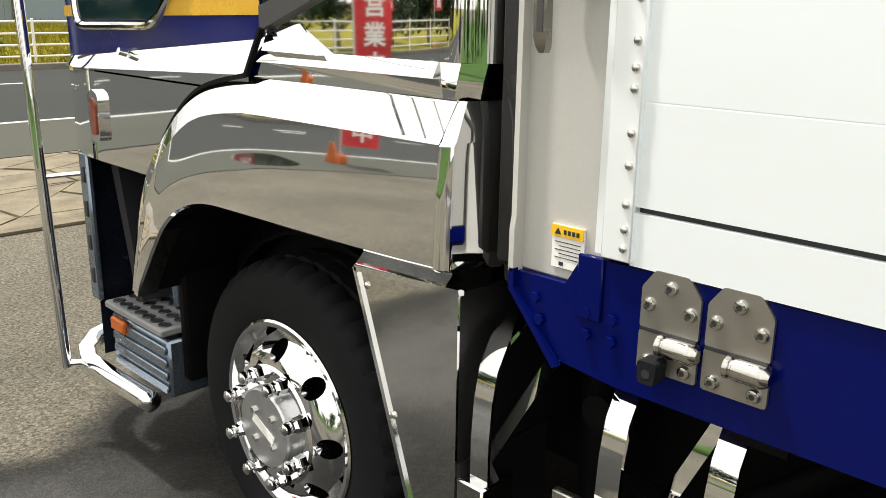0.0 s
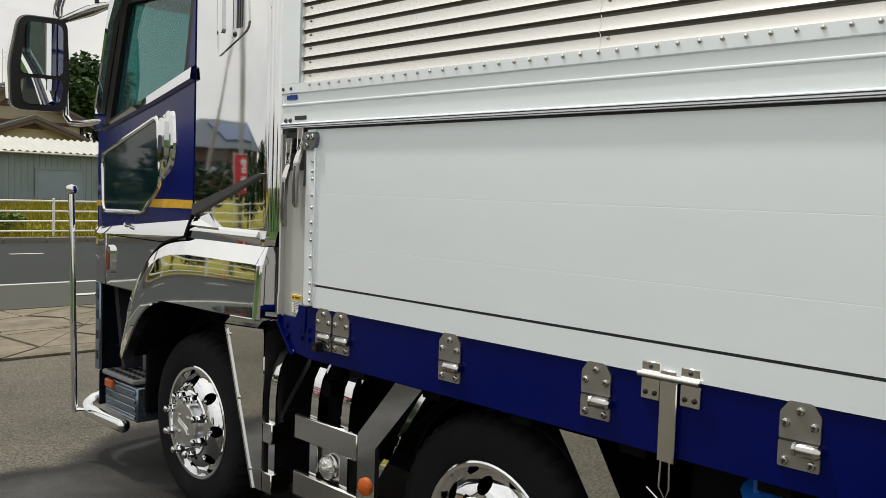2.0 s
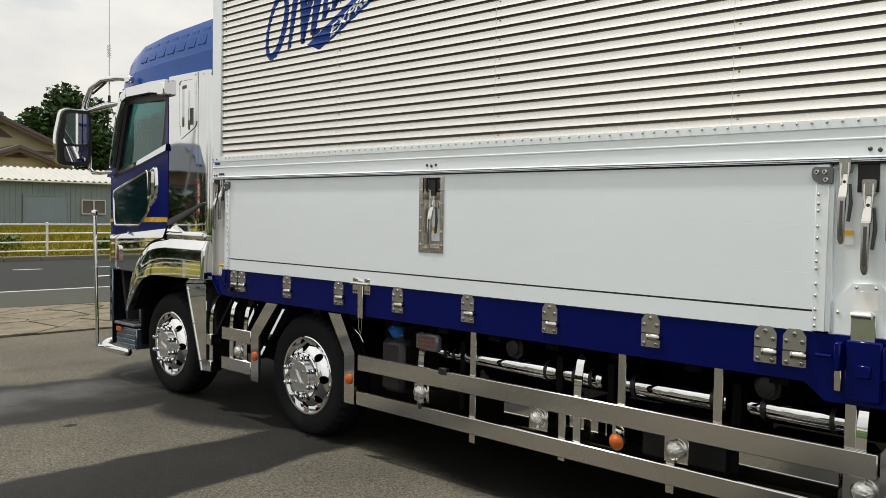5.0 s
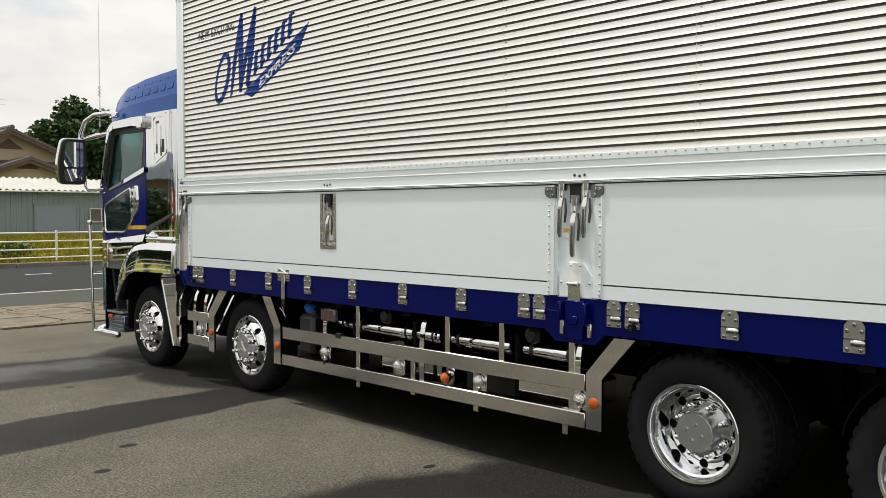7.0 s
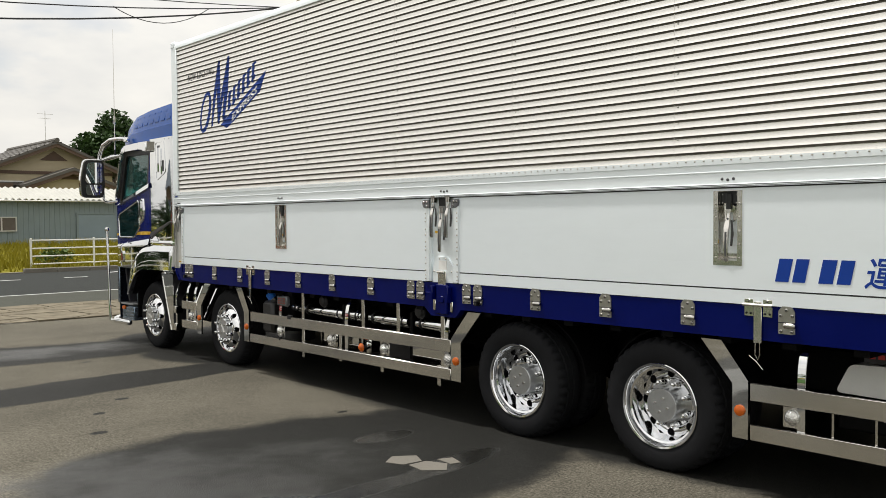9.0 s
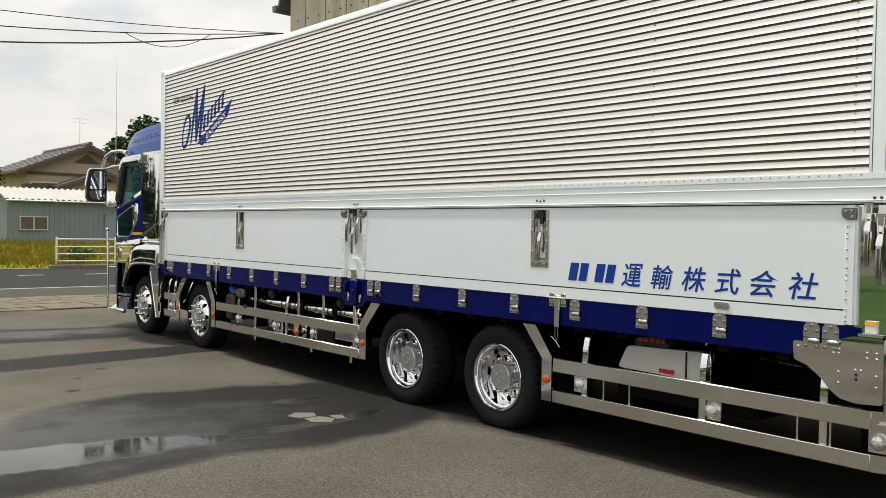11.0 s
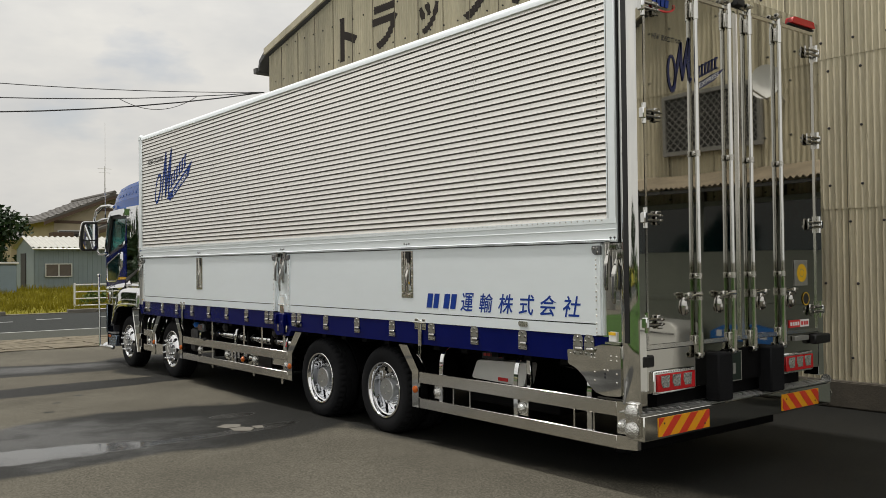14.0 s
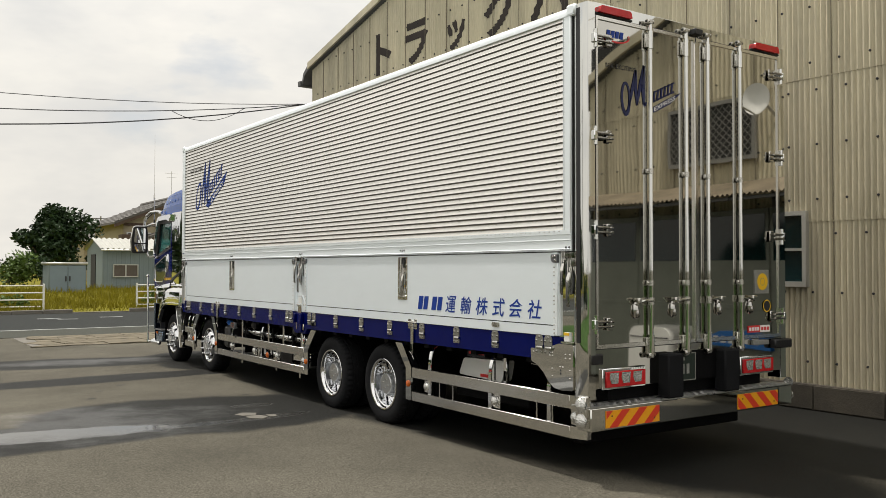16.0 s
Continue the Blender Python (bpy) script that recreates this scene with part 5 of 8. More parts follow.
def gate(y0, y1, pocket):
    """A drop-side gate of flat planks with a dark groove above its foot and a pocket cut out of it."""
    a, c, z0, z1 = pocket
    def section(za, zb):
        zs = [za]
        for g in (1.317, 1.505):
            if za < g < zb:
                zs += [g - 0.0016, g, g + 0.0016]
        zs.append(zb)
        poly = [(-0.0048 if zz in (1.317, 1.505) else -0.005, zz) for zz in zs]
        return poly + [(0.03, zb), (0.03, za)]
    b = Build()
    b.prism(section(1.172, GATE1), y0, a, "y").prism(section(1.172, GATE1), c, y1, "y")
    b.prism(section(1.172, z0), a, c, "y").prism(section(z1, GATE1), a, c, "y")
    b.sharp = 4
    g = tpart("drop_gate", b, SILVER, "smooth silver drop-side gate")
    part("gate_foot", Build().prism([(-0.006, GATE0), (0.03, GATE0), (0.03, 1.163), (-0.006, 1.163)], y0, y1, "y"), SILVER, g)
    part("groove", Build().box(0.004, 0.02, y0, y1, 1.163, 1.172), BLACK, g)
    for s, e in ((1, y1), (-1, y0)):
        lo, hi = (e - 0.004, e + 0.046) if s > 0 else (e - 0.046, e + 0.004)
        strip = part("edge_strip", Build().box(-0.013, 0.03, lo, hi, GATE0 + 0.004, GATE1, 0.002), RAIL, g)
        part("edge_core", Build().box(-0.004, 0.028, min(e, e + s * 0.062), max(e, e + s * 0.062), GATE0 + 0.006, GATE1 - 0.01), RAIL, g)
        b = Build()
        z = 1.11
        k = 0
        while z < 1.66:
            b.dome((-0.013, (lo + hi) / 2 - s * 0.013, z), 0.0065, 0.006, "-x", 8)
            z += (0.028, 0.036, 0.055, 0.045, 0.060)[k % 5]
            k += 1
        part("rivets", b, BRUSHED, strip)
    return g


gate(5.19, 9.385, POCKETS[0])
gate(0.345, 4.815, POCKETS[1])

# latch pockets


def bar_through(y, z, x, s, rows, thick):
    """A bar hanging from (y, z) through rows of (drop, half width, stand-off)."""
    vs = [(x - out + d, y + side * half * s, z - drop * s) for drop, half, out in rows for side, d in ((-1, 0.0), (1, 0.0), (1, thick), (-1, thick))]
    n = len(rows) - 1
    fs = [(4 * k + a, 4 * k + (a + 1) % 4, 4 * k + 4 + (a + 1) % 4, 4 * k + 4 + a) for k in range(n) for a in range(4)] + [(3, 2, 1, 0), (4 * n, 4 * n + 1, 4 * n + 2, 4 * n + 3)]
    b = Build().add(vs, fs, True)
    b.sharp = 40
    return b


def latch(y, z, scale=1.0, x=-0.004, handle=GRIP):
    """An over-centre lever latch: a bright bent head with an eye, a slim channel grip, a catch and two link rods behind."""
    s = scale
    head = bar_through(y, z, x, s, ((0.0, 0.0060, 0.004), (0.012, 0.0085, 0.006), (0.040, 0.0125, 0.013), (0.066, 0.0150, 0.023), (0.094, 0.0155, 0.031)), 0.012)
    h = tpart("latch", head, STEEL, "stainless over-centre lever latch")
    part("grip", bar_through(y, z, x, s, ((0.090, 0.0128, 0.0300), (0.105, 0.0128, 0.0330), (0.200, 0.0120, 0.0370), (0.258, 0.0118, 0.0350), (0.272, 0.0090, 0.0320), (0.280, 0.0045, 0.0300)), 0.014), handle, h)
    part("grip_channel", bar_through(y, z, x, s, ((0.108, 0.0062, 0.0340), (0.200, 0.0058, 0.0378), (0.250, 0.0055, 0.0360)), 0.0015), TRIMGREY, h)
    part("catch", Build().prism(rounded([(y - 0.021 * s, z + 0.004), (y + 0.021 * s, z + 0.004), (y + 0.024 * s, z + 0.060 * s), (y - 0.024 * s, z + 0.060 * s)], 0.006, 2), x - 0.012, x + 0.02), handle, h)
    part("eye", Build().lathe([(-0.0165, 0.0065 * s), (-0.0170, 0.0)], (x + 0.004, y, z - 0.032 * s), "x", 10), INK, h)
    part("hook", Build().tube([(x + 0.006, y - 0.016 * s, z - 0.04 * s), (x + 0.006, y - 0.021 * s, z - 0.12 * s), (x + 0.006, y - 0.013 * s, z - 0.19 * s)], [0.005, 0.008, 0.007], 8), TRIMGREY, h)
    for d in (-0.015, 0.015):
        part("link_rod", Build().tube([(x - 0.010, y + d * s, z + 0.045 * s), (x - 0.012, y + d * s, z + 0.008 * s), (x - 0.016, y + d * 0.8 * s, z - 0.040 * s)], 0.0030 * s, 6), STEEL, h)
    return h


for y0, y1, z0, z1 in POCKETS:
    o = [(y0 - 0.004, z0 - 0.004), (y1 + 0.004, z0 - 0.004), (y1 + 0.004, z1 + 0.004), (y0 - 0.004, z1 + 0.004)]
    i = [(y0 + 0.025, z0 + 0.024), (y1 - 0.025, z0 + 0.024), (y1 - 0.025, z1 + 0.0), (y0 + 0.025, z1 + 0.0)]
    frame_ring = Build().ring(o, i, -0.009, 0.0)
    pk = tpart("latch_pocket", frame_ring, STEEL, "riveted stainless latch recess")
    b = Build()
    b.add([(0.05, i[0][0] + 0.02, i[0][1] + 0.02), (0.05, i[1][0] - 0.02, i[1][1] + 0.02), (0.05, i[2][0] - 0.02, i[2][1]), (0.05, i[3][0] + 0.02, i[3][1])] + [(0.0, *p) for p in i],
          [(0, 1, 2, 3), (0, 4, 5, 1), (1, 5, 6, 2), (3, 2, 6, 7), (0, 3, 7, 4)])
    part("recess", b, STEEL, pk)
    b = Build()
    for k in range(5):
        z = z0 + 0.04 + k * (z1 - z0 - 0.11) / 4
        for y in (y0 + 0.012, y1 - 0.012):
            b.dome((-0.009, y, z), 0.0065, 0.006, "-x", 8)
    part("rivets", b, BRUSHED, pk)
    ym = (y0 + y1) / 2
    latch(ym + 0.006, z1 - 0.125, 0.98, 0.014, STEEL)
    part("back_plate", Build().prism(rounded([(ym - 0.050, z0 + 0.062), (ym + 0.050, z0 + 0.062), (ym + 0.050, z1 - 0.085), (ym - 0.050, z1 - 0.085)], 0.012, 3), 0.0425, 0.0485), RAIL, pk, "pale back plate")
    wings = Build()
    for s_ in (-1, 1):
        wings.prism([(ym + s_ * 0.012, z1 - 0.085), (ym + s_ * 0.048, z1 - 0.085), (ym + s_ * 0.046, z1 - 0.125), (ym + s_ * 0.028, z1 - 0.165), (ym + s_ * 0.012, z1 - 0.175)], 0.034, 0.0415)
    part("latch_plate", wings, STEEL, pk)
    screws = Build()
    for dy, dz in ((-0.042, -0.018), (0.042, -0.018), (-0.042, -0.066), (0.042, -0.066)):
        screws.dome((0.012, ym + dy, z1 + dz), 0.0045, 0.004, "-x", 8)
    part("screw", screws, STEEL, pk)
    part("striker", Build().box(0.012, 0.045, ym - 0.052, ym + 0.052, z1 - 0.075, z1 + 0.004, 0.004), BLACK, pk)
    part("striker_tongue", Build().box(0.0, 0.02, ym - 0.018, ym + 0.018, z1 - 0.105, z1 - 0.01, 0.005), BLACK, pk)
    part("sticker", Build().box(0.0400, 0.0423, ym + 0.022, ym + 0.046, z0 + 0.080, z0 + 0.140), PAPER, pk)
    part("sticker_head", Build().box(0.0385, 0.0402, ym + 0.022, ym + 0.046, z0 + 0.120, z0 + 0.140), YELLOW, pk)

# front corner post with latch pair and warning sticker
post = tpart("front_corner_post", Build().box(0.012, 0.06, 9.435, 9.60, 1.03, RAIL0, 0.004), POSTGREY, "grey-white painted front corner post")
part("post_edge", Build().prism([(-0.012, 1.03), (0.012, 1.03), (0.012, RAIL0 - 0.02), (-0.008, RAIL0 - 0.02), (-0.008, 1.12), (-0.012, 1.10)], 9.596, 9.606, "y"), POSTGREY, post)
# Black plate on the post stands in for the unlit gap behind the latches.
part("latch_recess", Build().box(0.006, 0.0118, 9.440, 9.592, 1.59, RAIL0 - 0.002), BLACK, post)
st = part("warning_sticker", Build().box(0.0075, 0.0115, 9.475, 9.535, 1.050, 1.118), PAPER, post, "yellow and white warning sticker")
part("sticker_head", Build().box(0.0045, 0.0072, 9.475, 9.535, 1.100, 1.118), YELLOW, st)
b = Build()
b.prism([(9.528, 1.104), (9.516, 1.104), (9.522, 1.114)], 0.0035, 0.0044)
for k in range(4):
    b.box(0.0035, 0.0044, 9.482 + k * 0.008, 9.487 + k * 0.008, 1.105, 1.112)
for k in range(5):
    b.box(0.0065, 0.0074, 9.481, 9.529 - 0.008 * (k % 2), 1.066 + k * 0.0062, 1.0670 + k * 0.0062)
b.box(0.0065, 0.0074, 9.512, 9.520, 1.054, 1.060)
part("print_bars", b, INK, st)


def strap(y, z, s):
    """The rounded hinge cheek that carries the latch at a gate's upper corner."""
    poly = rounded([(y - s * 0.010, z - 0.033), (y + s * 0.040, z - 0.033), (y + s * 0.064, z - 0.016), (y + s * 0.070, z + 0.010), (y + s * 0.066, z + 0.033), (y - s * 0.010, z + 0.033)], 0.010, 3)
    c = tpart("latch_cheek", Build().prism(poly, -0.022, -0.004), CHEEKGREY, "rounded steel cheek with three bolts")
    for dy, dz in ((0.020, 0.014), (0.049, 0.014), (0.014, -0.016)):
        part("bolt", Build().lathe([(0.0, 0.0105), (-0.003, 0.0105), (-0.006, 0.0080), (-0.006, 0.0045)], (-0.022, y + s * dy, z + dz), "x", 12), LATCH, c)
        part("socket", Build().lathe([(-0.0058, 0.0047), (-0.0055, 0.0)], (-0.022, y + s * dy, z + dz), "x", 6), INK, c)


strap(9.435, 1.695, -1)
latch(9.472, 1.700, 0.89)
latch(9.535, 1.650, 0.98, -0.010)
strap(5.14, 1.695, 1)
strap(4.87, 1.695, -1)
latch(5.085, 1.700, 0.95, -0.012)
latch(5.000, 1.615, 1.05, -0.004)
latch(4.915, 1.700, 0.95, -0.012)
strap(0.30, 1.690, 1)
latch(0.225, 1.690, 1.0, -0.010)
latch(0.165, 1.625, 1.1, -0.002)

# middle pillar
pil = tpart("middle_pillar", Build().box(0.016, 0.06, 4.86, 5.14, 0.95, RAIL0, 0.003), RAIL, "silver middle pillar with locking plate")
part("pillar_recess", Build().box(0.009, 0.0158, 4.972, 5.048, 1.63, RAIL0 - 0.002), BLACK, pil)
part("sticker", Build().box(0.0125, 0.0155, 5.055, 5.095, 1.43, 1.485), PAPER, pil)
part("sticker_head", Build().box(0.0105, 0.0128, 5.055, 5.095, 1.468, 1.485), YELLOW, pil)
poly = [(4.885, 1.086), (5.115, 1.086), (5.115, 1.21), (5.05, 1.285), (4.95, 1.285), (4.885, 1.21)]
pp = part("lock_plate", Build().prism(poly, 0.002, 0.0158), RAIL, pil)
part("plate_label", Build().box(-0.001, 0.0018, 4.955, 5.045, 1.185, 1.255), PAPER, pp, "faded white label")
b = Build()
for y, z in ((4.90, 1.17), (5.10, 1.17), (4.965, 1.27), (5.035, 1.27)):
    b.dome((0.002, y, z), 0.008, 0.007, "-x", 8)
b.tube([(-0.012, 4.975, 1.165), (-0.012, 5.045, 1.165)], 0.013, 12).dome((-0.012, 4.975, 1.165), 0.013, 0.007, "-y")
tpart("lock_bolts", b, STEEL)
tpart("lock_tongue", Build().box(-0.006, 0.0, 4.96, 5.05, 1.06, 1.17, 0.002), STEEL)
tpart("pillar_foot", Build().box(-0.022, 0.0, 4.93, 5.06, 0.84, 1.07, 0.006).box(-0.03, -0.02, 4.965, 5.02, 0.93, 0.98, 0.006).box(-0.05, 0.0, 4.895, 4.92, 0.93, 1.06, 0.006).box(-0.05, 0.0, 5.07, 5.095, 0.95, 1.06, 0.006)
      .tube([(-0.02, 5.11, 1.0), (-0.02, 5.17, 1.0)], 0.008, 8), BLUE, "blue locking foot of the pillar")
tpart("foot_plate", Build().box(-0.01, 0.0, 5.075, 5.105, 0.865, 0.95, 0.004), STEEL)
tpart("foot_plate", Build().box(-0.012, 0.0, 4.88, 4.91, 0.86, 0.94, 0.004), STEEL)


# hinges under the gates
def hinge_meshes():
    up = Build().prism(rounded([(-0.046, 0.014), (0.046, 0.014), (0.046, 0.074), (0.026, 0.101), (-0.026, 0.101), (-0.046, 0.074)], 0.004, 2), -0.0065, -0.001)
    low = Build().prism(rounded([(-0.047, -0.050), (0.047, -0.050), (0.047, 0.010), (-0.047, 0.010)], 0.005, 2), -0.0055, -0.0005)
    kn = Build().lathe([(-0.051, 0.0), (-0.051, 0.008), (-0.047, 0.0135), (-0.040, 0.0150), (-0.004, 0.0150), (-0.002, 0.0125), (0.0, 0.0125), (0.002, 0.0150), (0.008, 0.0158)], (-0.014, 0, -0.003), "y", 16)
    sleeve = Build().lathe([(-0.053, 0.0), (-0.053, 0.009), (-0.046, 0.0152), (-0.038, 0.0158), (-0.009, 0.0158), (-0.009, 0.0)], (-0.014, 0, -0.003), "y", 16)
    wrap = Build().box(-0.0085, -0.002, -0.044, 0.044, 0.0095, 0.0150)
    bolts = []
    for y, z in ((0.0, 0.080), (-0.032, 0.050), (0.032, 0.050), (-0.030, -0.035), (0.030, -0.035)):
        q = Build().lathe([(0.0, 0.0105), (-0.0025, 0.0105), (-0.0060, 0.0085), (-0.0072, 0.0050), (-0.0072, 0.0042)], (-0.006, y, z), "x", 12)
        sock = Build().lathe([(-0.0071, 0.0044), (-0.0068, 0.0)], (-0.006, y, z), "x", 6)
        bolts.append((q.mesh("bolt"), sock.mesh("socket")))
    return up.mesh("leaf"), low.mesh("leaf"), kn.mesh("knuckle"), sleeve.mesh("sleeve"), wrap.mesh("wrap"), bolts


UP, LOW, KN, SLEEVE, WRAP, BOLTS = hinge_meshes()
HINGES = (9.315, 9.213, 8.668, 8.120, 7.577, 7.022, 6.470, 5.906, 5.378, 5.260, 4.732, 4.614, 4.048, 3.452, 2.853, 2.250, 1.672, 1.100, 0.525, 0.418)
for y in HINGES:
    h = tpart("hinge", UP, HINGE, "pointed stainless gate hinge", loc=(0, y, 0.988))
    part("lower_leaf", LOW, HINGE, h, loc=(0, y, 0.988))
    part("knuckle", KN, LATCH, h, loc=(0, y, 0.988))
    part("sleeve", SLEEVE, LATCH, h, loc=(0, y, 0.988))
    part("leaf_gap", WRAP, INK, h, loc=(0, y, 0.988))
    for q, sock in BOLTS:
        k = part("bolt", q, LATCH, h, loc=(0, y, 0.988))
        part("socket", sock, INK, h, loc=(0, y, 0.988))
STOP = Build().prism(rounded([(-0.013, -0.018), (0.013, -0.018), (0.015, 0.016), (-0.015, 0.016)], 0.006, 3), -0.040, -0.010).mesh("stop")
EYE = Build().lathe([(-0.0405, 0.007), (-0.0402, 0.0)], (0, 0, -0.002), "x", 10).mesh("eye")
for y in (9.325, 4.605):
    k = tpart("hinge_stop", STOP, RUBBER, "black rubber stop", loc=(0, y, 0.950))
    part("stop_hole", EYE, INK, k, loc=(0, y, 0.950))

# strap stays between the hinges
for y in (7.90, 2.412):
    s = tpart("stay", Build().box(-0.016, -0.010, y - 0.024, y + 0.024, 0.875, 1.105, 0.003), STEEL, "hanging stainless stay with pin and chain")
    for d in (-0.055, 0.055):
        part("bracket", Build().box(-0.008, -0.001, y + d - 0.027, y + d + 0.027, 1.022, 1.118, 0.002), STEEL, s)
    part("pin", Build().tube([(-0.016, y - 0.085, 1.086), (-0.016, y + 0.085, 1.086)], 0.009, 10), STEEL, s)
    b = Build()
    for d in (-0.068, -0.042, 0.042, 0.068):
        b.dome((-0.008, y + d, 1.040), 0.007, 0.006, "-x", 8)
    for d in (-0.055, 0.055):
        b.dome((-0.008, y + d, 1.106), 0.006, 0.005, "-x", 8)
    part("bolts", b, BLACK, s)
    part("chain", Build().tube([(-0.013, y - 0.012, 0.88), (-0.013, y - 0.014, 0.81), (-0.005, y, 0.78), (-0.013, y + 0.014, 0.81), (-0.013, y + 0.012, 0.88)], 0.003, 6)
         .tube([(-0.01, y + 0.05, 0.80), (-0.005, y + 0.01, 0.77), (-0.01, y - 0.03, 0.73)], 0.003, 6), STEEL, s)
tpart("gate_lock", Build().prism(rounded([(1.035, 1.115), (1.135, 1.115), (1.135, 1.155), (1.035, 1.155)], 0.015), -0.014, -0.005), BRUSHED, "small steel lock plate")

# ---- wheels ----


def tyre_mesh(offset=0.0):
    prof = [(-0.006, 0.258), (0.004, 0.275), (0.010, 0.30), (0.014, 0.335), (0.010, 0.365), (0.002, 0.388), (-0.010, 0.403), (-0.020, 0.412), (-0.040, 0.418),
            (-0.062, 0.420), (-0.066, 0.410), (-0.074, 0.410), (-0.078, 0.421), (-0.120, 0.422), (-0.124, 0.411), (-0.132, 0.411), (-0.136, 0.421), (-0.182, 0.420), (-0.205, 0.416), (-0.222, 0.405), (-0.236, 0.375), (-0.240, 0.31), (-0.236, 0.258)]
    seg = 120
    vs = []
    for i, (u, r) in enumerate(prof):
        for k in range(seg):
            cutr = 0.0
            if k % 3 == 0 and 6 <= i <= 9:
                cutr = 0.014
            if k % 3 == 1 and i in (11, 12, 13, 16):
                cutr = 0.006
            t = 2 * math.pi * (k + (0.5 if i >= 13 else 0)) / seg
            vs.append((-u - offset, (r - cutr) * math.cos(t), (r - cutr) * math.sin(t)))
    fs = [(i * seg + k, i * seg + (k + 1) % seg, (i + 1) * seg + (k + 1) % seg, (i + 1) * seg + k) for i in range(len(prof) - 1) for k in range(seg)]
    return Build().add(vs, fs, True)


def disc_with_holes(b, r0, u0, r1, u1, rh, count=8, bulge=0.0, depth=0.02):
    """A turned disc between two radii with round hand holes cut through it."""
    rm = (r0 + r1) / 2
    n = 16
    for k in range(count):
        a0 = 2 * math.pi * k / count
        half = math.pi / count
        vs = []
        def put(r, t):
            f = (r - r0) / (r1 - r0)
            u = u0 + (u1 - u0) * f + bulge * 4 * f * (1 - f)
            return (-u, r * math.cos(t), r * math.sin(t))
        outer, inner, deep = [], [], []
        for j in range(n):
            a = 2 * math.pi * (j + 0.5) / n
            c, s = math.cos(a), math.sin(a)
            m = max(abs(c), abs(s))
            outer.append(put(rm + (r1 - r0) / 2 * c / m, a0 + half * s / m))
            inner.append(put(rm + rh * c, a0 + rh * s / rm))
            q = put(rm + rh * 0.96 * c, a0 + rh * 0.96 * s / rm)
            deep.append((q[0] + depth, q[1], q[2]))
        fs = [(j, (j + 1) % n, n + (j + 1) % n, n + j) for j in range(n)] + [(n + j, n + (j + 1) % n, 2 * n + (j + 1) % n, 2 * n + j) for j in range(n)]
        b.add(outer + inner + deep, fs, True)
    return b


def front_wheel_meshes():
    rim = Build().lathe([(-0.000, 0.250), (-(-0.004) * 1, 0.262), (-0.004, 0.268), (-0.008, 0.262), (-0.006, 0.250), (0.012, 0.242), (0.026, 0.234)], (0, 0, 0), "x", 64)
    disc_with_holes(rim, 0.158, 0.034, 0.235, -0.026, 0.027, 8, 0.014, 0.03)
    rim.lathe([(-0.034, 0.159), (-0.040, 0.152), (-0.041, 0.09)], (0, 0, 0), "x", 48)
    rim.lathe([(0.20, 0.235), (0.03, 0.23)], (0, 0, 0), "x", 48)
    cap = Build().lathe([(-0.034, 0.108), (-0.064, 0.106), (-0.069, 0.101), (-0.069, 0.0)], (0, 0, 0), "x", 40)
    band = Build().box(-0.0715, -0.0692, -0.048, 0.048, -0.013, 0.013, 0.001)
    screws = Build()
    for a in range(4):
        t = math.pi / 4 + a * math.pi / 2
        screws.lathe([(-0.069, 0.009), (-0.076, 0.009), (-0.076, 0)], (0, 0.055 * math.cos(t), 0.055 * math.sin(t)), "x", 6)
    nut = Build().lathe([(-0.032, 0.024), (-0.040, 0.023), (-0.044, 0.0205), (-0.062, 0.0200), (-0.066, 0.016), (-0.078, 0.015)], (0, 0, 0), "x", 6)
    nut.lathe([(-0.072, 0.012), (-0.077, 0.0170), (-0.086, 0.0185), (-0.095, 0.0155), (-0.100, 0.007), (-0.101, 0.0)], (0, 0, 0), "x", 12)
    dark = Build().lathe([(0.055, 0.235), (0.055, 0.0)], (0, 0, 0), "x", 24)
    return rim.mesh("rim"), cap.mesh("hub_cap"), band.mesh("cap_band"), screws.mesh("cap_screws"), nut.mesh("wheel_nut"), dark.mesh("brake_drum")


def rear_wheel_meshes():
    rim = Build().lathe([(-0.000, 0.252), (-0.003, 0.262), (-0.006, 0.268), (-0.010, 0.264), (-0.008, 0.252), (0.004, 0.244), (0.030, 0.238), (0.036, 0.226), (0.120, 0.223), (0.146, 0.215)], (0, 0, 0), "x", 64)
    disc_with_holes(rim, 0.158, -0.140, 0.216, -0.146, 0.026, 8, 0.008, 0.03)
    rim.lathe([(0.140, 0.159), (0.132, 0.152), (0.132, 0.09)], (0, 0, 0), "x", 48)
    cap = Build().lathe([(0.132, 0.112), (0.050, 0.110), (0.030, 0.107), (0.024, 0.102), (0.024, 0.0)], (0, 0, 0), "x", 40)
    screws = Build()
    for a in range(4):
        t = 0.3 + a * math.pi / 2
        screws.lathe([(0.024, 0.008), (0.017, 0.008), (0.017, 0)], (0, 0.045 * math.cos(t), 0.045 * math.sin(t)), "x", 6)
    nut = Build().lathe([(0.120, 0.021), (0.112, 0.019), (0.108, 0.0165), (0.090, 0.0160), (0.088, 0.012), (0.078, 0.011)], (0, 0, 0), "x", 6)
    nut.lathe([(0.084, 0.009), (0.078, 0.0135), (0.070, 0.0155), (0.062, 0.013), (0.058, 0.006), (0.057, 0.0)], (0, 0, 0), "x", 12)
    dark = Build().lathe([(0.165, 0.222), (0.165, 0.0)], (0, 0, 0), "x", 24)
    return rim.mesh("rim"), cap.mesh("hub_cap"), screws.mesh("cap_screws"), nut.mesh("wheel_nut"), dark.mesh("brake_drum")


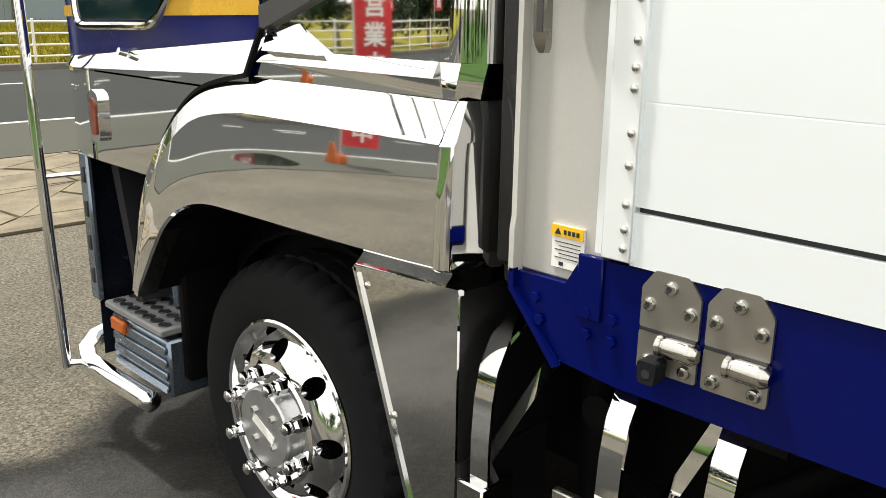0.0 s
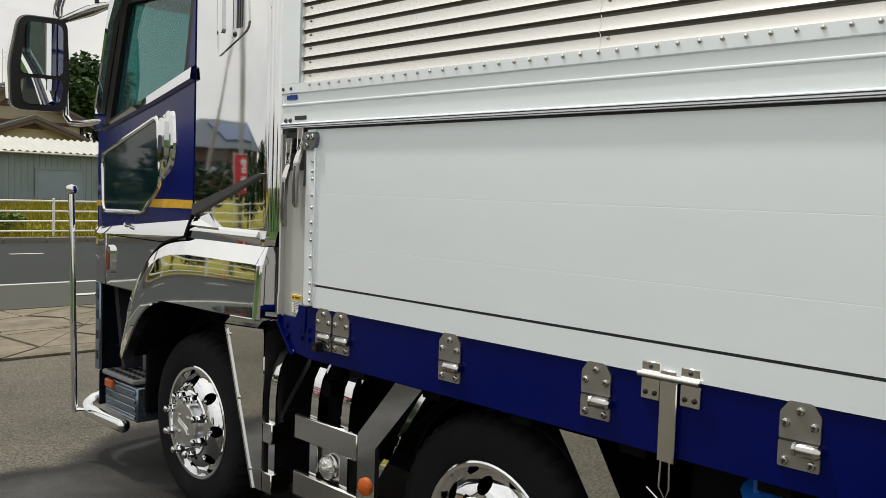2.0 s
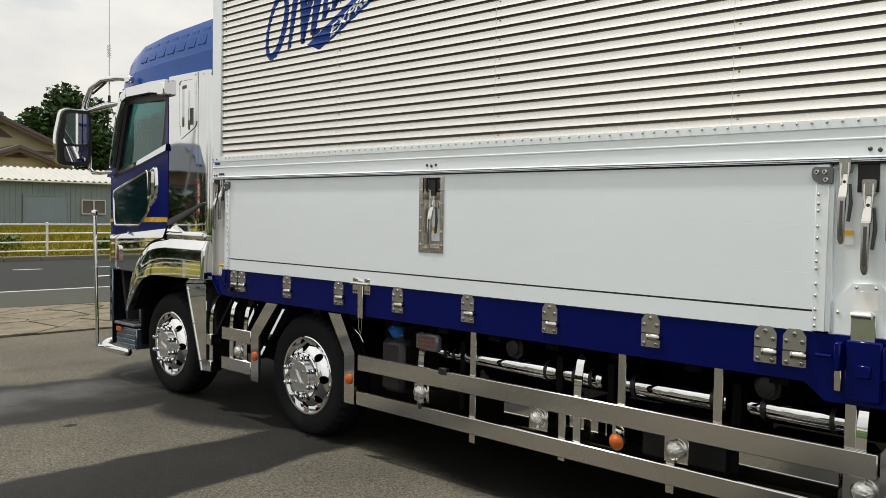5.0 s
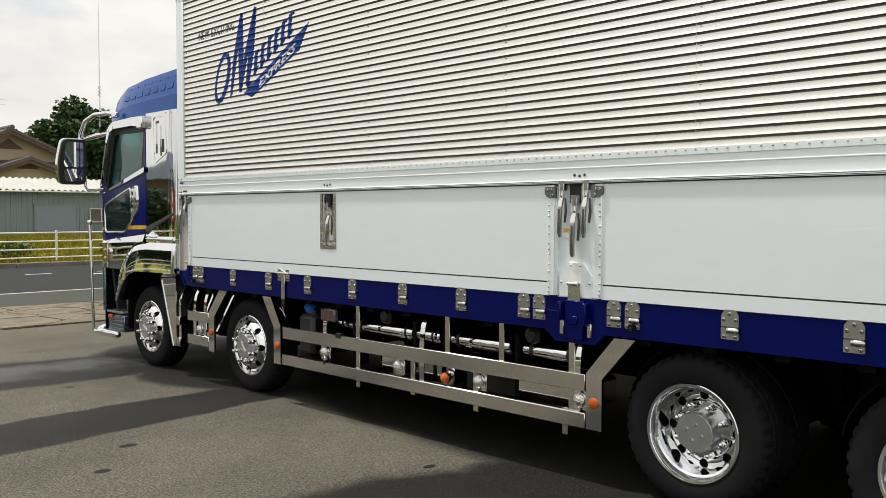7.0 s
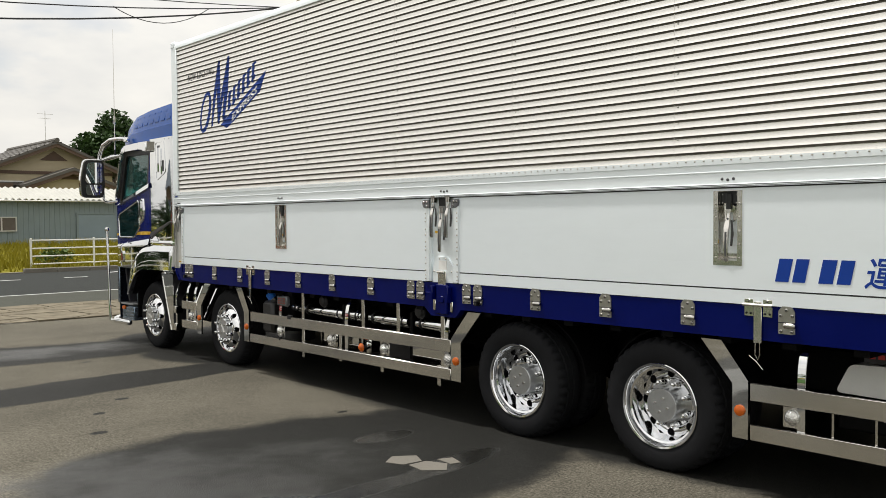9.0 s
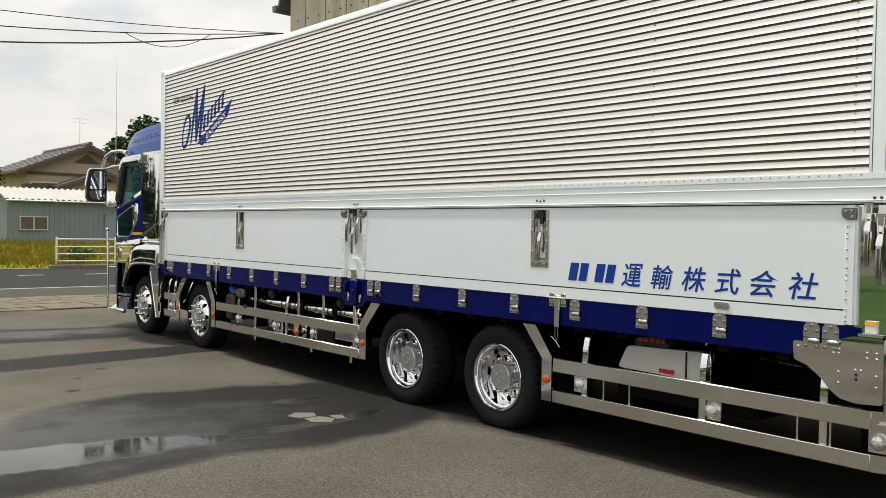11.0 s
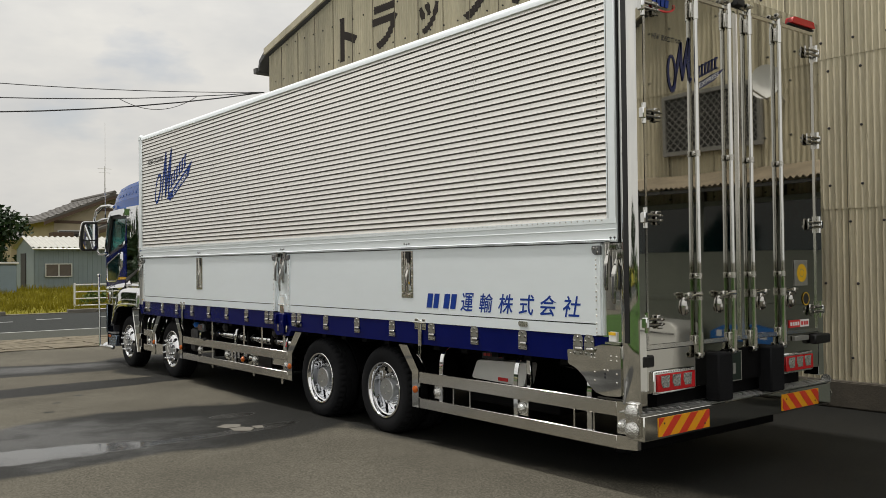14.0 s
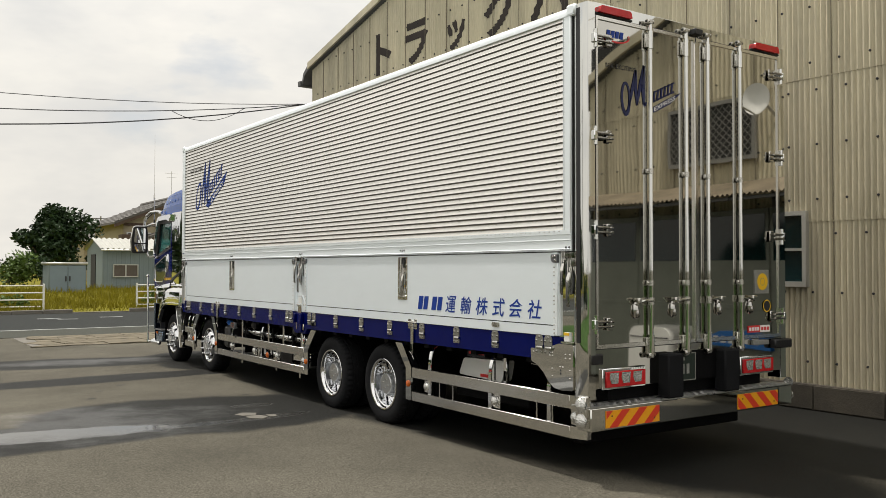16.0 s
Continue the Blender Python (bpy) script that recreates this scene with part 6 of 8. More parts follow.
TYRE, TYRE_IN = tyre_mesh().mesh("tyre"), tyre_mesh(-0.30).mesh("tyre")
CAPSTEEL = surface("grey_satin_cap", (0.55, 0.56, 0.57), 0.32, 0.9, 0.1, 20, bump=0.04, bscale=200)
F_RIM, F_CAP, F_BAND, F_SCREW, F_NUT, F_DRUM = front_wheel_meshes()
R_RIM, R_CAP, R_SCREW, R_NUT, R_DRUM = rear_wheel_meshes()


def wheel(x, y, front):
    loc = (x, y, 0.405)
    w = tpart("wheel", F_RIM if front else R_RIM, ALLOY, "polished wheel with bright nuts and black tyre", loc=loc)
    part("tyre", TYRE, RUBBER, w, "black tyre with worn lettering", loc=loc)
    part("hub_cap", F_CAP if front else R_CAP, CAPSTEEL, w, loc=loc)
    part("cap_screws", F_SCREW if front else R_SCREW, STEEL, w, loc=loc)
    part("brake_drum", F_DRUM if front else R_DRUM, FRAME, w, loc=loc)
    if front:
        band = part("cap_band", F_BAND, PAPER, w, loc=loc)
        band.rotation_euler = (radians(25 if y > 9.5 else 52), 0, 0)
    else:
        part("inner_tyre", TYRE_IN, RUBBER, w, loc=loc)
    rad = 0.137 if front else 0.138
    for k in range(8):
        t = 2 * math.pi * (k + 0.5) / 8
        part("wheel_nut", F_NUT if front else R_NUT, CHROME, w, loc=(x, y + rad * math.cos(t), 0.405 + rad * math.sin(t)))
    return w


WHEELS = ((10.45, True), (8.60, True), (4.29, False), (3.098, False))
for y, front in WHEELS:
    wheel(0.120 if front else 0.070, y, front)
    # the wheels of the far side, seen only underneath
    w = tpart("wheel", TYRE, RUBBER, "black tyre on the far side", loc=(2.60 - 0.105 - 0.24, y, 0.42))
    part("hub_cap", F_DRUM, FRAME, w, loc=(2.60 - 0.105 - 0.24, y, 0.42))

# ---- side guards and what hangs under the body ----


def flat(name, poly, x0, x1, material=STEEL, label=""):
    return tpart(name, Build().prism(poly, x0, x1), material, label)


GX0, GX1 = 0.022, 0.042
flat("guard_arm", [(8.945, 0.880), (8.815, 0.880), (9.040, 0.630), (9.040, 0.305), (9.135, 0.305), (9.135, 0.665)], GX0, GX1, MIRROR, "bent polished guard arm")
flat("guard_arm", [(8.255, 0.875), (8.130, 0.875), (7.992, 0.645), (7.992, 0.322), (8.090, 0.322), (8.090, 0.625)], GX0, GX1, MIRROR, "bent polished guard arm")
flat("guard_arm", [(4.745, 0.872), (4.610, 0.872), (4.828, 0.626), (4.828, 0.325), (4.935, 0.325), (4.935, 0.650)], GX0, GX1, MIRROR, "bent polished guard arm")
flat("guard_arm", [(2.782, 0.866), (2.652, 0.866), (2.484, 0.648), (2.484, 0.315), (2.580, 0.315), (2.580, 0.625)], GX0, GX1, MIRROR, "bent polished guard arm")
for y0, y1, z0, z1 in ((7.965, 4.945, 0.540, 0.640), (7.975, 4.945, 0.322, 0.412), (9.525, 9.145, 0.560, 0.655), (9.53, 9.145, 0.338, 0.432)):
    tpart("guard_rail", Build().box(GX0 + 0.002, GX1, y1, y0, z0, z1, 0.004), STEEL, "flat stainless side guard rail")
for z0, z1 in ((0.537, 0.640), (0.312, 0.404)):
    b = Build().box(GX0 + 0.002, GX1, 0.20, 2.475, z0, z1, 0.004)
    b.prism([(GX0 + 0.002, 0.20), (GX1, 0.20), (GX1 + 0.07, 0.06), (GX0 + 0.05, 0.06)], z0, z1, "z")
    tpart("guard_rail", b, STEEL, "flat stainless side guard rail bent in at its end")
# upright flat straps
for y, z0, z1 in ((7.02, 0.56, 0.885), (6.08, 0.58, 0.88), (5.60, 0.58, 0.88), (5.055, 0.32, 0.86), (6.42, 0.30, 0.55), (5.82, 0.28, 0.55), (7.02, 0.27, 0.54), (5.10, 0.26, 0.42)):
    tpart("guard_strap", Build().box(0.045, 0.052, y - 0.021, y + 0.021, z0, z1, 0.001), STEEL)
for y in (9.430, 9.243, 9.71, 7.425, 6.33, 5.015, 2.19, 1.24, 0.47):
    tpart("guard_bracket", Build().prism([(0.046, 0.33), (0.053, 0.33), (0.053, 0.66), (0.059, 0.735), (0.072, 0.795), (0.100, 0.845), (0.16, 0.880), (0.16, 0.888), (0.094, 0.853), (0.065, 0.800), (0.052, 0.738), (0.046, 0.66)], y - 0.022, y + 0.022, "y", True), CHROME, "bent bright guard bracket")
for y0, y1, z0, z1 in ((9.44, 9.285, 0.48, 0.86), (9.13, 8.94, 0.48, 0.86), (9.79, 9.61, 0.50, 0.88)):
    q = [(0.100, y0 + 0.014, z0), (0.100, y0 - 0.014, z0), (0.185, y1 - 0.014, z1), (0.185, y1 + 0.014, z1)]
    tpart("brace", Build().add(q + [(x + 0.004, y, z) for x, y, z in q], [(0, 1, 2, 3), (7, 6, 5, 4), (0, 4, 5, 1), (1, 5, 6, 2), (2, 6, 7, 3), (3, 7, 4, 0)]), CHROME)
for y in (2.02, 1.80, 0.62, 0.43):
    tpart("guard_strap", Build().box(0.048, 0.054, y - 0.006, y + 0.006, 0.35, 0.62), STEEL)

# mud flap panel behind the first wheel
flat("flap_panel", [(10.042, 0.925), (9.757, 0.942), (9.757, 0.285), (9.82, 0.285)], 0.030, 0.036, MIRROR, "tapered mirror-finished panel behind the front wheel")
b = Build()
b.prism([(10.050, 0.928), (10.040, 0.930), (9.812, 0.282), (9.824, 0.282)], 0.024, 0.040)
b.prism([(10.045, 0.922), (10.045, 0.934), (9.752, 0.951), (9.752, 0.938)], 0.024, 0.040)
tpart("flap_edge", b, CHROME)
b = Build()
for y, z in ((10.010, 0.897), (9.835, 0.36), (9.930, 0.64)):
    b.dome((0.030, y, z), 0.008, 0.006, "-x", 8)
tpart("flap_bolts", b, STEEL)
tpart("flap_side", Build().box(0.036, 0.30, 9.750, 9.757, 0.285, 0.60).box(0.036, 0.5, 9.757, 9.765, 0.60, 0.94), BLACK)
for z in (0.49, 0.285):
    tpart("flap_foot", Build().box(0.028, 0.12, 9.685, 9.752, z, z + 0.085, 0.004), MIRROR)
tpart("fender_strip", Build().add([(0.004, 10.015, 0.946), (0.004, 9.765, 0.958), (0.030, 9.765, 0.984), (0.030, 10.015, 0.972), (0.05, 10.015, 0.946), (0.05, 9.765, 0.958)], [(0, 1, 2, 3), (0, 4, 5, 1), (0, 3, 4), (1, 5, 2), (2, 5, 4, 3)]), CHROME)
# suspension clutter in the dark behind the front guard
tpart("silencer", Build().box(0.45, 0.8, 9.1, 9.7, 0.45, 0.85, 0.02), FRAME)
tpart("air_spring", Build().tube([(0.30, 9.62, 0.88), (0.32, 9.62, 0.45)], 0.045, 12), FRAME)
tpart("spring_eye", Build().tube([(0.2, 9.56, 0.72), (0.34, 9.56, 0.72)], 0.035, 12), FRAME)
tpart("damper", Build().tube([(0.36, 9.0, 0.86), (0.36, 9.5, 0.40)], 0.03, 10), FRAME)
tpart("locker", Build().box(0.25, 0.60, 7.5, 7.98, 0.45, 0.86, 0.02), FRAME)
# unseen bulk added under the body to block light: engine, gearbox, shaft, far lockers
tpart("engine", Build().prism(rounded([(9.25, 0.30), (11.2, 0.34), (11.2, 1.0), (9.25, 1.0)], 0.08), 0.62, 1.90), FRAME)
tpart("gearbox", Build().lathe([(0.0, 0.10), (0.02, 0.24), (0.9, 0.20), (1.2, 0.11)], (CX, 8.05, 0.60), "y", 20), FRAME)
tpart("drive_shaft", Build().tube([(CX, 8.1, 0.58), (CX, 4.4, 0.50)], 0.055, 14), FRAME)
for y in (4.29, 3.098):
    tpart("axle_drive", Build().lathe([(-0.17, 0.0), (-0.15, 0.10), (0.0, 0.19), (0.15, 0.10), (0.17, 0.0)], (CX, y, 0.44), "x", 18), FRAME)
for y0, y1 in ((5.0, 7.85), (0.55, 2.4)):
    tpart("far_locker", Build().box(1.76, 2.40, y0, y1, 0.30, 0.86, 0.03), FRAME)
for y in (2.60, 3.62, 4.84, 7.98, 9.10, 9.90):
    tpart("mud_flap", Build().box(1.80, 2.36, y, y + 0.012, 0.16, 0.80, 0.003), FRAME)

# tanks and pipes
for y0, y1 in ((7.42, 7.22), (7.19, 6.55), (6.50, 6.27), (6.16, 5.62), (5.52, 5.10)):
    r = 0.034 if y0 > 7.3 else 0.052
    t = tpart("air_tank", Build().tube([(0.20, y0, 0.708), (0.20, y0 - 0.02, 0.708), (0.20, y1 + 0.02, 0.708), (0.20, y1, 0.708)], [r * 0.8, r, r, r * 0.8], 20), CHROME, "polished cylindrical air tank")
    part("strap", Build().tube([(0.20, y0 - 0.06, 0.708), (0.20, y0 - 0.085, 0.708)], r + 0.003, 20, False), BLACK, t)
    part("strap", Build().tube([(0.20, y1 + 0.05, 0.708), (0.20, y1 + 0.07, 0.708)], r + 0.003, 20, False), BLACK, t)
for y in (7.205, 6.525, 6.215, 5.57):
    tpart("tank_bracket", Build().box(0.16, 0.30, y - 0.02, y + 0.02, 0.40, 0.80, 0.004), FRAME)
for y0, y1 in ((6.92, 6.66), (6.54, 6.15), (5.58, 5.10)):
    tpart("fuel_tank", Build().box(0.16, 0.62, y1, y0, 0.36, 0.545, 0.03), MIRROR, "polished metal tank under the body")
tpart("battery_box", Build().box(0.22, 0.70, 5.62, 6.08, 0.36, 0.60, 0.02), BLACK)
ad = tpart("fluid_tank", Build().box(0.06, 0.34, 7.60, 7.80, 0.44, 0.76, 0.03), BLACK, "black plastic fluid tank with a blue cap")
part("neck", Build().tube([(0.16, 7.70, 0.75), (0.13, 7.705, 0.80)], 0.045, 16), STEEL, ad)
part("cap", Build().tube([(0.13, 7.705, 0.79), (0.105, 7.71, 0.835)], 0.046, 12).box(0.085, 0.135, 7.70, 7.72, 0.825, 0.875, 0.004), BLUECAP, ad, "blue filler cap")
for y in (6.80, 5.42):
    f = tpart("filler_cap", Build().lathe([(0.0, 0.06), (-0.012, 0.058), (-0.02, 0.046), (-0.032, 0.042), (-0.036, 0.03), (-0.036, 0.0)], (0.14, y, 0.815), "x", 20), BLACK)
    part("filler_neck", Build().tube([(0.14, y, 0.815), (0.4, y, 0.78)], 0.05, 14), FRAME, f)
# work lamp on its bracket
wk = tpart("work_lamp", Build().box(0.028, 0.075, 7.28, 7.46, 0.735, 0.835, 0.012), SMOKE, "small clear work lamp with red diodes")
b = Build()
for i in range(6):
    for j in range(3):
        b.lathe([(0.027, 0.009), (0.0265, 0.0)], (0, 7.315 + i * 0.022, 0.765 + j * 0.022), "x", 6)
part("diode", b, REDDOT, wk)


def marker(y, z, x=0.03, r=0.042, material=LENS, label="round clear marker lamp", parent=None):
    m = tpart("marker_lamp", Build().lathe([(0.0, r * 1.06), (-0.012, r * 1.05), (-0.018, r * 0.95), (-0.028, r * 0.7), (-0.034, r * 0.35), (-0.036, 0.0)], (x, y, z), "x", 20), material, label)
    part("lamp_base", Build().lathe([(0.03, r * 0.8), (0.0, r * 1.12), (-0.010, r * 1.12), (-0.010, r * 1.0)], (x, y, z), "x", 20), CHROME, m)
    return m


for y, z in ((9.34, 0.485), (7.435, 0.485), (6.58, 0.480), (5.80, 0.478), (5.00, 0.478), (2.24, 0.475), (1.175, 0.470), (0.17, 0.470)):
    marker(y, z, 0.055)
    tpart("lamp_plate", Build().box(0.062, 0.068, y - 0.06, y + 0.06, z - 0.06, z + 0.07, 0.002), STEEL)
for y, z in ((9.087, 0.485), (8.042, 0.475), (4.882, 0.480), (2.533, 0.475)):
    m = tpart("side_reflector", Build().lathe([(0.022, 0.032), (0.014, 0.032), (0.010, 0.027), (0.009, 0.0)], (0, y, z), "x", 20), ORANGE, "round amber side reflector")
marker(6.10, 0.46, 0.05, 0.036, ORANGE, "round amber marker lamp")
tpart("rail_clip", Build().box(0.02, 0.05, 7.20, 7.26, 0.618, 0.655, 0.002), BLACK)
tpart("rail_clip", Build().box(0.02, 0.05, 7.395, 7.42, 0.395, 0.43, 0.002), BLACK)

# rear locker and its plate
t = tpart("white_tank", Build().prism(rounded([(1.465, 0.575), (2.14, 0.59), (2.06, 0.755), (1.415, 0.775)], 0.035, 4), 0.36, 0.47), WHITE, "white painted locker under the body")
part("door_line", Build().box(0.352, 0.36, 1.56, 1.570, 0.585, 0.765), BLACK, t)
sg = part("name_plate", Build().box(0.345, 0.352, 1.70, 1.98, 0.775, 0.845), INK, t, "dark plate with small illegible print")
b = Build()
for k in range(5):
    b.box(0.342, 0.345, 1.72 + k * 0.05, 1.755 + k * 0.05, 0.80, 0.825)
part("print_bars", b, REDPRINT, sg)
part("red_label", Build().box(0.350, 0.358, 1.66, 1.78, 0.598, 0.626), REDPRINT, t)
tpart("strap_band", Build().box(0.33, 0.36, 1.36, 1.41, 0.50, 0.88, 0.006), CHROME)
tpart("rear_pipe", Build().tube([(0.30, 0.65, 0.78), (0.32, 1.0, 0.80)], 0.012, 8), CHROME)
tpart("lower_locker", Build().box(0.30, 0.75, 1.0, 2.1, 0.40, 0.55, 0.01), FRAME)
tpart("underrun_bar", Build().box(0.25, 2.2, 0.30, 0.42, 0.22, 0.34, 0.01).box(0.6, 0.7, 0.3, 0.5, 0.3, 0.6).box(1.75, 1.85, 0.3, 0.5, 0.3, 0.6), FRAME, "black rear underrun bar")

# ---- rear of the body ----
POSTLINE = [(0.078, -0.024), (0.010, -0.024), (0.0025, -0.018), (-0.0015, 0.020), (-0.0025, 0.062), (-0.0015, 0.095), (0.003, 0.121), (0.012, 0.135), (0.085, 0.135)]
b = Build().add([(x, y, z) for z in (0.63, 3.63) for x, y in POSTLINE], [(i, i + 1, i + 10, i + 9) for i in range(8)] + [(8, 0, 9, 17), tuple(range(9, 18)), tuple(range(8, -1, -1))], True)
b.sharp = 25
tpart("rear_post", b, MIRROR, "mirror-polished rear corner post")
tpart("rear_post", Build().box(2.405, 2.49, 0.0, 0.135, 0.63, 3.63, 0.004), MIRROR)
tpart("rear_header", Build().box(0.085, 2.405, 0.0, 0.13, 3.545, 3.645, 0.004), MIRROR)
tpart("rear_panel", Build().box(0.085, 2.405, 0.004, 0.06, 0.70, 1.0, 0.003), DOORMIRROR, "polished panel below the rear doors")
tpart("post_gap", Build().box(0.012, 0.04, 0.136, 0.30, 1.05, RAIL0), MIRROR)
tpart("corner_filler", Build().box(0.0, 0.05, 0.136, 0.144, RAIL0, 3.6), BLACK)
tpart("corner_seal", Build().box(-0.006, 0.004, 0.052, 0.096, 1.05, 3.60, 0.002), BLACK)
q = [(0.632, 0.975), (0.625, 0.870), (0.545, 0.842), (0.475, 0.790), (0.42, 0.728), (0.36, 0.685), (0.27, 0.670), (0.135, 0.680), (0.135, 1.03), (0.30, 1.03), (0.47, 0.975)]
quarter = tpart("quarter_panel", Build().prism(rounded(q, 0.016, 3), -0.003, 0.012), MIRROR, "bolted mirror-finished panel behind the sill")
b = Build()
for y, z in ((0.60, 0.945), (0.56, 0.945), (0.37, 0.955), (0.40, 0.955), (0.37, 0.93), (0.40, 0.93), (0.17, 0.95), (0.22, 0.95), (0.17, 0.92), (0.22, 0.92), (0.37, 0.83), (0.37, 0.77), (0.17, 0.83), (0.17, 0.77), (0.28, 0.85), (0.25, 0.85)):
    b.dome((-0.003, y, z), 0.008, 0.006, "-x", 8)
part("bolts", b, STEEL, quarter)
b = Build()
for y, z in ((0.275, 0.825), (0.275, 0.80)):
    b.lathe([(-0.004, 0.009), (-0.0042, 0.0)], (0, y, z), "x", 10)
part("hole", b, INK, quarter)
st = tpart("sill_sticker", Build().box(-0.004, 0.012, 0.175, 0.235, 1.055, 1.12), PAPER, "small yellow and white warning sticker")
part("sticker_head", Build().box(-0.007, -0.004, 0.175, 0.235, 1.098, 1.12), YELLOW, st)
tpart("sill_end", Build().box(-0.006, 0.03, 0.14, 0.27, 1.034, 1.05), STEEL)

# doors
DOORS = ((0.098, 1.238), (1.252, 2.392))
for k, (x0, x1) in enumerate(DOORS):
    d = tpart("rear_door", Build().box(x0, x1, -0.002, 0.05, 1.005, 3.540, 0.002), DOORMIRROR, "mirror-polished rear door with locking rods")
    b = Build().ring([(x0, 1.005), (x1, 1.005), (x1, 3.540), (x0, 3.540)], [(x0 + 0.022, 1.035), (x1 - 0.022, 1.035), (x1 - 0.022, 3.515), (x0 + 0.022, 3.515)], -0.014, 0.0, "y")
    part("door_edge", b, STEEL, d)
    part("door_seal", Build().ring([(x0 - 0.007, 0.998), (x1 + 0.007, 0.998), (x1 + 0.007, 3.547), (x0 - 0.007, 3.547)], [(x0, 1.005), (x1, 1.005), (x1, 3.540), (x0, 3.540)], -0.006, 0.04, "y"), BLACK, d)
    edge = x0 if k == 0 else x1
    s = 1 if k == 0 else -1
    for z in (3.36, 2.62, 1.905, 1.19):
        h = tpart("door_hinge", Build().tube([(edge - s * 0.012, -0.025, z - 0.07), (edge - s * 0.012, -0.025, z + 0.07)], 0.016, 12).box(min(edge - s * 0.03, edge - s * 0.012), max(edge - s * 0.03, edge - s * 0.012), -0.03, 0.02, z - 0.055, z + 0.055, 0.003), MIRROR, "polished door hinge")
        for d in (-0.019, 0.019):
            part("hinge_arm", Build().tube([(edge - s * 0.035, -0.034, z + d), (edge + s * 0.10, -0.036, z + d), (edge + s * 0.165, -0.030, z + d * 0.8)], [0.011, 0.010, 0.008], 10), GRIP, h)
            part("arm_bolt", Build().dome((edge + s * 0.125, -0.044, z + d * 0.9), 0.010, 0.008, "-y", 8), LATCH, h)
        part("hinge_pad", Build().box(min(edge + s * 0.10, edge + s * 0.165), max(edge + s * 0.10, edge + s * 0.165), -0.028, -0.013, z - 0.048, z + 0.048, 0.006), LATCH, h)
        part("hinge_block", Build().box(min(edge - s * 0.045, edge - s * 0.012), max(edge - s * 0.045, edge - s * 0.012), -0.046, -0.010, z - 0.036, z + 0.036, 0.006), CHROME, h)


def egg(cx, cz, rx, rz, deep, y=-0.006):
    """A shallow domed oval that faces backwards."""
    vs = [(cx + rx * math.cos(radians(a)) * math.cos(radians(k)), y - deep * math.sin(radians(a)), cz + rz * math.cos(radians(a)) * math.sin(radians(k))) for a in (0, 20, 40, 60, 80) for k in range(0, 360, 18)]
    fs = [(20 * i + k, 20 * i + (k + 1) % 20, 20 * i + 20 + (k + 1) % 20, 20 * i + 20 + k) for i in range(4) for k in range(20)] + [tuple(range(80, 100))]
    return Build().add(vs, fs, True)


ROD = ((0.679, 1.0), (1.106, 1.0), (1.379, -1.0), (1.807, -1.0))
for x, s in ROD:
    r = tpart("locking_rod", Build().tube([(x, -0.032, 0.96), (x, -0.032, 3.58)], 0.0172, 16), MIRROR, "polished upright locking rod")
    for z in (1.50, 2.385):
        part("rod_guide", Build().tube([(x, -0.032, z - 0.022), (x, -0.032, z + 0.022)], 0.0225, 16).box(x - 0.040, x + 0.040, -0.030, -0.008, z - 0.018, z + 0.018, 0.004), BRUSHED, r)
        part("guide_bolts", Build().dome((x - 0.032, -0.030, z), 0.007, 0.006, "-y", 8).dome((x + 0.032, -0.030, z), 0.007, 0.006, "-y", 8), STEEL, r)
    for z0, z1, keep in ((0.935, 1.09, 0.93), (3.36, 3.50, 3.575)):
        part("cam_sleeve", Build().tube([(x, -0.032, z0), (x, -0.032, z1)], 0.0235, 16), MIRROR, r)
        part("sleeve_plate", Build().box(x - 0.046, x - 0.020, -0.026, -0.006, z0 + 0.01, z1 - 0.02, 0.004), BRUSHED, r)
        part("cam", Build().box(x - 0.046, x + 0.012, -0.052, -0.012, keep - 0.022, keep + 0.018, 0.008).tube([(x - 0.046, -0.034, keep + 0.004), (x + 0.030, -0.034, keep + 0.004)], 0.015, 10).dome((x - 0.03, -0.052, keep), 0.008, 0.006, "-y", 8), BRUSHED, r)
    part("handle_hub", Build().tube([(x, -0.032, 1.325), (x, -0.032, 1.385)], 0.026, 16), BRUSHED, r)
    hx = x - s * 0.15
    part("handle_arm", Build().tube([(x, -0.050, 1.360), (x - s * 0.07, -0.052, 1.366), (hx, -0.046, 1.350)], 0.0105, 10), MIRROR, r)
    hd = tpart("door_handle", egg(hx, 1.285, 0.036, 0.068, 0.030), LATCH, "polished oval handle lock")
    part("handle_lip", egg(hx, 1.262, 0.022, 0.032, 0.012, -0.032), GRIP, hd)
    part("keeper", Build().box(hx - 0.020, hx + 0.020, -0.060, -0.034, 1.335, 1.385, 0.008).tube([(hx - 0.05, -0.042, 1.372), (hx + 0.05, -0.042, 1.372)], 0.010, 10), BRUSHED, hd)
tpart("centre_strip", Build().box(1.226, 1.264, -0.022, -0.004, 1.01, 3.5, 0.003), STEEL)
tpart("top_latch", Build().box(1.20, 1.30, -0.05, 0.0, 3.56, 3.61, 0.006), BLACK)

# lamps at the top
for x0, x1 in ((0.12, 0.48), (2.02, 2.38)):
    m = tpart("top_marker_lamp", Build().prism(rounded([(x0, 3.565), (x1, 3.565), (x1 - 0.02, 3.62), (x0 + 0.02, 3.62)], 0.015, 3), -0.035, 0.0, "y"), RED, "long red marker lamp under the roof edge")
    part("lamp_base", Build().box(x0 - 0.02, x1 + 0.02, -0.012, 0.0, 3.552, 3.568, 0.003), BLACK, m)

# stickers and graphics on the doors
GREYPLATE = surface("grey_plate", (0.30, 0.30, 0.28), 0.45, 0.4, 0.2, 30)


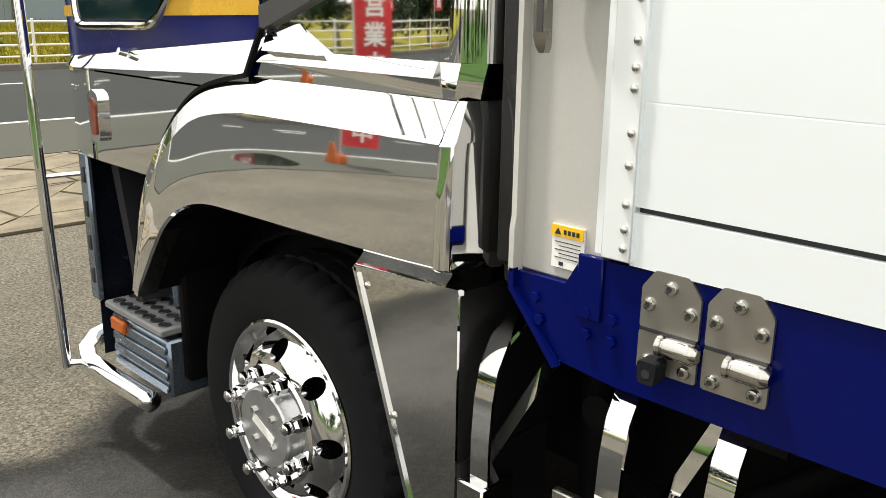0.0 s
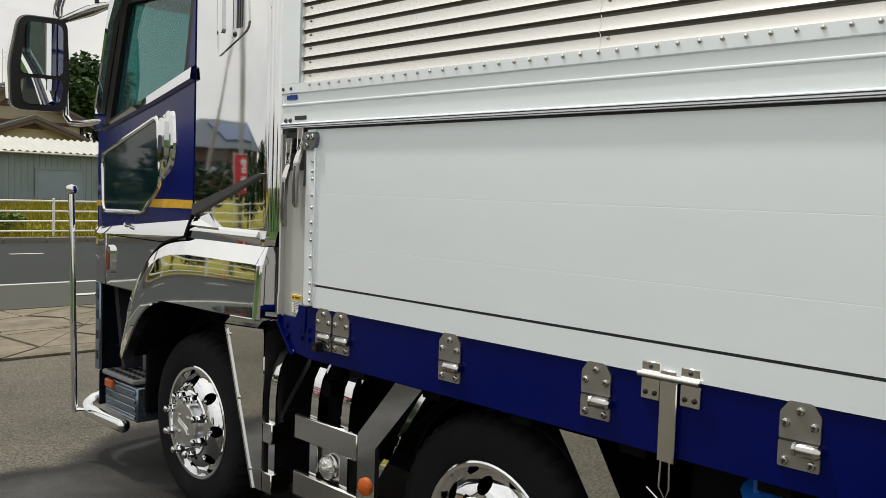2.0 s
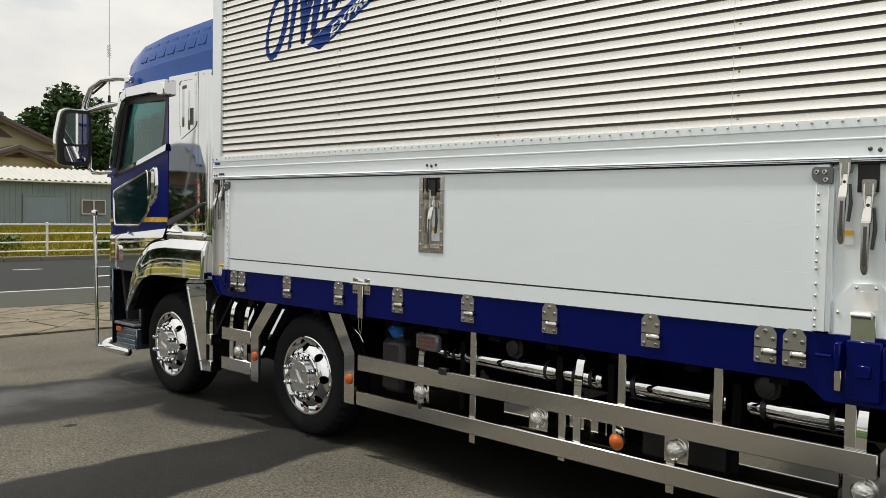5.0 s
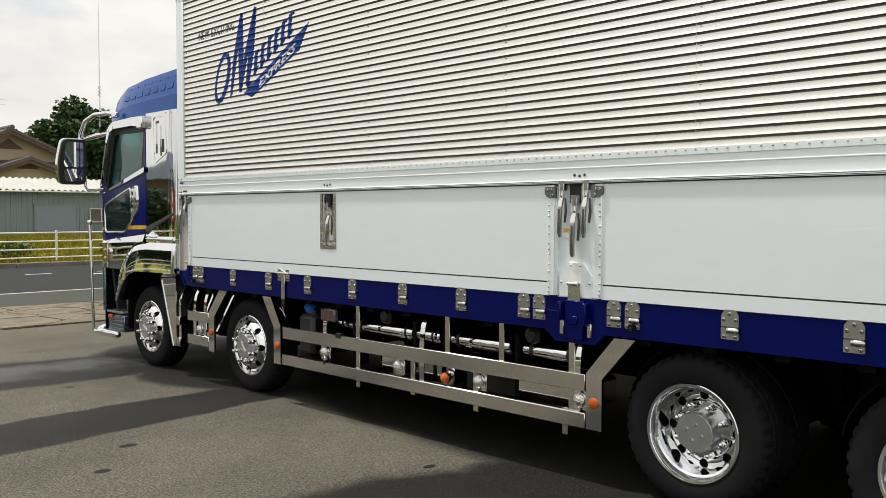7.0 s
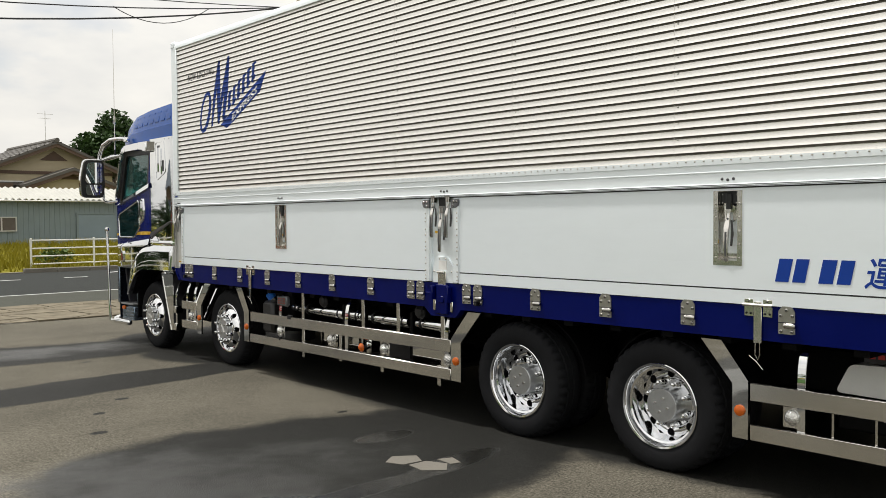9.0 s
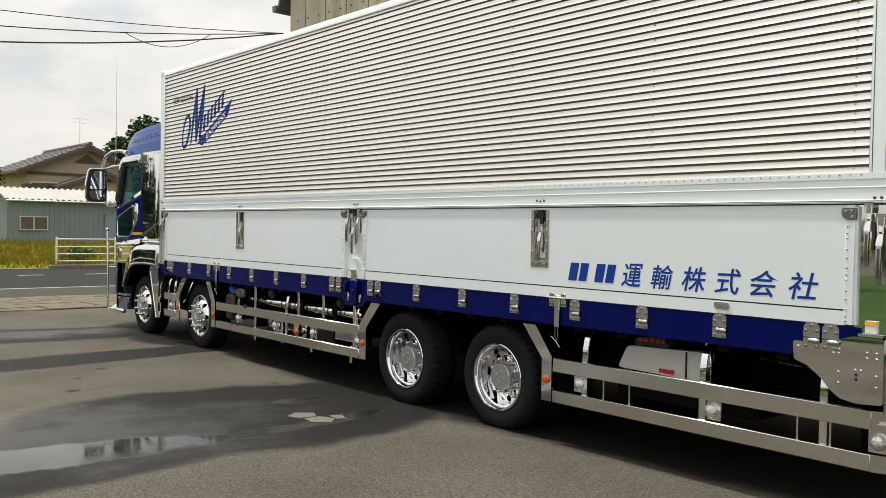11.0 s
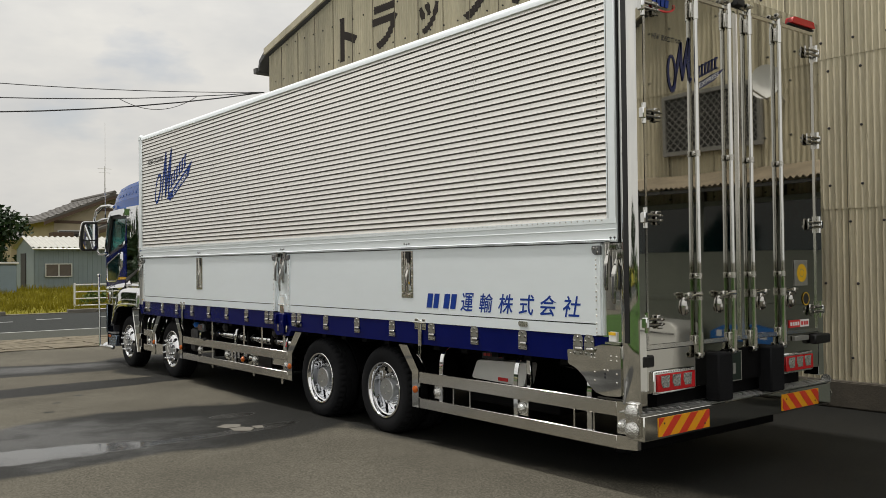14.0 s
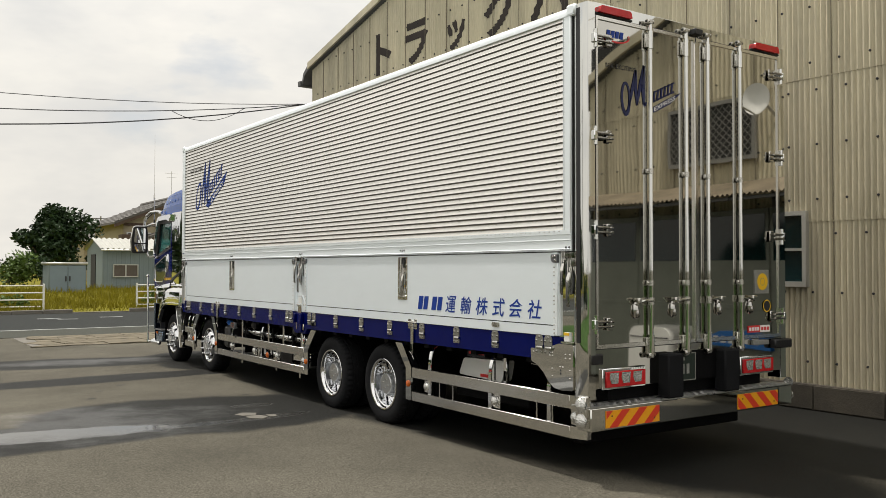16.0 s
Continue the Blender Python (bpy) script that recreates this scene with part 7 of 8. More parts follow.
def on_door(name, polys, x, z, material, label="", parent=None, y=-0.0065):
    b = Build()
    for p in polys:
        b.add([(x + u, y, z + v) for u, v in p], [tuple(range(len(p)))])
    return tpart(name, b, material, label)


def stroke(pts, wide):
    """Quads along a line of (u, v) with a width at each point."""
    out = []
    for i in range(len(pts) - 1):
        a, c = Vector(pts[i]), Vector(pts[i + 1])
        d = (c - a).normalized()
        n = Vector((-d.y, d.x))
        w0 = wide[i] if isinstance(wide, (list, tuple)) else wide
        w1 = wide[i + 1] if isinstance(wide, (list, tuple)) else wide
        out.append([tuple(a - n * w0 / 2), tuple(c - n * w1 / 2), tuple(c + n * w1 / 2), tuple(a + n * w0 / 2)])
    return out


def arc(cx, cy, rx, ry, a0, a1, n=12):
    return [(cx + rx * math.cos(radians(a0 + (a1 - a0) * i / n)), cy + ry * math.sin(radians(a0 + (a1 - a0) * i / n))) for i in range(n + 1)]


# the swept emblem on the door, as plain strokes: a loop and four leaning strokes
BIG = stroke(arc(0.17, 0.20, 0.115, 0.20, 90, 450, 22), [0.035 + 0.035 * abs(math.sin(i / 22 * math.pi)) for i in range(23)])
BIG += stroke([(0.27, 0.10), (0.36, 0.34), (0.47, 0.62)], [0.02, 0.075, 0.05])
BIG += stroke([(0.47, 0.62), (0.46, 0.40), (0.50, 0.16)], [0.05, 0.10, 0.03])
BIG += stroke([(0.50, 0.16), (0.60, 0.42), (0.72, 0.72)], [0.03, 0.085, 0.05])
BIG += stroke([(0.72, 0.72), (0.69, 0.42), (0.72, 0.20), (0.80, 0.24)], [0.05, 0.11, 0.06, 0.02])
NAVYFILM = surface("navy_graphic_film", (0.006, 0.012, 0.075), 0.3, 0.0, 0.10, 8.0)
on_door("emblem_loop", [[(u * 0.373, v * 0.60 - u * 0.055) for u, v in p] for p in BIG], 0.365, 2.832, NAVYFILM, "dark blue swept emblem film on the door")
bars = []
for i in range(6):
    u, v = 0.745 + 0.042 * i, 2.945 + 0.0185 * i
    bars += stroke([(u, v), (u + 0.012, v + 0.092)], [0.016, 0.018])
    bars += stroke([(u, v + 0.006), (u + 0.030, v + 0.022)], 0.013) + stroke([(u + 0.010, v + 0.086), (u + 0.036, v + 0.094)], 0.013)
on_door("emblem_bars", bars, 0.0, 0.0, NAVYFILM)
on_door("emblem_pennant", [[(0.700, 2.858), (0.754, 2.866), (0.938, 2.952), (0.921, 2.997), (0.742, 2.908)], [(0.938, 2.952), (1.071, 3.060), (0.921, 2.997)]], 0.0, 0.0, NAVYFILM)
for word, x, width in (("NEW", 0.215, 0.078), ("EXCITING", 0.322, 0.223)):
    polys, wide = letters(word, 0.036, 0.004, spacing=1.2)
    on_door("emblem_line", [[(u * width / wide, v) for u, v in p] for p in polys], x, 3.160, INK, "small dark lettering")
polys, wide = letters("EXPRESS", 0.034, 0.006)
sx = 0.25 / wide
on_door("emblem_word", [[(u * sx, v + u * sx * 0.49) for u, v in p] for p in polys], 0.748, 2.872, PAPER, y=-0.0085)
badge = []
for k in range(4):
    badge.append([(0.004 + 0.047 * k, 0.012), (0.040 + 0.047 * k, 0.012), (0.048 + 0.047 * k, 0.066), (0.012 + 0.047 * k, 0.066)])
on_door("maker_badge", badge, 0.215, 3.385, BRANDBLUE, "row of slanted blue bars with a red sweep")
on_door("badge_sweep", stroke(arc(0.11, 0.03, 0.14, 0.05, 200, 380, 10), 0.012), 0.215, 3.385, REDPRINT, y=-0.0085)
pl = tpart("permit_plate", Build().box(2.025, 2.225, -0.012, -0.004, 1.395, 1.605, 0.002), GREYPLATE, "grey framed permit plate with a gold disc")
part("gold_disc", Build().lathe([(-0.014, 0.075), (-0.014, 0.035)], (2.13, 0, 1.50), "y", 24).lathe([(-0.0145, 0.030), (-0.0145, 0.0)], (2.13, 0, 1.50), "y", 24), YELLOW, pl)
rg = tpart("oval_badge", Build().lathe([(-0.007, 0.055), (-0.007, 0.0)], (2.20, 0, 1.285), "y", 24), INK, "small oval badge with a gold rim")
part("gold_rim", Build().lathe([(-0.0085, 0.055), (-0.0085, 0.046)], (2.20, 0, 1.285), "y", 24), YELLOW, rg)
tg = tpart("red_tag", Build().box(1.93, 2.10, -0.009, -0.004, 1.055, 1.115), REDPRINT, "red and white tag with illegible print")
part("white_half", Build().box(2.10, 2.24, -0.009, -0.004, 1.055, 1.115), PAPER, tg)
b = Build()
for i in range(4):
    b.box(1.945 + i * 0.037, 1.972 + i * 0.037, -0.0105, -0.009, 1.07, 1.10)
part("print_bars", b, PAPER, tg)
b = Build()
for i in range(3):
    b.box(2.115 + i * 0.04, 2.143 + i * 0.04, -0.0105, -0.009, 1.07, 1.10)
part("print_bars", b, REDPRINT, tg)
tpart("tail_plate", Build().box(1.98, 2.20, -0.03, 0.0, 0.945, 0.985, 0.004), GREYPLATE)
tpart("rubber_stop", Build().box(2.25, 2.50, -0.06, 0.0, 0.905, 0.985, 0.01), BLACK)
tpart("rubber_stop", Build().box(0.03, 0.16, -0.03, 0.01, 0.885, 0.965, 0.01), BLACK)

# tail lamps
for x0, x1 in ((0.155, 0.625), (1.805, 2.270)):
    l = tpart("tail_lamp", Build().box(x0, x1, -0.02, 0.01, 0.692, 0.852, 0.006), CHROME, "tail lamp cluster with three bright diode panels")
    part("lens", Build().box(x0 + 0.03, x1 - 0.012, -0.032, -0.021, 0.708, 0.828, 0.004), RED, l)
    for k in range(3):
        a = x0 + 0.06 + k * (x1 - x0 - 0.09) / 3
        part("diode_panel", Build().prism([(a, 0.775), (a + 0.02, 0.735), (a + 0.09, 0.735), (a + 0.10, 0.818), (a + 0.005, 0.818)], -0.036, -0.0325, "y"), LENS, l)
    b = Build()
    for k in range(16):
        b.dome((x0 + 0.03 + k * (x1 - x0 - 0.06) / 15, -0.02, 0.840), 0.006, 0.005, "-y", 6)
    part("diode_row", b, LENS, l)

# buffers, plates, bumper
for x0, x1 in ((0.80, 0.985), (1.50, 1.695)):
    tpart("dock_buffer", Build().box(x0, x1, -0.10, 0.02, 0.585, 0.935, 0.012), RUBBER, "black rubber dock buffer")
NUMBER = surface("dark_green_plate", (0.012, 0.022, 0.016), 0.35)
np_ = tpart("number_plate", Build().box(0.99, 1.225, -0.014, -0.006, 0.70, 0.925, 0.003), NUMBER, "dark number plate between the buffers")
part("print_bars", Build().box(1.05, 1.085, -0.017, -0.014, 0.755, 0.835).box(1.11, 1.145, -0.017, -0.014, 0.755, 0.835).box(1.02, 1.09, -0.017, -0.014, 0.865, 0.89), GREYPLATE, np_)
part("plate_rim", Build().ring([(0.99, 0.70), (1.225, 0.70), (1.225, 0.925), (0.99, 0.925)], [(0.997, 0.707), (1.218, 0.707), (1.218, 0.918), (0.997, 0.918)], -0.017, -0.014, "y"), GREYPLATE, np_)
tpart("plate_backing", Build().box(0.986, 1.50, -0.005, 0.003, 0.70, 0.94), FRAME)
tpart("plate_recess", Build().box(0.99, 1.50, 0.061, 0.07, 0.62, 0.95).box(0.3, 2.2, 0.07, 0.12, 0.59, 0.70), FRAME)
CHECKER = surface("chequer_plate", (0.50, 0.50, 0.49), 0.3, 0.9, 0.1, 8)
bump_ = tpart("rear_bumper", Build().box(0.0, 2.49, -0.055, 0.10, 0.395, 0.570, 0.008), MIRROR, "polished rear bumper with a chequer-plate tread")
part("tread_plate", Build().box(0.0, 2.49, -0.055, 0.16, 0.5705, 0.578), CHECKER, bump_)
b = Build()
for i in range(62):
    for j in range(4):
        x, y = 0.03 + i * 0.0395, -0.035 + j * 0.045
        a = 0.7 if (i + j) % 2 else -0.7
        b.box(-0.017, 0.017, -0.004, 0.004, 0, 0.004, 0.0015, pose(x, y, 0.578, 0, 0, math.degrees(a)))
part("tread_pattern", b, CHECKER, bump_, kind="stuff")
for x0, x1, s in ((0.150, 0.735, 1), (1.715, 2.275, -1)):
    cv = tpart("chevron_board", Build().box(x0, x1, -0.061, -0.055, 0.412, 0.540, 0.001), REFLEX_Y, "red and yellow striped reflective board")
    b = Build()
    h, w = 0.128, 0.088
    n = 3
    pitch = (x1 - x0) / 3.1
    for k in range(-1, 4):
        a = x0 + k * pitch + 0.03
        p = [(a, 0.412), (a + w, 0.412), (a + w + h * 1.1 * s, 0.540), (a + h * 1.1 * s, 0.540)]
        p = cut(p, 0, x0 + 0.002, x1 - 0.002)
        if p:
            b.prism(p, -0.0625, -0.0605, "y")
    part("stripe", b, REFLEX_R, cv)
    b = Build()
    for x, z in ((x0 + 0.06, 0.50), (x1 - 0.06, 0.445)):
        b.dome((x, -0.0625, z), 0.007, 0.004, "-y", 8)
    part("screw", b, INK, cv)
for z in (0.590, 0.470):
    marker(0.020, z, -0.030, 0.052, LENS, "round clear lamp on the bumper's end")
tpart("lamp_bracket", Build().box(-0.034, 0.02, -0.03, 0.075, 0.42, 0.655, 0.006), STEEL)
for z in (0.585, 0.470):
    tpart("marker_lamp", Build().lathe([(0.0, 0.045), (0.012, 0.045), (0.03, 0.03), (0.034, 0.0)], (2.52, 0.0, z), "x", 16), LENS, "round clear lamp on the bumper's end")

# ---- cab ----


def cab_plan(y0, inset=0.0, front=11.74):
    """The cab's outline from above, with rounded front corners."""
    i = inset
    left = [(0.052 + i, y0), (0.052 + i, 11.22), (0.060 + i, 11.36), (0.085 + i, 11.48), (0.135 + i, 11.58), (0.22 + i, 11.66 - i), (0.36 + i, front - 0.03 - i), (0.70, front - i)]
    return left + [(2.49 - x, y) for x, y in left[::-1]]


cab = tpart("cab_body", Build().prism(cab_plan(9.80), 1.357, 1.80, "z", True), CABBLUE, "navy cab with chrome lower panels")
part("cab_skirt", Build().prism(cab_plan(10.38), 1.28, 1.356, "z", True), CABBLUE, cab)
part("cab_floor", Build().prism(cab_plan(9.9, 0.08), 0.98, 1.278, "z"), FRAME, cab)
part("rear_wall", Build().box(0.10, 2.39, 9.72, 10.34, 1.80, 2.54, 0.01), CABBLUE, cab)
part("cab_back", Build().box(0.09, 2.40, 9.63, 9.72, 0.95, 2.90, 0.02), BLACK, cab)
part("cab_under", Build().box(0.30, 2.19, 9.9, 11.5, 0.55, 0.98, 0.02), FRAME, cab)
# pillars round the windows
for x0, x1 in ((0.055, 0.12), (2.37, 2.435)):
    b = Build().prism([(11.50, 1.80), (11.33, 1.80), (11.10, 2.47), (11.16, 2.54), (11.26, 2.54)], x0, x1)
    b.prism([(10.34, 1.80), (10.44, 1.80), (10.44, 2.0), (10.36, 2.44), (10.34, 2.54)], x0, x1)
    b.prism([(10.34, 2.46), (11.16, 2.48), (11.20, 2.56), (10.34, 2.56)], x0, x1)
    part("pillar", b, CABBLUE, cab)
part("windscreen", Build().prism([(11.62, 1.80), (11.64, 1.80), (11.36, 2.54), (11.34, 2.54)], 0.14, 2.35), GLASS, cab)
part("front_panel", Build().box(0.40, 2.09, 11.70, 11.75, 0.98, 1.80, 0.02), CABBLUE, cab)
WIN = [(10.37, 2.45), (10.45, 1.99), (11.32, 1.80), (11.31, 1.86), (11.12, 2.42), (11.08, 2.46)]
for x in (0.075, 2.41):
    g = part("door_window", Build().prism(rounded(WIN, 0.03, 3), x, x + 0.006), GLASS, cab, "tinted side window")
    g.visible_shadow = False
part("window_surround", Build().ring(rounded(grown(WIN, 0.016), 0.045, 4), rounded(grown(WIN, -0.040), 0.045, 4), 0.050, 0.072), BLACK, cab)
# inside
for x in (0.35, 1.55):
    s = part("seat", Build().box(x, x + 0.52, 10.42, 10.58, 1.75, 2.20, 0.05), SEAT, cab)
    part("headrest", Build().box(x + 0.13, x + 0.39, 10.42, 10.53, 2.22, 2.40, 0.04), SEAT, cab)
part("dashboard", Build().box(0.15, 2.34, 11.25, 11.55, 1.78, 1.92, 0.04), BLACK, cab)
# door
DOOR = [(10.375, 1.366), (11.40, 1.281), (11.40, 1.83), (11.33, 1.815), (10.44, 2.01), (10.375, 2.40)]
door = tpart("cab_door", Build().prism(DOOR, 0.044, 0.052), CABBLUE, "navy door with a low corner window and gold band")
part("gold_band", Build().prism([(10.376, 1.452), (10.376, 1.415), (11.41, 1.395), (11.41, 1.425), (10.60, 1.452)], 0.0415, 0.0438), GOLD, door)
low_, top_ = [(10.375, 1.990), (10.756, 1.904), (11.33, 1.788)], [(10.375, 2.056), (10.756, 1.962), (11.33, 1.814)]
vs = [(0.045, *p) for p in low_] + [(0.020, p[0], p[1] + 0.005) for p in low_] + [(0.026, p[0], p[1] - 0.010) for p in top_] + [(0.046, *p) for p in top_]
part("belt_trim", Build().add(vs, [(3 * j + i, 3 * j + i + 1, 3 * j + i + 4, 3 * j + i + 3) for j in range(3) for i in range(2)]), CHROME, door, "slanting chrome belt trim")
POCKET = [(11.30, 1.385), (11.315, 1.66), (10.72, 1.825), (10.70, 1.52), (10.86, 1.395)]
part("corner_window", Build().prism(rounded(POCKET, 0.04, 4), 0.0370, 0.0435), WINBLUE, door, "dark low corner window")


def loft(*loops, cap=True):
    """A skin through outlines of as many points, each at its own depth x."""
    b, n = Build(), len(loops[0][0])
    vs = [(x, y, z) for poly, x in loops for y, z in poly]
    fs = [(k * n + i, k * n + (i + 1) % n, (k + 1) * n + (i + 1) % n, (k + 1) * n + i) for k in range(len(loops) - 1) for i in range(n)]
    if cap:
        fs.append(tuple(range((len(loops) - 1) * n, len(loops) * n)))
    b.add(vs, fs, True)
    b.sharp = 25
    return b


def eased(poly, d, r=0.05):
    return rounded(grown(poly, d), r, 4)


part("window_frame", loft((eased(POCKET, 0.027), 0.0438), (eased(POCKET, 0.025), 0.034), (eased(POCKET, 0.020), 0.028), (eased(POCKET, 0.012), 0.028), (eased(POCKET, 0.004, 0.04), 0.0368), cap=False), CHROME, door, "bold chrome ring round the low window")
HAND = [(10.685, 1.845), (10.675, 1.53), (10.56, 1.60), (10.535, 1.70), (10.55, 1.86), (10.60, 1.875)]
hd = part("door_handle", loft((eased(HAND, 0.0, 0.04), 0.0438), (eased(HAND, -0.008, 0.04), 0.032), (eased(HAND, -0.02, 0.035), 0.026)), CHROME, door, "chrome door handle surround")
part("grip", Build().prism(rounded([(10.665, 1.62), (10.60, 1.64), (10.595, 1.83), (10.655, 1.83)], 0.02, 3), 0.014, 0.034), CHROME, hd)
part("handle_hollow", Build().prism(rounded([(10.655, 1.66), (10.625, 1.67), (10.625, 1.75), (10.655, 1.75)], 0.01, 3), 0.0125, 0.0142), INK, hd)
part("door_gap", Build().box(0.0505, 0.053, 10.362, 10.375, 1.33, 2.55), INK, door)
# rain visor and pillar trim
vis = Build()
line, width = [(10.34, 2.505), (10.60, 2.520), (11.02, 2.510), (11.12, 2.465), (11.19, 2.33), (11.34, 1.88)], [0.11, 0.085, 0.075, 0.06, 0.03, 0.018]
for p in stroke(line, width):
    vis.prism(p, -0.004, 0.05)
vis.box(-0.012, 0.05, 10.345, 10.46, 2.435, 2.545, 0.012)
tpart("rain_visor", vis, CHROME, "chrome rain visor over the side window")

# chrome corner panel behind the door
plan = [(0.046, 10.362), (0.046, 9.95)] + [(0.126 - 0.08 * math.cos(radians(a)), 9.805 - 0.08 * math.sin(radians(a))) for a in range(0, 91, 9)] + [(0.20, 9.725), (0.20, 10.362)]
cp = tpart("corner_panel", Build().prism(plan, 1.345, 2.585, "z", True), CHROME, "mirror chrome corner panel with an embossed vent")
VENT = rounded([(10.205, 2.545), (9.965, 2.545), (9.925, 2.17), (10.19, 2.065)], 0.045, 5)
part("vent_rim", Build().ring(VENT, grown(VENT, -0.012), 0.040, 0.0458), CHROME, cp)
b = Build()
for y, z0, z1 in ((10.17, 2.18, 2.50), (10.08, 2.15, 2.46)):
    b.prism(rounded([(y, z0), (y - 0.035, z0 - 0.01), (y - 0.035, z1), (y, z1)], 0.012, 3), 0.036, 0.0458)
part("vent_bead", b, CHROME, cp)
b = Build().box(0.0425, 0.0455, 10.09, 10.155, 2.47, 2.495)
for k in range(3):
    b.box(0.0425, 0.0455, 9.985 + 0.018 * k, 9.992 + 0.018 * k, 2.18, 2.31)
part("vent_slot", b, TRIMGREY, cp)
b = Build()
for y, z in ((10.30, 2.55), (9.95, 2.565), (9.83, 2.56)):
    b.dome((0.046, y, z), 0.008, 0.006, "-x", 8)
part("screw", b, STEEL, cp)
part("slanting_trim", Build().prism([(10.36, 1.383), (10.36, 1.434), (9.82, 1.579), (9.79, 1.575)], 0.030, 0.046), TRIMGREY, cp, "dark grey slanting trim")
part("chrome_ledge", Build().add([(0.020, 10.34, 1.343), (0.024, 10.15, 1.341), (0.046, 10.355, 1.383), (0.046, 10.235, 1.400), (0.046, 10.165, 1.346), (0.046, 10.36, 1.341), (0.046, 10.15, 1.340)],
                                     [(0, 1, 4, 3, 2), (0, 2, 5), (1, 6, 4), (0, 5, 6, 1), (2, 3, 4, 6, 5)]), CHROME, cp)
tpart("cab_latch", Build().box(0.055, 0.12, 9.625, 9.69, 1.655, 1.785, 0.01), BLACK)
tpart("cab_side_duct", Build().box(0.075, 0.14, 9.655, 9.715, 1.0, 1.64, 0.01), BLACK)
tpart("air_pipe", Build().tube([(0.08, 9.68, 1.33), (0.08, 9.66, 1.26), (0.10, 9.66, 1.0)], 0.022, 10), BLACK)

# fender: a lipped band that bends down round the wheel
INNER = [(9.780, 0.990), (9.90, 0.985), (10.05, 0.981), (10.25, 0.978), (10.42, 0.976), (10.55, 0.972), (10.64, 0.955), (10.72, 0.922), (10.79, 0.872), (10.85, 0.805), (10.90, 0.74), (10.945, 0.68), (10.965, 0.64)]
OUTER = [(9.780, 1.283), (9.90, 1.284), (10.05, 1.285), (10.25, 1.285), (10.41, 1.280), (10.53, 1.262), (10.63, 1.232), (10.72, 1.178), (10.80, 1.108), (10.875, 1.025), (10.935, 0.925), (11.0, 0.770), (11.040, 0.645)]
SECT = ((0.0, 0.050), (0.0, -0.004), (0.02, -0.0125), (0.20, -0.0103), (0.40, -0.0078), (0.60, -0.0045), (0.752, -0.0013), (0.760, 0.001), (0.775, 0.004), (0.98, 0.040), (1.0, 0.044))


def finer(pts, n=5):
    """Points on a smooth curve through the given ones."""
    out, k = [], len(pts)
    for i in range(k - 1):
        p0, p1, p2, p3 = (Vector(pts[max(0, min(k - 1, i + d))]) for d in (-1, 0, 1, 2))
        for j in range(n):
            t = j / n
            out.append(tuple(0.5 * (2 * p1 + (p2 - p0) * t + (2 * p0 - 5 * p1 + 4 * p2 - p3) * t * t + (3 * p1 - p0 - 3 * p2 + p3) * t ** 3)))
    return out + [pts[-1]]


IN_, OUT_ = finer(INNER), finer(OUTER)
vs, n_ = [], len(IN_)
for i, ((yi, zi), (yo, zo)) in enumerate(zip(IN_, OUT_)):
    q = i / (n_ - 1)
    drop = 1.0 if q < 0.30 else max(0.18, 1.0 - (q - 0.30) * 1.7)
    for f, x in SECT:
        vs.append((x * drop if f > 0.5 else x, yi + (yo - yi) * f, zi + (zo - zi) * f))
m_ = len(SECT)
fs = [(i * m_ + j, (i + 1) * m_ + j, (i + 1) * m_ + j + 1, i * m_ + j + 1) for i in range(n_ - 1) for j in range(m_ - 1)]
b = Build().add(vs, fs, True)
b.sharp = 12
fend = tpart("fender", b, CHROME, "mirror chrome wheel fender with a raised lip")
CHEEK = ((-0.004, 0.985), (-0.0125, 0.991), (-0.0103, 1.045), (-0.0078, 1.105), (-0.0045, 1.165), (-0.0013, 1.208), (0.001, 1.211), (0.004, 1.215), (0.040, 1.277), (0.044, 1.283))
BEND = [(0.026 - 0.026 * math.cos(radians(a)), 9.780 - 0.026 * math.sin(radians(a))) for a in range(0, 76, 9)] + [(0.075, 9.738), (0.145, 9.712)]
vs = [(x * (1 - 0.55 * k / 10) + dx, y, z) for k, (dx, y) in enumerate(BEND) for x, z in CHEEK]
n = len(CHEEK)
b = Build().add(vs, [(i * n + j, i * n + j + 1, (i + 1) * n + j + 1, (i + 1) * n + j) for i in range(len(BEND) - 1) for j in range(n - 1)], True)
b.sharp = 14
part("fender_cheek", b, CHROME, fend)
LEDGE = ((0.060, 1.2835), (0.0405, 1.2835), (0.0395, 1.315), (0.026, 1.3165), (0.026, 1.3185), (0.0455, 1.345))
END_ = ((0.060, 1.2835), (0.0405, 1.2835), (0.041, 1.298), (0.0415, 1.3165), (0.042, 1.3185), (0.0455, 1.345))
vs = []
for y_low, y_top, sect in ((9.752, 9.740, END_), (9.785, 9.775, END_), (9.812, 9.826, END_), (9.816, 9.830, LEDGE), (10.405, 10.345, LEDGE)):
    for x, z in sect:
        vs.append((x + (0.03 if y_low < 9.76 else 0.0), y_low + (y_top - y_low) * (z - 1.2835) / 0.0615, z))
ul = Build().add(vs, [(6 * k + j, 6 * k + j + 1, 6 * k + j + 7, 6 * k + j + 6) for k in range(4) for j in range(5)] + [(24, 25, 26, 27, 28, 29), (5, 4, 3, 2, 1, 0)])
part("upper_ledge", ul, CHROME, fend, "chrome ledge with a dark mirror strip")
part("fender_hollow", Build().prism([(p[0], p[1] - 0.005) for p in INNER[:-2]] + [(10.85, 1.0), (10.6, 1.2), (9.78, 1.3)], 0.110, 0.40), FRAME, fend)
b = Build()
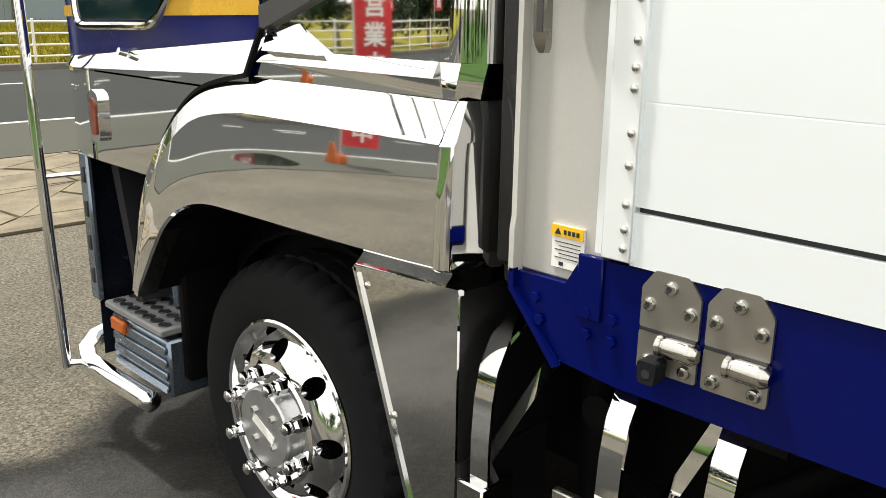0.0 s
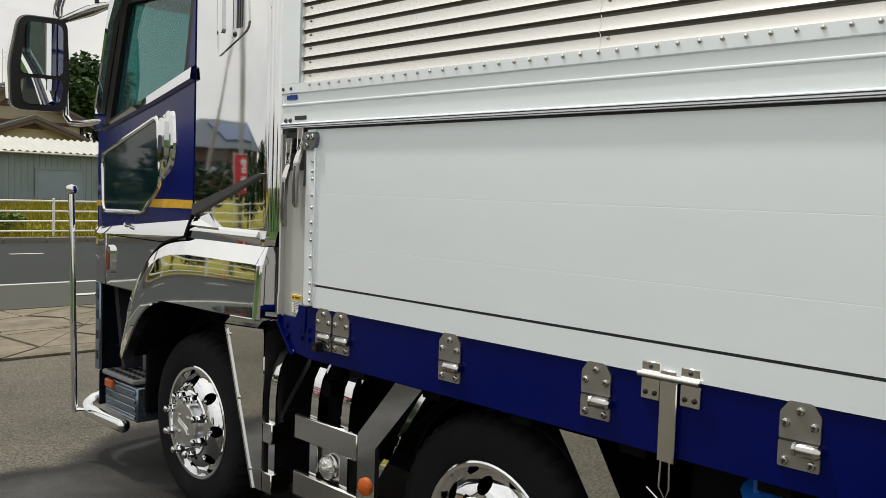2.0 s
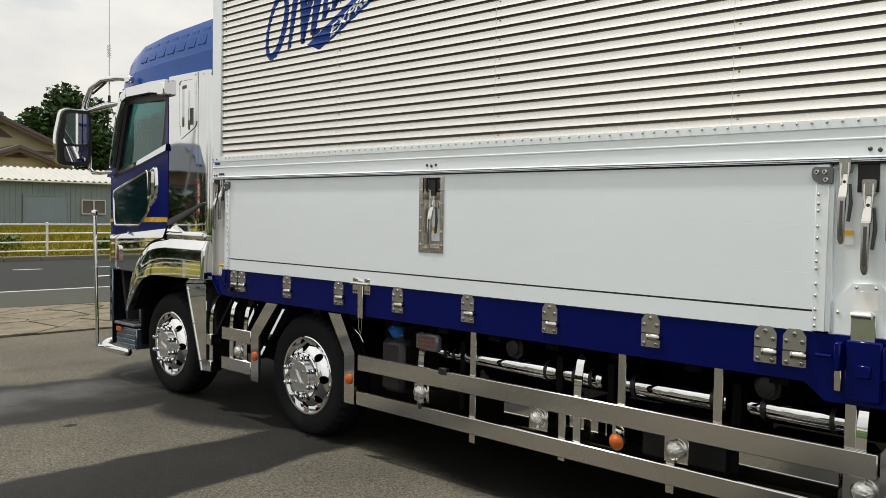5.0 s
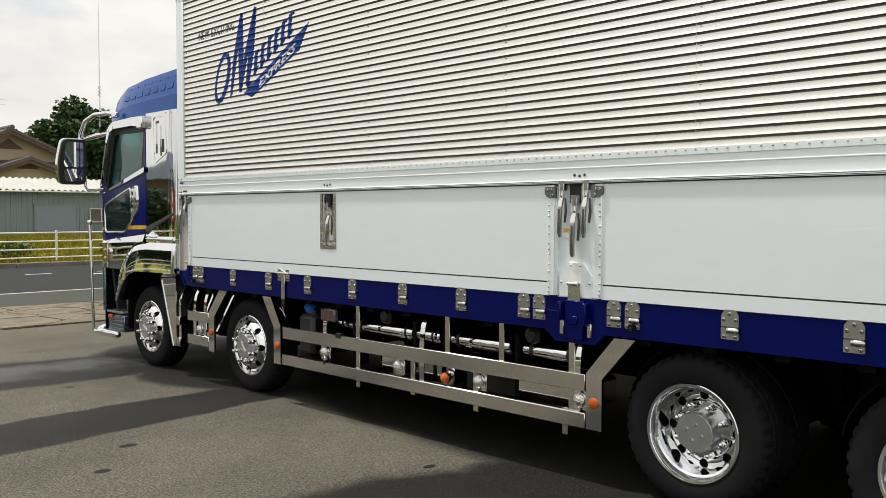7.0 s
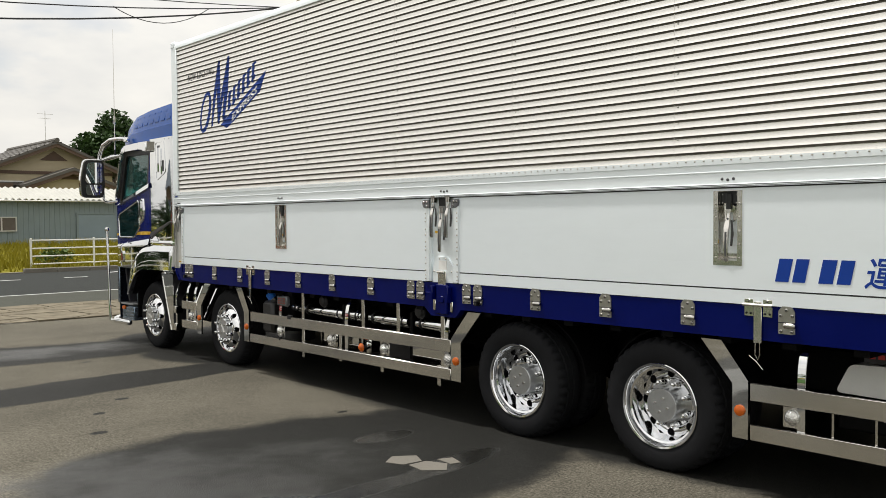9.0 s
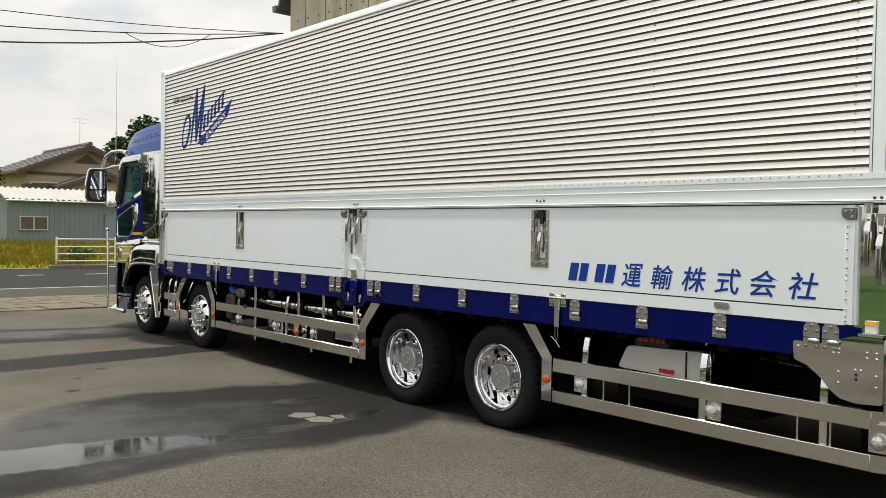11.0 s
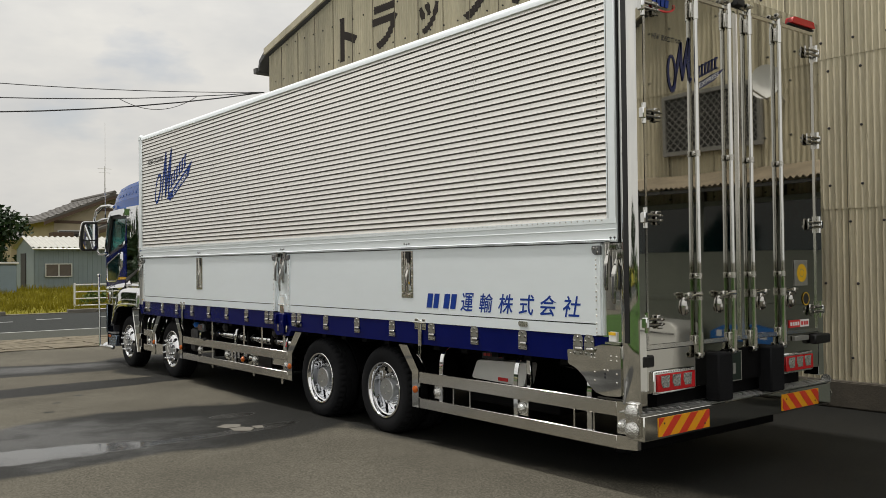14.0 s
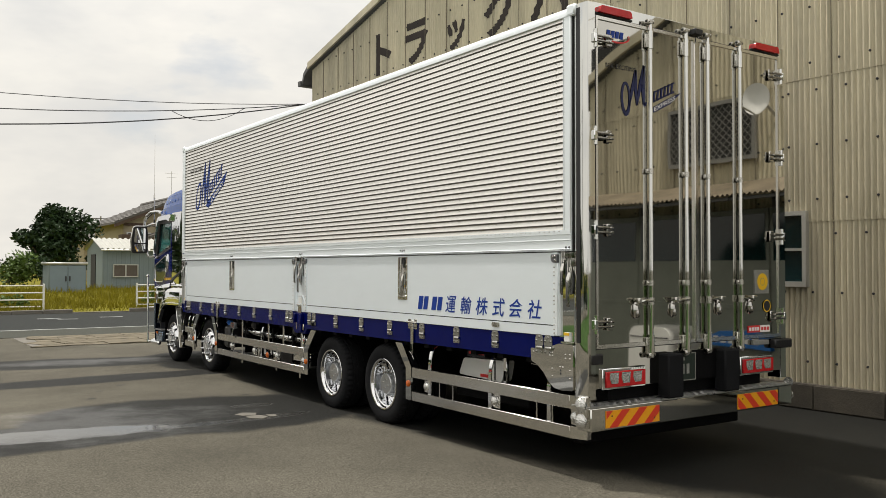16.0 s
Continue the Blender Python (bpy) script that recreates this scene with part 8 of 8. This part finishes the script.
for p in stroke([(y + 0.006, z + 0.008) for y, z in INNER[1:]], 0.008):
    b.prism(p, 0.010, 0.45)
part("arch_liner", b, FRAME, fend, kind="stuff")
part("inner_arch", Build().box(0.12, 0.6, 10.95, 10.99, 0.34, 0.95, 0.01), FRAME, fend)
gap = [(10.345, 1.385), (10.412, 1.283)] + [p for p in OUT_[:-6] if p[0] > 10.46]
bb = Build()
for p in stroke([(y + 0.006, z + 0.004) for y, z in gap], 0.008):
    bb.prism(p, 0.0235, 0.036)
part("fender_gap", bb, FRAME, fend)
# lower front panels
tpart("front_corner", Build().prism(cab_plan(10.36, -0.016), 0.985, 1.250, "z", True), CHROME, "wrap-around chrome front corner")
vs = []
for inset_, at in ((-0.016, 0.0), (-0.016, 0.98), (-0.026, 1.0), (-0.024, 1.15), (-0.006, 2.0)):
    for x, y in cab_plan(10.42 - 0.09 * max(0.0, at - 1.0), inset_):
        run = max(0.0, 11.35 - y)
        z_low, z_top = 1.25 + 0.0394 * run, 1.285 + 0.0856 * run
        vs.append((x, y, 1.245 + (z_low - 1.245) * at if at < 1 else z_low + (z_top - z_low) * (at - 1)))
k_ = len(vs) // 5
tpart("sill_ledge", Build().add(vs, [(j * k_ + i, j * k_ + i + 1, (j + 1) * k_ + i + 1, (j + 1) * k_ + i) for j in range(4) for i in range(k_ - 1)], True), CHROME, "chrome ledge under the door")
DULLAMBER = surface("dull_amber_lens", (0.22, 0.055, 0.03), 0.15, 0.0, 0.2, 40.0)
ml = tpart("corner_lamp", Build().prism(rounded([(11.25, 1.045), (11.19, 1.045), (11.185, 1.185), (11.235, 1.20)], 0.02, 4), 0.020, 0.055), CHROME, "chrome-rimmed amber corner lamp")
part("lens", Build().prism(rounded([(11.237, 1.065), (11.203, 1.065), (11.20, 1.165), (11.23, 1.175)], 0.014, 4), 0.016, 0.020), DULLAMBER, ml)
tpart("ledge_knob", Build().tube([(0.04, 11.02, 1.305), (0.018, 11.02, 1.312)], 0.010, 10), CHROME)

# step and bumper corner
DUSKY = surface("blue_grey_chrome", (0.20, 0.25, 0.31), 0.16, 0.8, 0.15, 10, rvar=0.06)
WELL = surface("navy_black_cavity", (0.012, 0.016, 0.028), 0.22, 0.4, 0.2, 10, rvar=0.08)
# Back and front walls of the well are near-black, darker than its trim.
sw = tpart("step_well", Build().box(0.24, 0.30, 10.98, 11.45, 0.50, 0.985), WELL, "navy-black step well with blue-grey trim in the bumper corner")
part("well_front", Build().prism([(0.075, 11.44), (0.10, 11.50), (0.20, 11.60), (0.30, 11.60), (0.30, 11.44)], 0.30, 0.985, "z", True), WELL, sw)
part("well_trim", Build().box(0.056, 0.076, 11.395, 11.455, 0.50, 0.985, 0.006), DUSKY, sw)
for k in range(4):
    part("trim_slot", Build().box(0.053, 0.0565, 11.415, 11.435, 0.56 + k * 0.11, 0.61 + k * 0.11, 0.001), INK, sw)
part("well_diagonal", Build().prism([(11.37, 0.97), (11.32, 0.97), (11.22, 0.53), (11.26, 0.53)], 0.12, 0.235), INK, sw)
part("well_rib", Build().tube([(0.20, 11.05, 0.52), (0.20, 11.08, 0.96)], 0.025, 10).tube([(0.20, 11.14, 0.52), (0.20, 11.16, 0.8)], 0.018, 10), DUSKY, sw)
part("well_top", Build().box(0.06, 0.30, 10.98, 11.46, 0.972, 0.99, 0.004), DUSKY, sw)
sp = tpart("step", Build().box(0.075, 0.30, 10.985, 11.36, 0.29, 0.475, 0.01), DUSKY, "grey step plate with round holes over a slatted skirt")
b = Build()
b.box(0.055, 0.29, 10.985, 11.36, 0.490, 0.515, 0.006)
part("step_plate", b, GREYSTEP, sp)
b = Build()
for i in range(7):
    for j in range(4):
        b.lathe([(0.5155, 0.021), (0.519, 0.019), (0.5165, 0.017), (0.5158, 0.0)], (0.088 + 0.056 * j, 11.02 + 0.05 * i + 0.008 * (j % 2), 0), "z", 10)
part("step_hole", b, INK, sp)
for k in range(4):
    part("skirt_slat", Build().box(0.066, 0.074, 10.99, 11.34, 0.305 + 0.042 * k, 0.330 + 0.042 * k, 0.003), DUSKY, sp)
part("amber_lamp", Build().box(0.055, 0.075, 11.24, 11.33, 0.425, 0.470, 0.006), ORANGE, sp)
tube = [(0.045, 11.075, 0.265), (0.040, 11.30, 0.262), (0.040, 11.48, 0.262), (0.065, 11.58, 0.265), (0.13, 11.66, 0.275), (0.30, 11.73, 0.29), (0.8, 11.78, 0.30), (1.7, 11.78, 0.30), (2.3, 11.70, 0.29)]
bt = tpart("bumper_tube", Build().tube(tube, 0.036, 16), CHROME, "thick polished tube round the bumper corner")
part("tube_end", Build().dome((0.045, 11.075, 0.265), 0.036, 0.03, "-y", 14), CHROME, bt)
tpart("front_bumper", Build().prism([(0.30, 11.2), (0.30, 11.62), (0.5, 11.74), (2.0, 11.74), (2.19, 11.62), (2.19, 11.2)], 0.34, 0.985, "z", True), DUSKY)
gp = tpart("guide_pole", Build().tube([(-0.030, 11.51, 0.262), (-0.030, 11.57, 1.46)], 0.0170, 14), CHROME, "upright chrome guide pole on the bumper corner")
part("pole_ball", Build().lathe([(1.448, 0.012), (1.455, 0.026), (1.475, 0.031), (1.495, 0.026), (1.505, 0.0)], (-0.030, 11.57, 0), "z", 14), CHROME, gp)
part("pole_bracket", Build().tube([(-0.030, 11.54, 0.90), (0.08, 11.50, 0.905)], 0.008, 8), CHROME, gp)
part("pole_foot", Build().tube([(-0.030, 11.51, 0.275), (0.05, 11.47, 0.27)], 0.011, 8), CHROME, gp)

# roof and deflector
ST = ((11.60, 2.53, 2.66, 0.30), (11.50, 2.53, 2.78, 0.20), (11.32, 2.53, 2.90, 0.13), (11.05, 2.53, 2.975, 0.09), (10.60, 2.535, 3.02, 0.07), (9.74, 2.545, 3.065, 0.065))
SEC = ((0.0, 0.0, 0), (0.012, 0.38, 0), (0.034, 0.40, 0), (0.040, 0.44, 0), (0.060, 0.70, 0), (0.10, 0.90, 0), (0.20, 0.98, 0), (0.40, 1.0, 0))
vs = []
for y, z0, z1, x0 in ST:
    row = [(x0 + dx, y, z0 + (z1 - z0) * f) for dx, f, _ in SEC]
    vs += row + [(2.49 - x, yy, z) for x, yy, z in row[::-1]]
w_ = 2 * len(SEC)
fs = [(i * w_ + j, i * w_ + j + 1, (i + 1) * w_ + j + 1, (i + 1) * w_ + j) for i in range(len(ST) - 1) for j in range(w_ - 1)]
fs += [tuple(range(w_)), tuple(range((len(ST) - 1) * w_, len(ST) * w_))]
rf = tpart("cab_roof", Build().add(vs, fs, True), ROOFBLUE, "bright blue raised cab roof")


def roof_side(y, z):
    """Where the roof's near flank lies."""
    for (ya, z0a, z1a, xa), (yb, z0b, z1b, xb) in zip(ST, ST[1:]):
        if yb <= y <= ya:
            t = (ya - y) / (ya - yb)
            z0, z1, x0 = z0a + (z0b - z0a) * t, z1a + (z1b - z1a) * t, xa + (xb - xa) * t
            f = (z - z0) / (z1 - z0)
            for (da, fa, _), (db, fb, _) in zip(SEC, SEC[1:]):
                if fa <= f <= fb:
                    return x0 + da + (db - da) * (f - fa) / max(1e-6, fb - fa)
    return 0.2


for k in range(7):
    y = 11.02 - k * 0.165
    z = 2.775 + 0.006 * k
    q = [(y, z), (y - 0.110, z), (y - 0.140, z + 0.125), (y - 0.03, z + 0.125)]
    out_ = [(roof_side(a, c) - 0.005, a, c) for a, c in q]
    in_ = [(roof_side(a, c) + 0.02, a, c) for a, c in q]
    part("raised_bar", Build().add(out_ + in_, [(0, 1, 2, 3), (0, 4, 5, 1), (1, 5, 6, 2), (2, 6, 7, 3), (3, 7, 4, 0)]), ROOFBLUE, rf)
tpart("roof_bracket", Build().box(0.02, 0.07, 11.0, 11.10, 2.60, 2.655, 0.01), CHROME)

# mirrors and their arms
mr = tpart("side_mirror", Build().prism(rounded([(-0.275, 1.90), (0.005, 1.90), (0.02, 2.10), (0.0, 2.41), (-0.245, 2.41), (-0.29, 2.15)], 0.06, 5), 11.745, 11.86, "y", True), CHROME, "tall chrome-backed side mirror")
part("mirror_rim", Build().prism(rounded([(-0.265, 1.905), (0.005, 1.905), (0.02, 2.10), (0.0, 2.405), (-0.235, 2.405), (-0.275, 2.15)], 0.055, 5), 11.715, 11.745, "y"), BLACK, mr)


def tilted(b, xc, zc, turn, nod):
    """The glass set at a slant in its rim."""
    b.v = [(x, y - (x - xc) * turn + (z - zc) * nod, z) for x, y, z in b.v]
    return b


part("upper_glass", tilted(Build().prism(rounded([(-0.235, 2.10), (-0.01, 2.10), (-0.02, 2.375), (-0.21, 2.375)], 0.04, 4), 11.697, 11.730, "y"), -0.12, 2.24, -0.15, -0.02), LOOKGLASS, mr)
part("lower_glass", tilted(Build().prism(rounded([(-0.215, 1.94), (-0.02, 1.94), (-0.012, 2.08), (-0.235, 2.08)], 0.04, 4), 11.697, 11.730, "y"), -0.12, 2.01, -0.15, -0.10), LOOKGLASS, mr)
turned = Matrix.Translation((-0.12, 11.78, 0)) @ Matrix.Rotation(radians(-11), 4, "Z") @ Matrix.Translation((0.12, -11.78, 0))
turned = turned @ Matrix.Translation((0, 11.78, 2.15)) @ Matrix.Rotation(radians(7), 4, "X") @ Matrix.Translation((0, -11.78, -2.15))
for ob in (mr, *mr.children):
    ob.data.transform(turned)
arm = tpart("mirror_arm", Build().tube([(0.06, 11.04, 2.635), (0.02, 11.20, 2.655), (-0.03, 11.40, 2.65), (-0.055, 11.58, 2.59), (-0.055, 11.70, 2.47), (-0.04, 11.76, 2.36)], 0.026, 12), CHROME, "bent chrome mirror arm")
part("arm_grip", Build().tube([(-0.02, 11.36, 2.625), (-0.05, 11.56, 2.54)], 0.010, 8).tube([(-0.02, 11.36, 2.655), (-0.02, 11.36, 2.62)], 0.008, 8), BLACK, arm)
part("arm_stay", Build().tube([(0.07, 11.22, 2.45), (0.02, 11.45, 2.43), (-0.03, 11.70, 2.40)], [0.012, 0.032, 0.02], 10), CHROME, arm)
part("lower_arm", Build().tube([(0.08, 11.36, 1.85), (0.03, 11.58, 1.835), (0.015, 11.70, 1.84), (0.01, 11.755, 1.88), (0.01, 11.77, 2.0), (0.012, 11.78, 2.30)], 0.0165, 10), CHROME, arm)
an = tpart("antenna", Build().tube([(0.03, 11.40, 2.45), (0.03, 11.40, 2.9), (0.03, 11.40, 4.1)], [0.007, 0.005, 0.002], 8), STEEL, "thin whip antenna with a coil")
coil = [(0.03 + 0.017 * math.cos(i * 0.9), 11.40 + 0.017 * math.sin(i * 0.9), 2.86 + 0.0022 * i) for i in range(50)]
part("coil", Build().tube(coil, 0.0025, 5), STEEL, an)
part("antenna_base", Build().tube([(0.03, 11.40, 2.42), (0.03, 11.40, 2.52)], 0.012, 8), BLACK, an)

# ---- lettering on the body ----


def on_wing(polys):
    """Flat shapes of (y, z), laid on the corrugations."""
    b = Build()
    for poly in polys:
        zs = [p[1] for p in poly]
        for i in range(len(LEVELS) - 1):
            (za, xa), (zb, xb) = LEVELS[i], LEVELS[i + 1]
            if zb < min(zs) or za > max(zs):
                continue
            q = cut(poly, 1, za, zb)
            if q:
                b.add([(xa + (xb - xa) * (p[1] - za) / (zb - za) - 0.0018, p[0], p[1]) for p in q], [tuple(range(len(q)))])
    return b


# the swept emblem as plain strokes in (y, z): a loop joined to tall leaning strokes, a run of bars, a pennant
W_RING = stroke([(8.800 + 0.095 * math.cos(radians(a)) - 0.06 * math.sin(radians(a)), 2.765 + 0.200 * math.sin(radians(a))) for a in range(0, 361, 15)], [0.026 + 0.024 * abs(math.sin(k / 24 * math.pi)) for k in range(25)])
W_BIG = []
W_BIG += stroke([(8.655, 2.600), (8.590, 2.90), (8.480, 3.280)], [0.022, 0.050, 0.034])
W_BIG += stroke([(8.480, 3.280), (8.495, 2.95), (8.505, 2.62)], [0.026, 0.072, 0.034])
W_BIG += stroke([(8.505, 2.620), (8.415, 2.92), (8.270, 3.300)], [0.020, 0.046, 0.034])
W_BIG += stroke([(8.270, 3.300), (8.335, 2.95), (8.400, 2.66), (8.330, 2.68)], [0.028, 0.074, 0.044, 0.016])
W_SMALL = []
for k in range(6):
    y, z = 8.290 - 0.098 * k, 2.735 + 0.0465 * k
    W_SMALL += stroke([(y, z), (y - 0.030, z + 0.19)], [0.040, 0.046])
    W_SMALL += stroke([(y - 0.004, z + 0.02), (y - 0.058, z + 0.070)], 0.022) + stroke([(y - 0.026, z + 0.185), (y - 0.078, z + 0.198)], 0.022)
W_PEN = [[(8.46, 2.60), (8.34, 2.555), (8.22, 2.600), (8.26, 2.700)], [(8.26, 2.700), (8.22, 2.600), (7.70, 2.845), (7.72, 2.965)], [(7.72, 2.965), (7.70, 2.845), (7.66, 2.86), (7.53, 3.060)]]
shadow = on_wing([[(y + 0.010, z - 0.006) for y, z in p] for p in W_BIG])
shadow.v = [(x + 0.0008, y, z) for x, y, z in shadow.v]
tpart("wing_emblem_shadow", shadow, INK, "dark drop shade of the emblem film")
tpart("wing_emblem", on_wing(W_RING + W_BIG), LOGOBLUE, "blue swept emblem film on the corrugated side")
for k in range(6):
    tpart("wing_emblem_bar", on_wing(W_SMALL[3 * k:3 * k + 3]), LOGOBLUE)
tpart("wing_emblem_pennant", on_wing(W_PEN), LOGOBLUE)
polys, wide = letters("NEW EXCITING", 0.075, 0.006, spacing=1.15)
sx = 0.60 / wide
tpart("wing_line", on_wing([[(9.20 - u * sx, 3.145 + v + 0.02 * u * sx) for u, v in p] for p in polys]), INK, "small dark lettering on the corrugated side")
polys, wide = letters("EXPRESS", 0.075, 0.02, shear=0.2)
sx = 0.52 / wide
b = on_wing([[(8.225 - u * sx, 2.615 + v * 0.9 + u * sx * 0.475) for u, v in p] for p in polys])
b.v = [(x - 0.0015, y, z) for x, y, z in b.v]
tpart("wing_word", b, PAPER)

X_TXT = -0.0068
name_bars = []
for k in range(2):
    u = k * 0.236
    for v0, v1, a0, a1 in ((0.012, 0.138, 0.0, 0.075), (0.012, 0.138, 0.095, 0.165)):
        name_bars.append([(u + a0 + v0 * 0.2, v0), (u + a1 + v0 * 0.2, v0), (u + a1 + v1 * 0.2, v1), (u + a0 + v1 * 0.2, v1)])
for p in name_bars:
    tpart("name_bar", Build().prism([(2.318 - u, 1.210 + v) for u, v in p], X_TXT - 0.0008, X_TXT + 0.001), BRANDBLUE, "slanted blue bar on the silver gate")
for k, ch in enumerate("運輸株式会社"):
    polys, wide = letters(ch, 0.150, 0.0115, shear=0.2)
    b = Build()
    for p in polys:
        b.add([(X_TXT, 2.318 - 0.236 * (k + 2) - u * 0.175 / wide, 1.206 + v * 1.04) for u, v in p], [tuple(range(len(p)))])
    tpart("side_letter", b, BRANDBLUE, "slanted blue character on the silver gate")

# ---- broken pieces of the concrete apron and a bare patch in the wet asphalt ----
for poly in ([(-1.05, 4.42), (-0.93, 4.50), (-0.80, 4.40), (-0.86, 4.28), (-1.00, 4.30)], [(-0.98, 4.27), (-0.84, 4.26), (-0.78, 4.12), (-0.88, 4.02), (-1.00, 4.12)], [(-0.76, 4.24), (-0.66, 4.20), (-0.70, 4.08), (-0.77, 4.10)]):
    part("bare_patch", Build().prism(poly, -0.01, 0.004, "z"), KERB, ground)
for poly, h in cracked_slab():
    part("slab_piece", Build().prism(poly, 0.004, h, "z"), SLAB, slab_base)
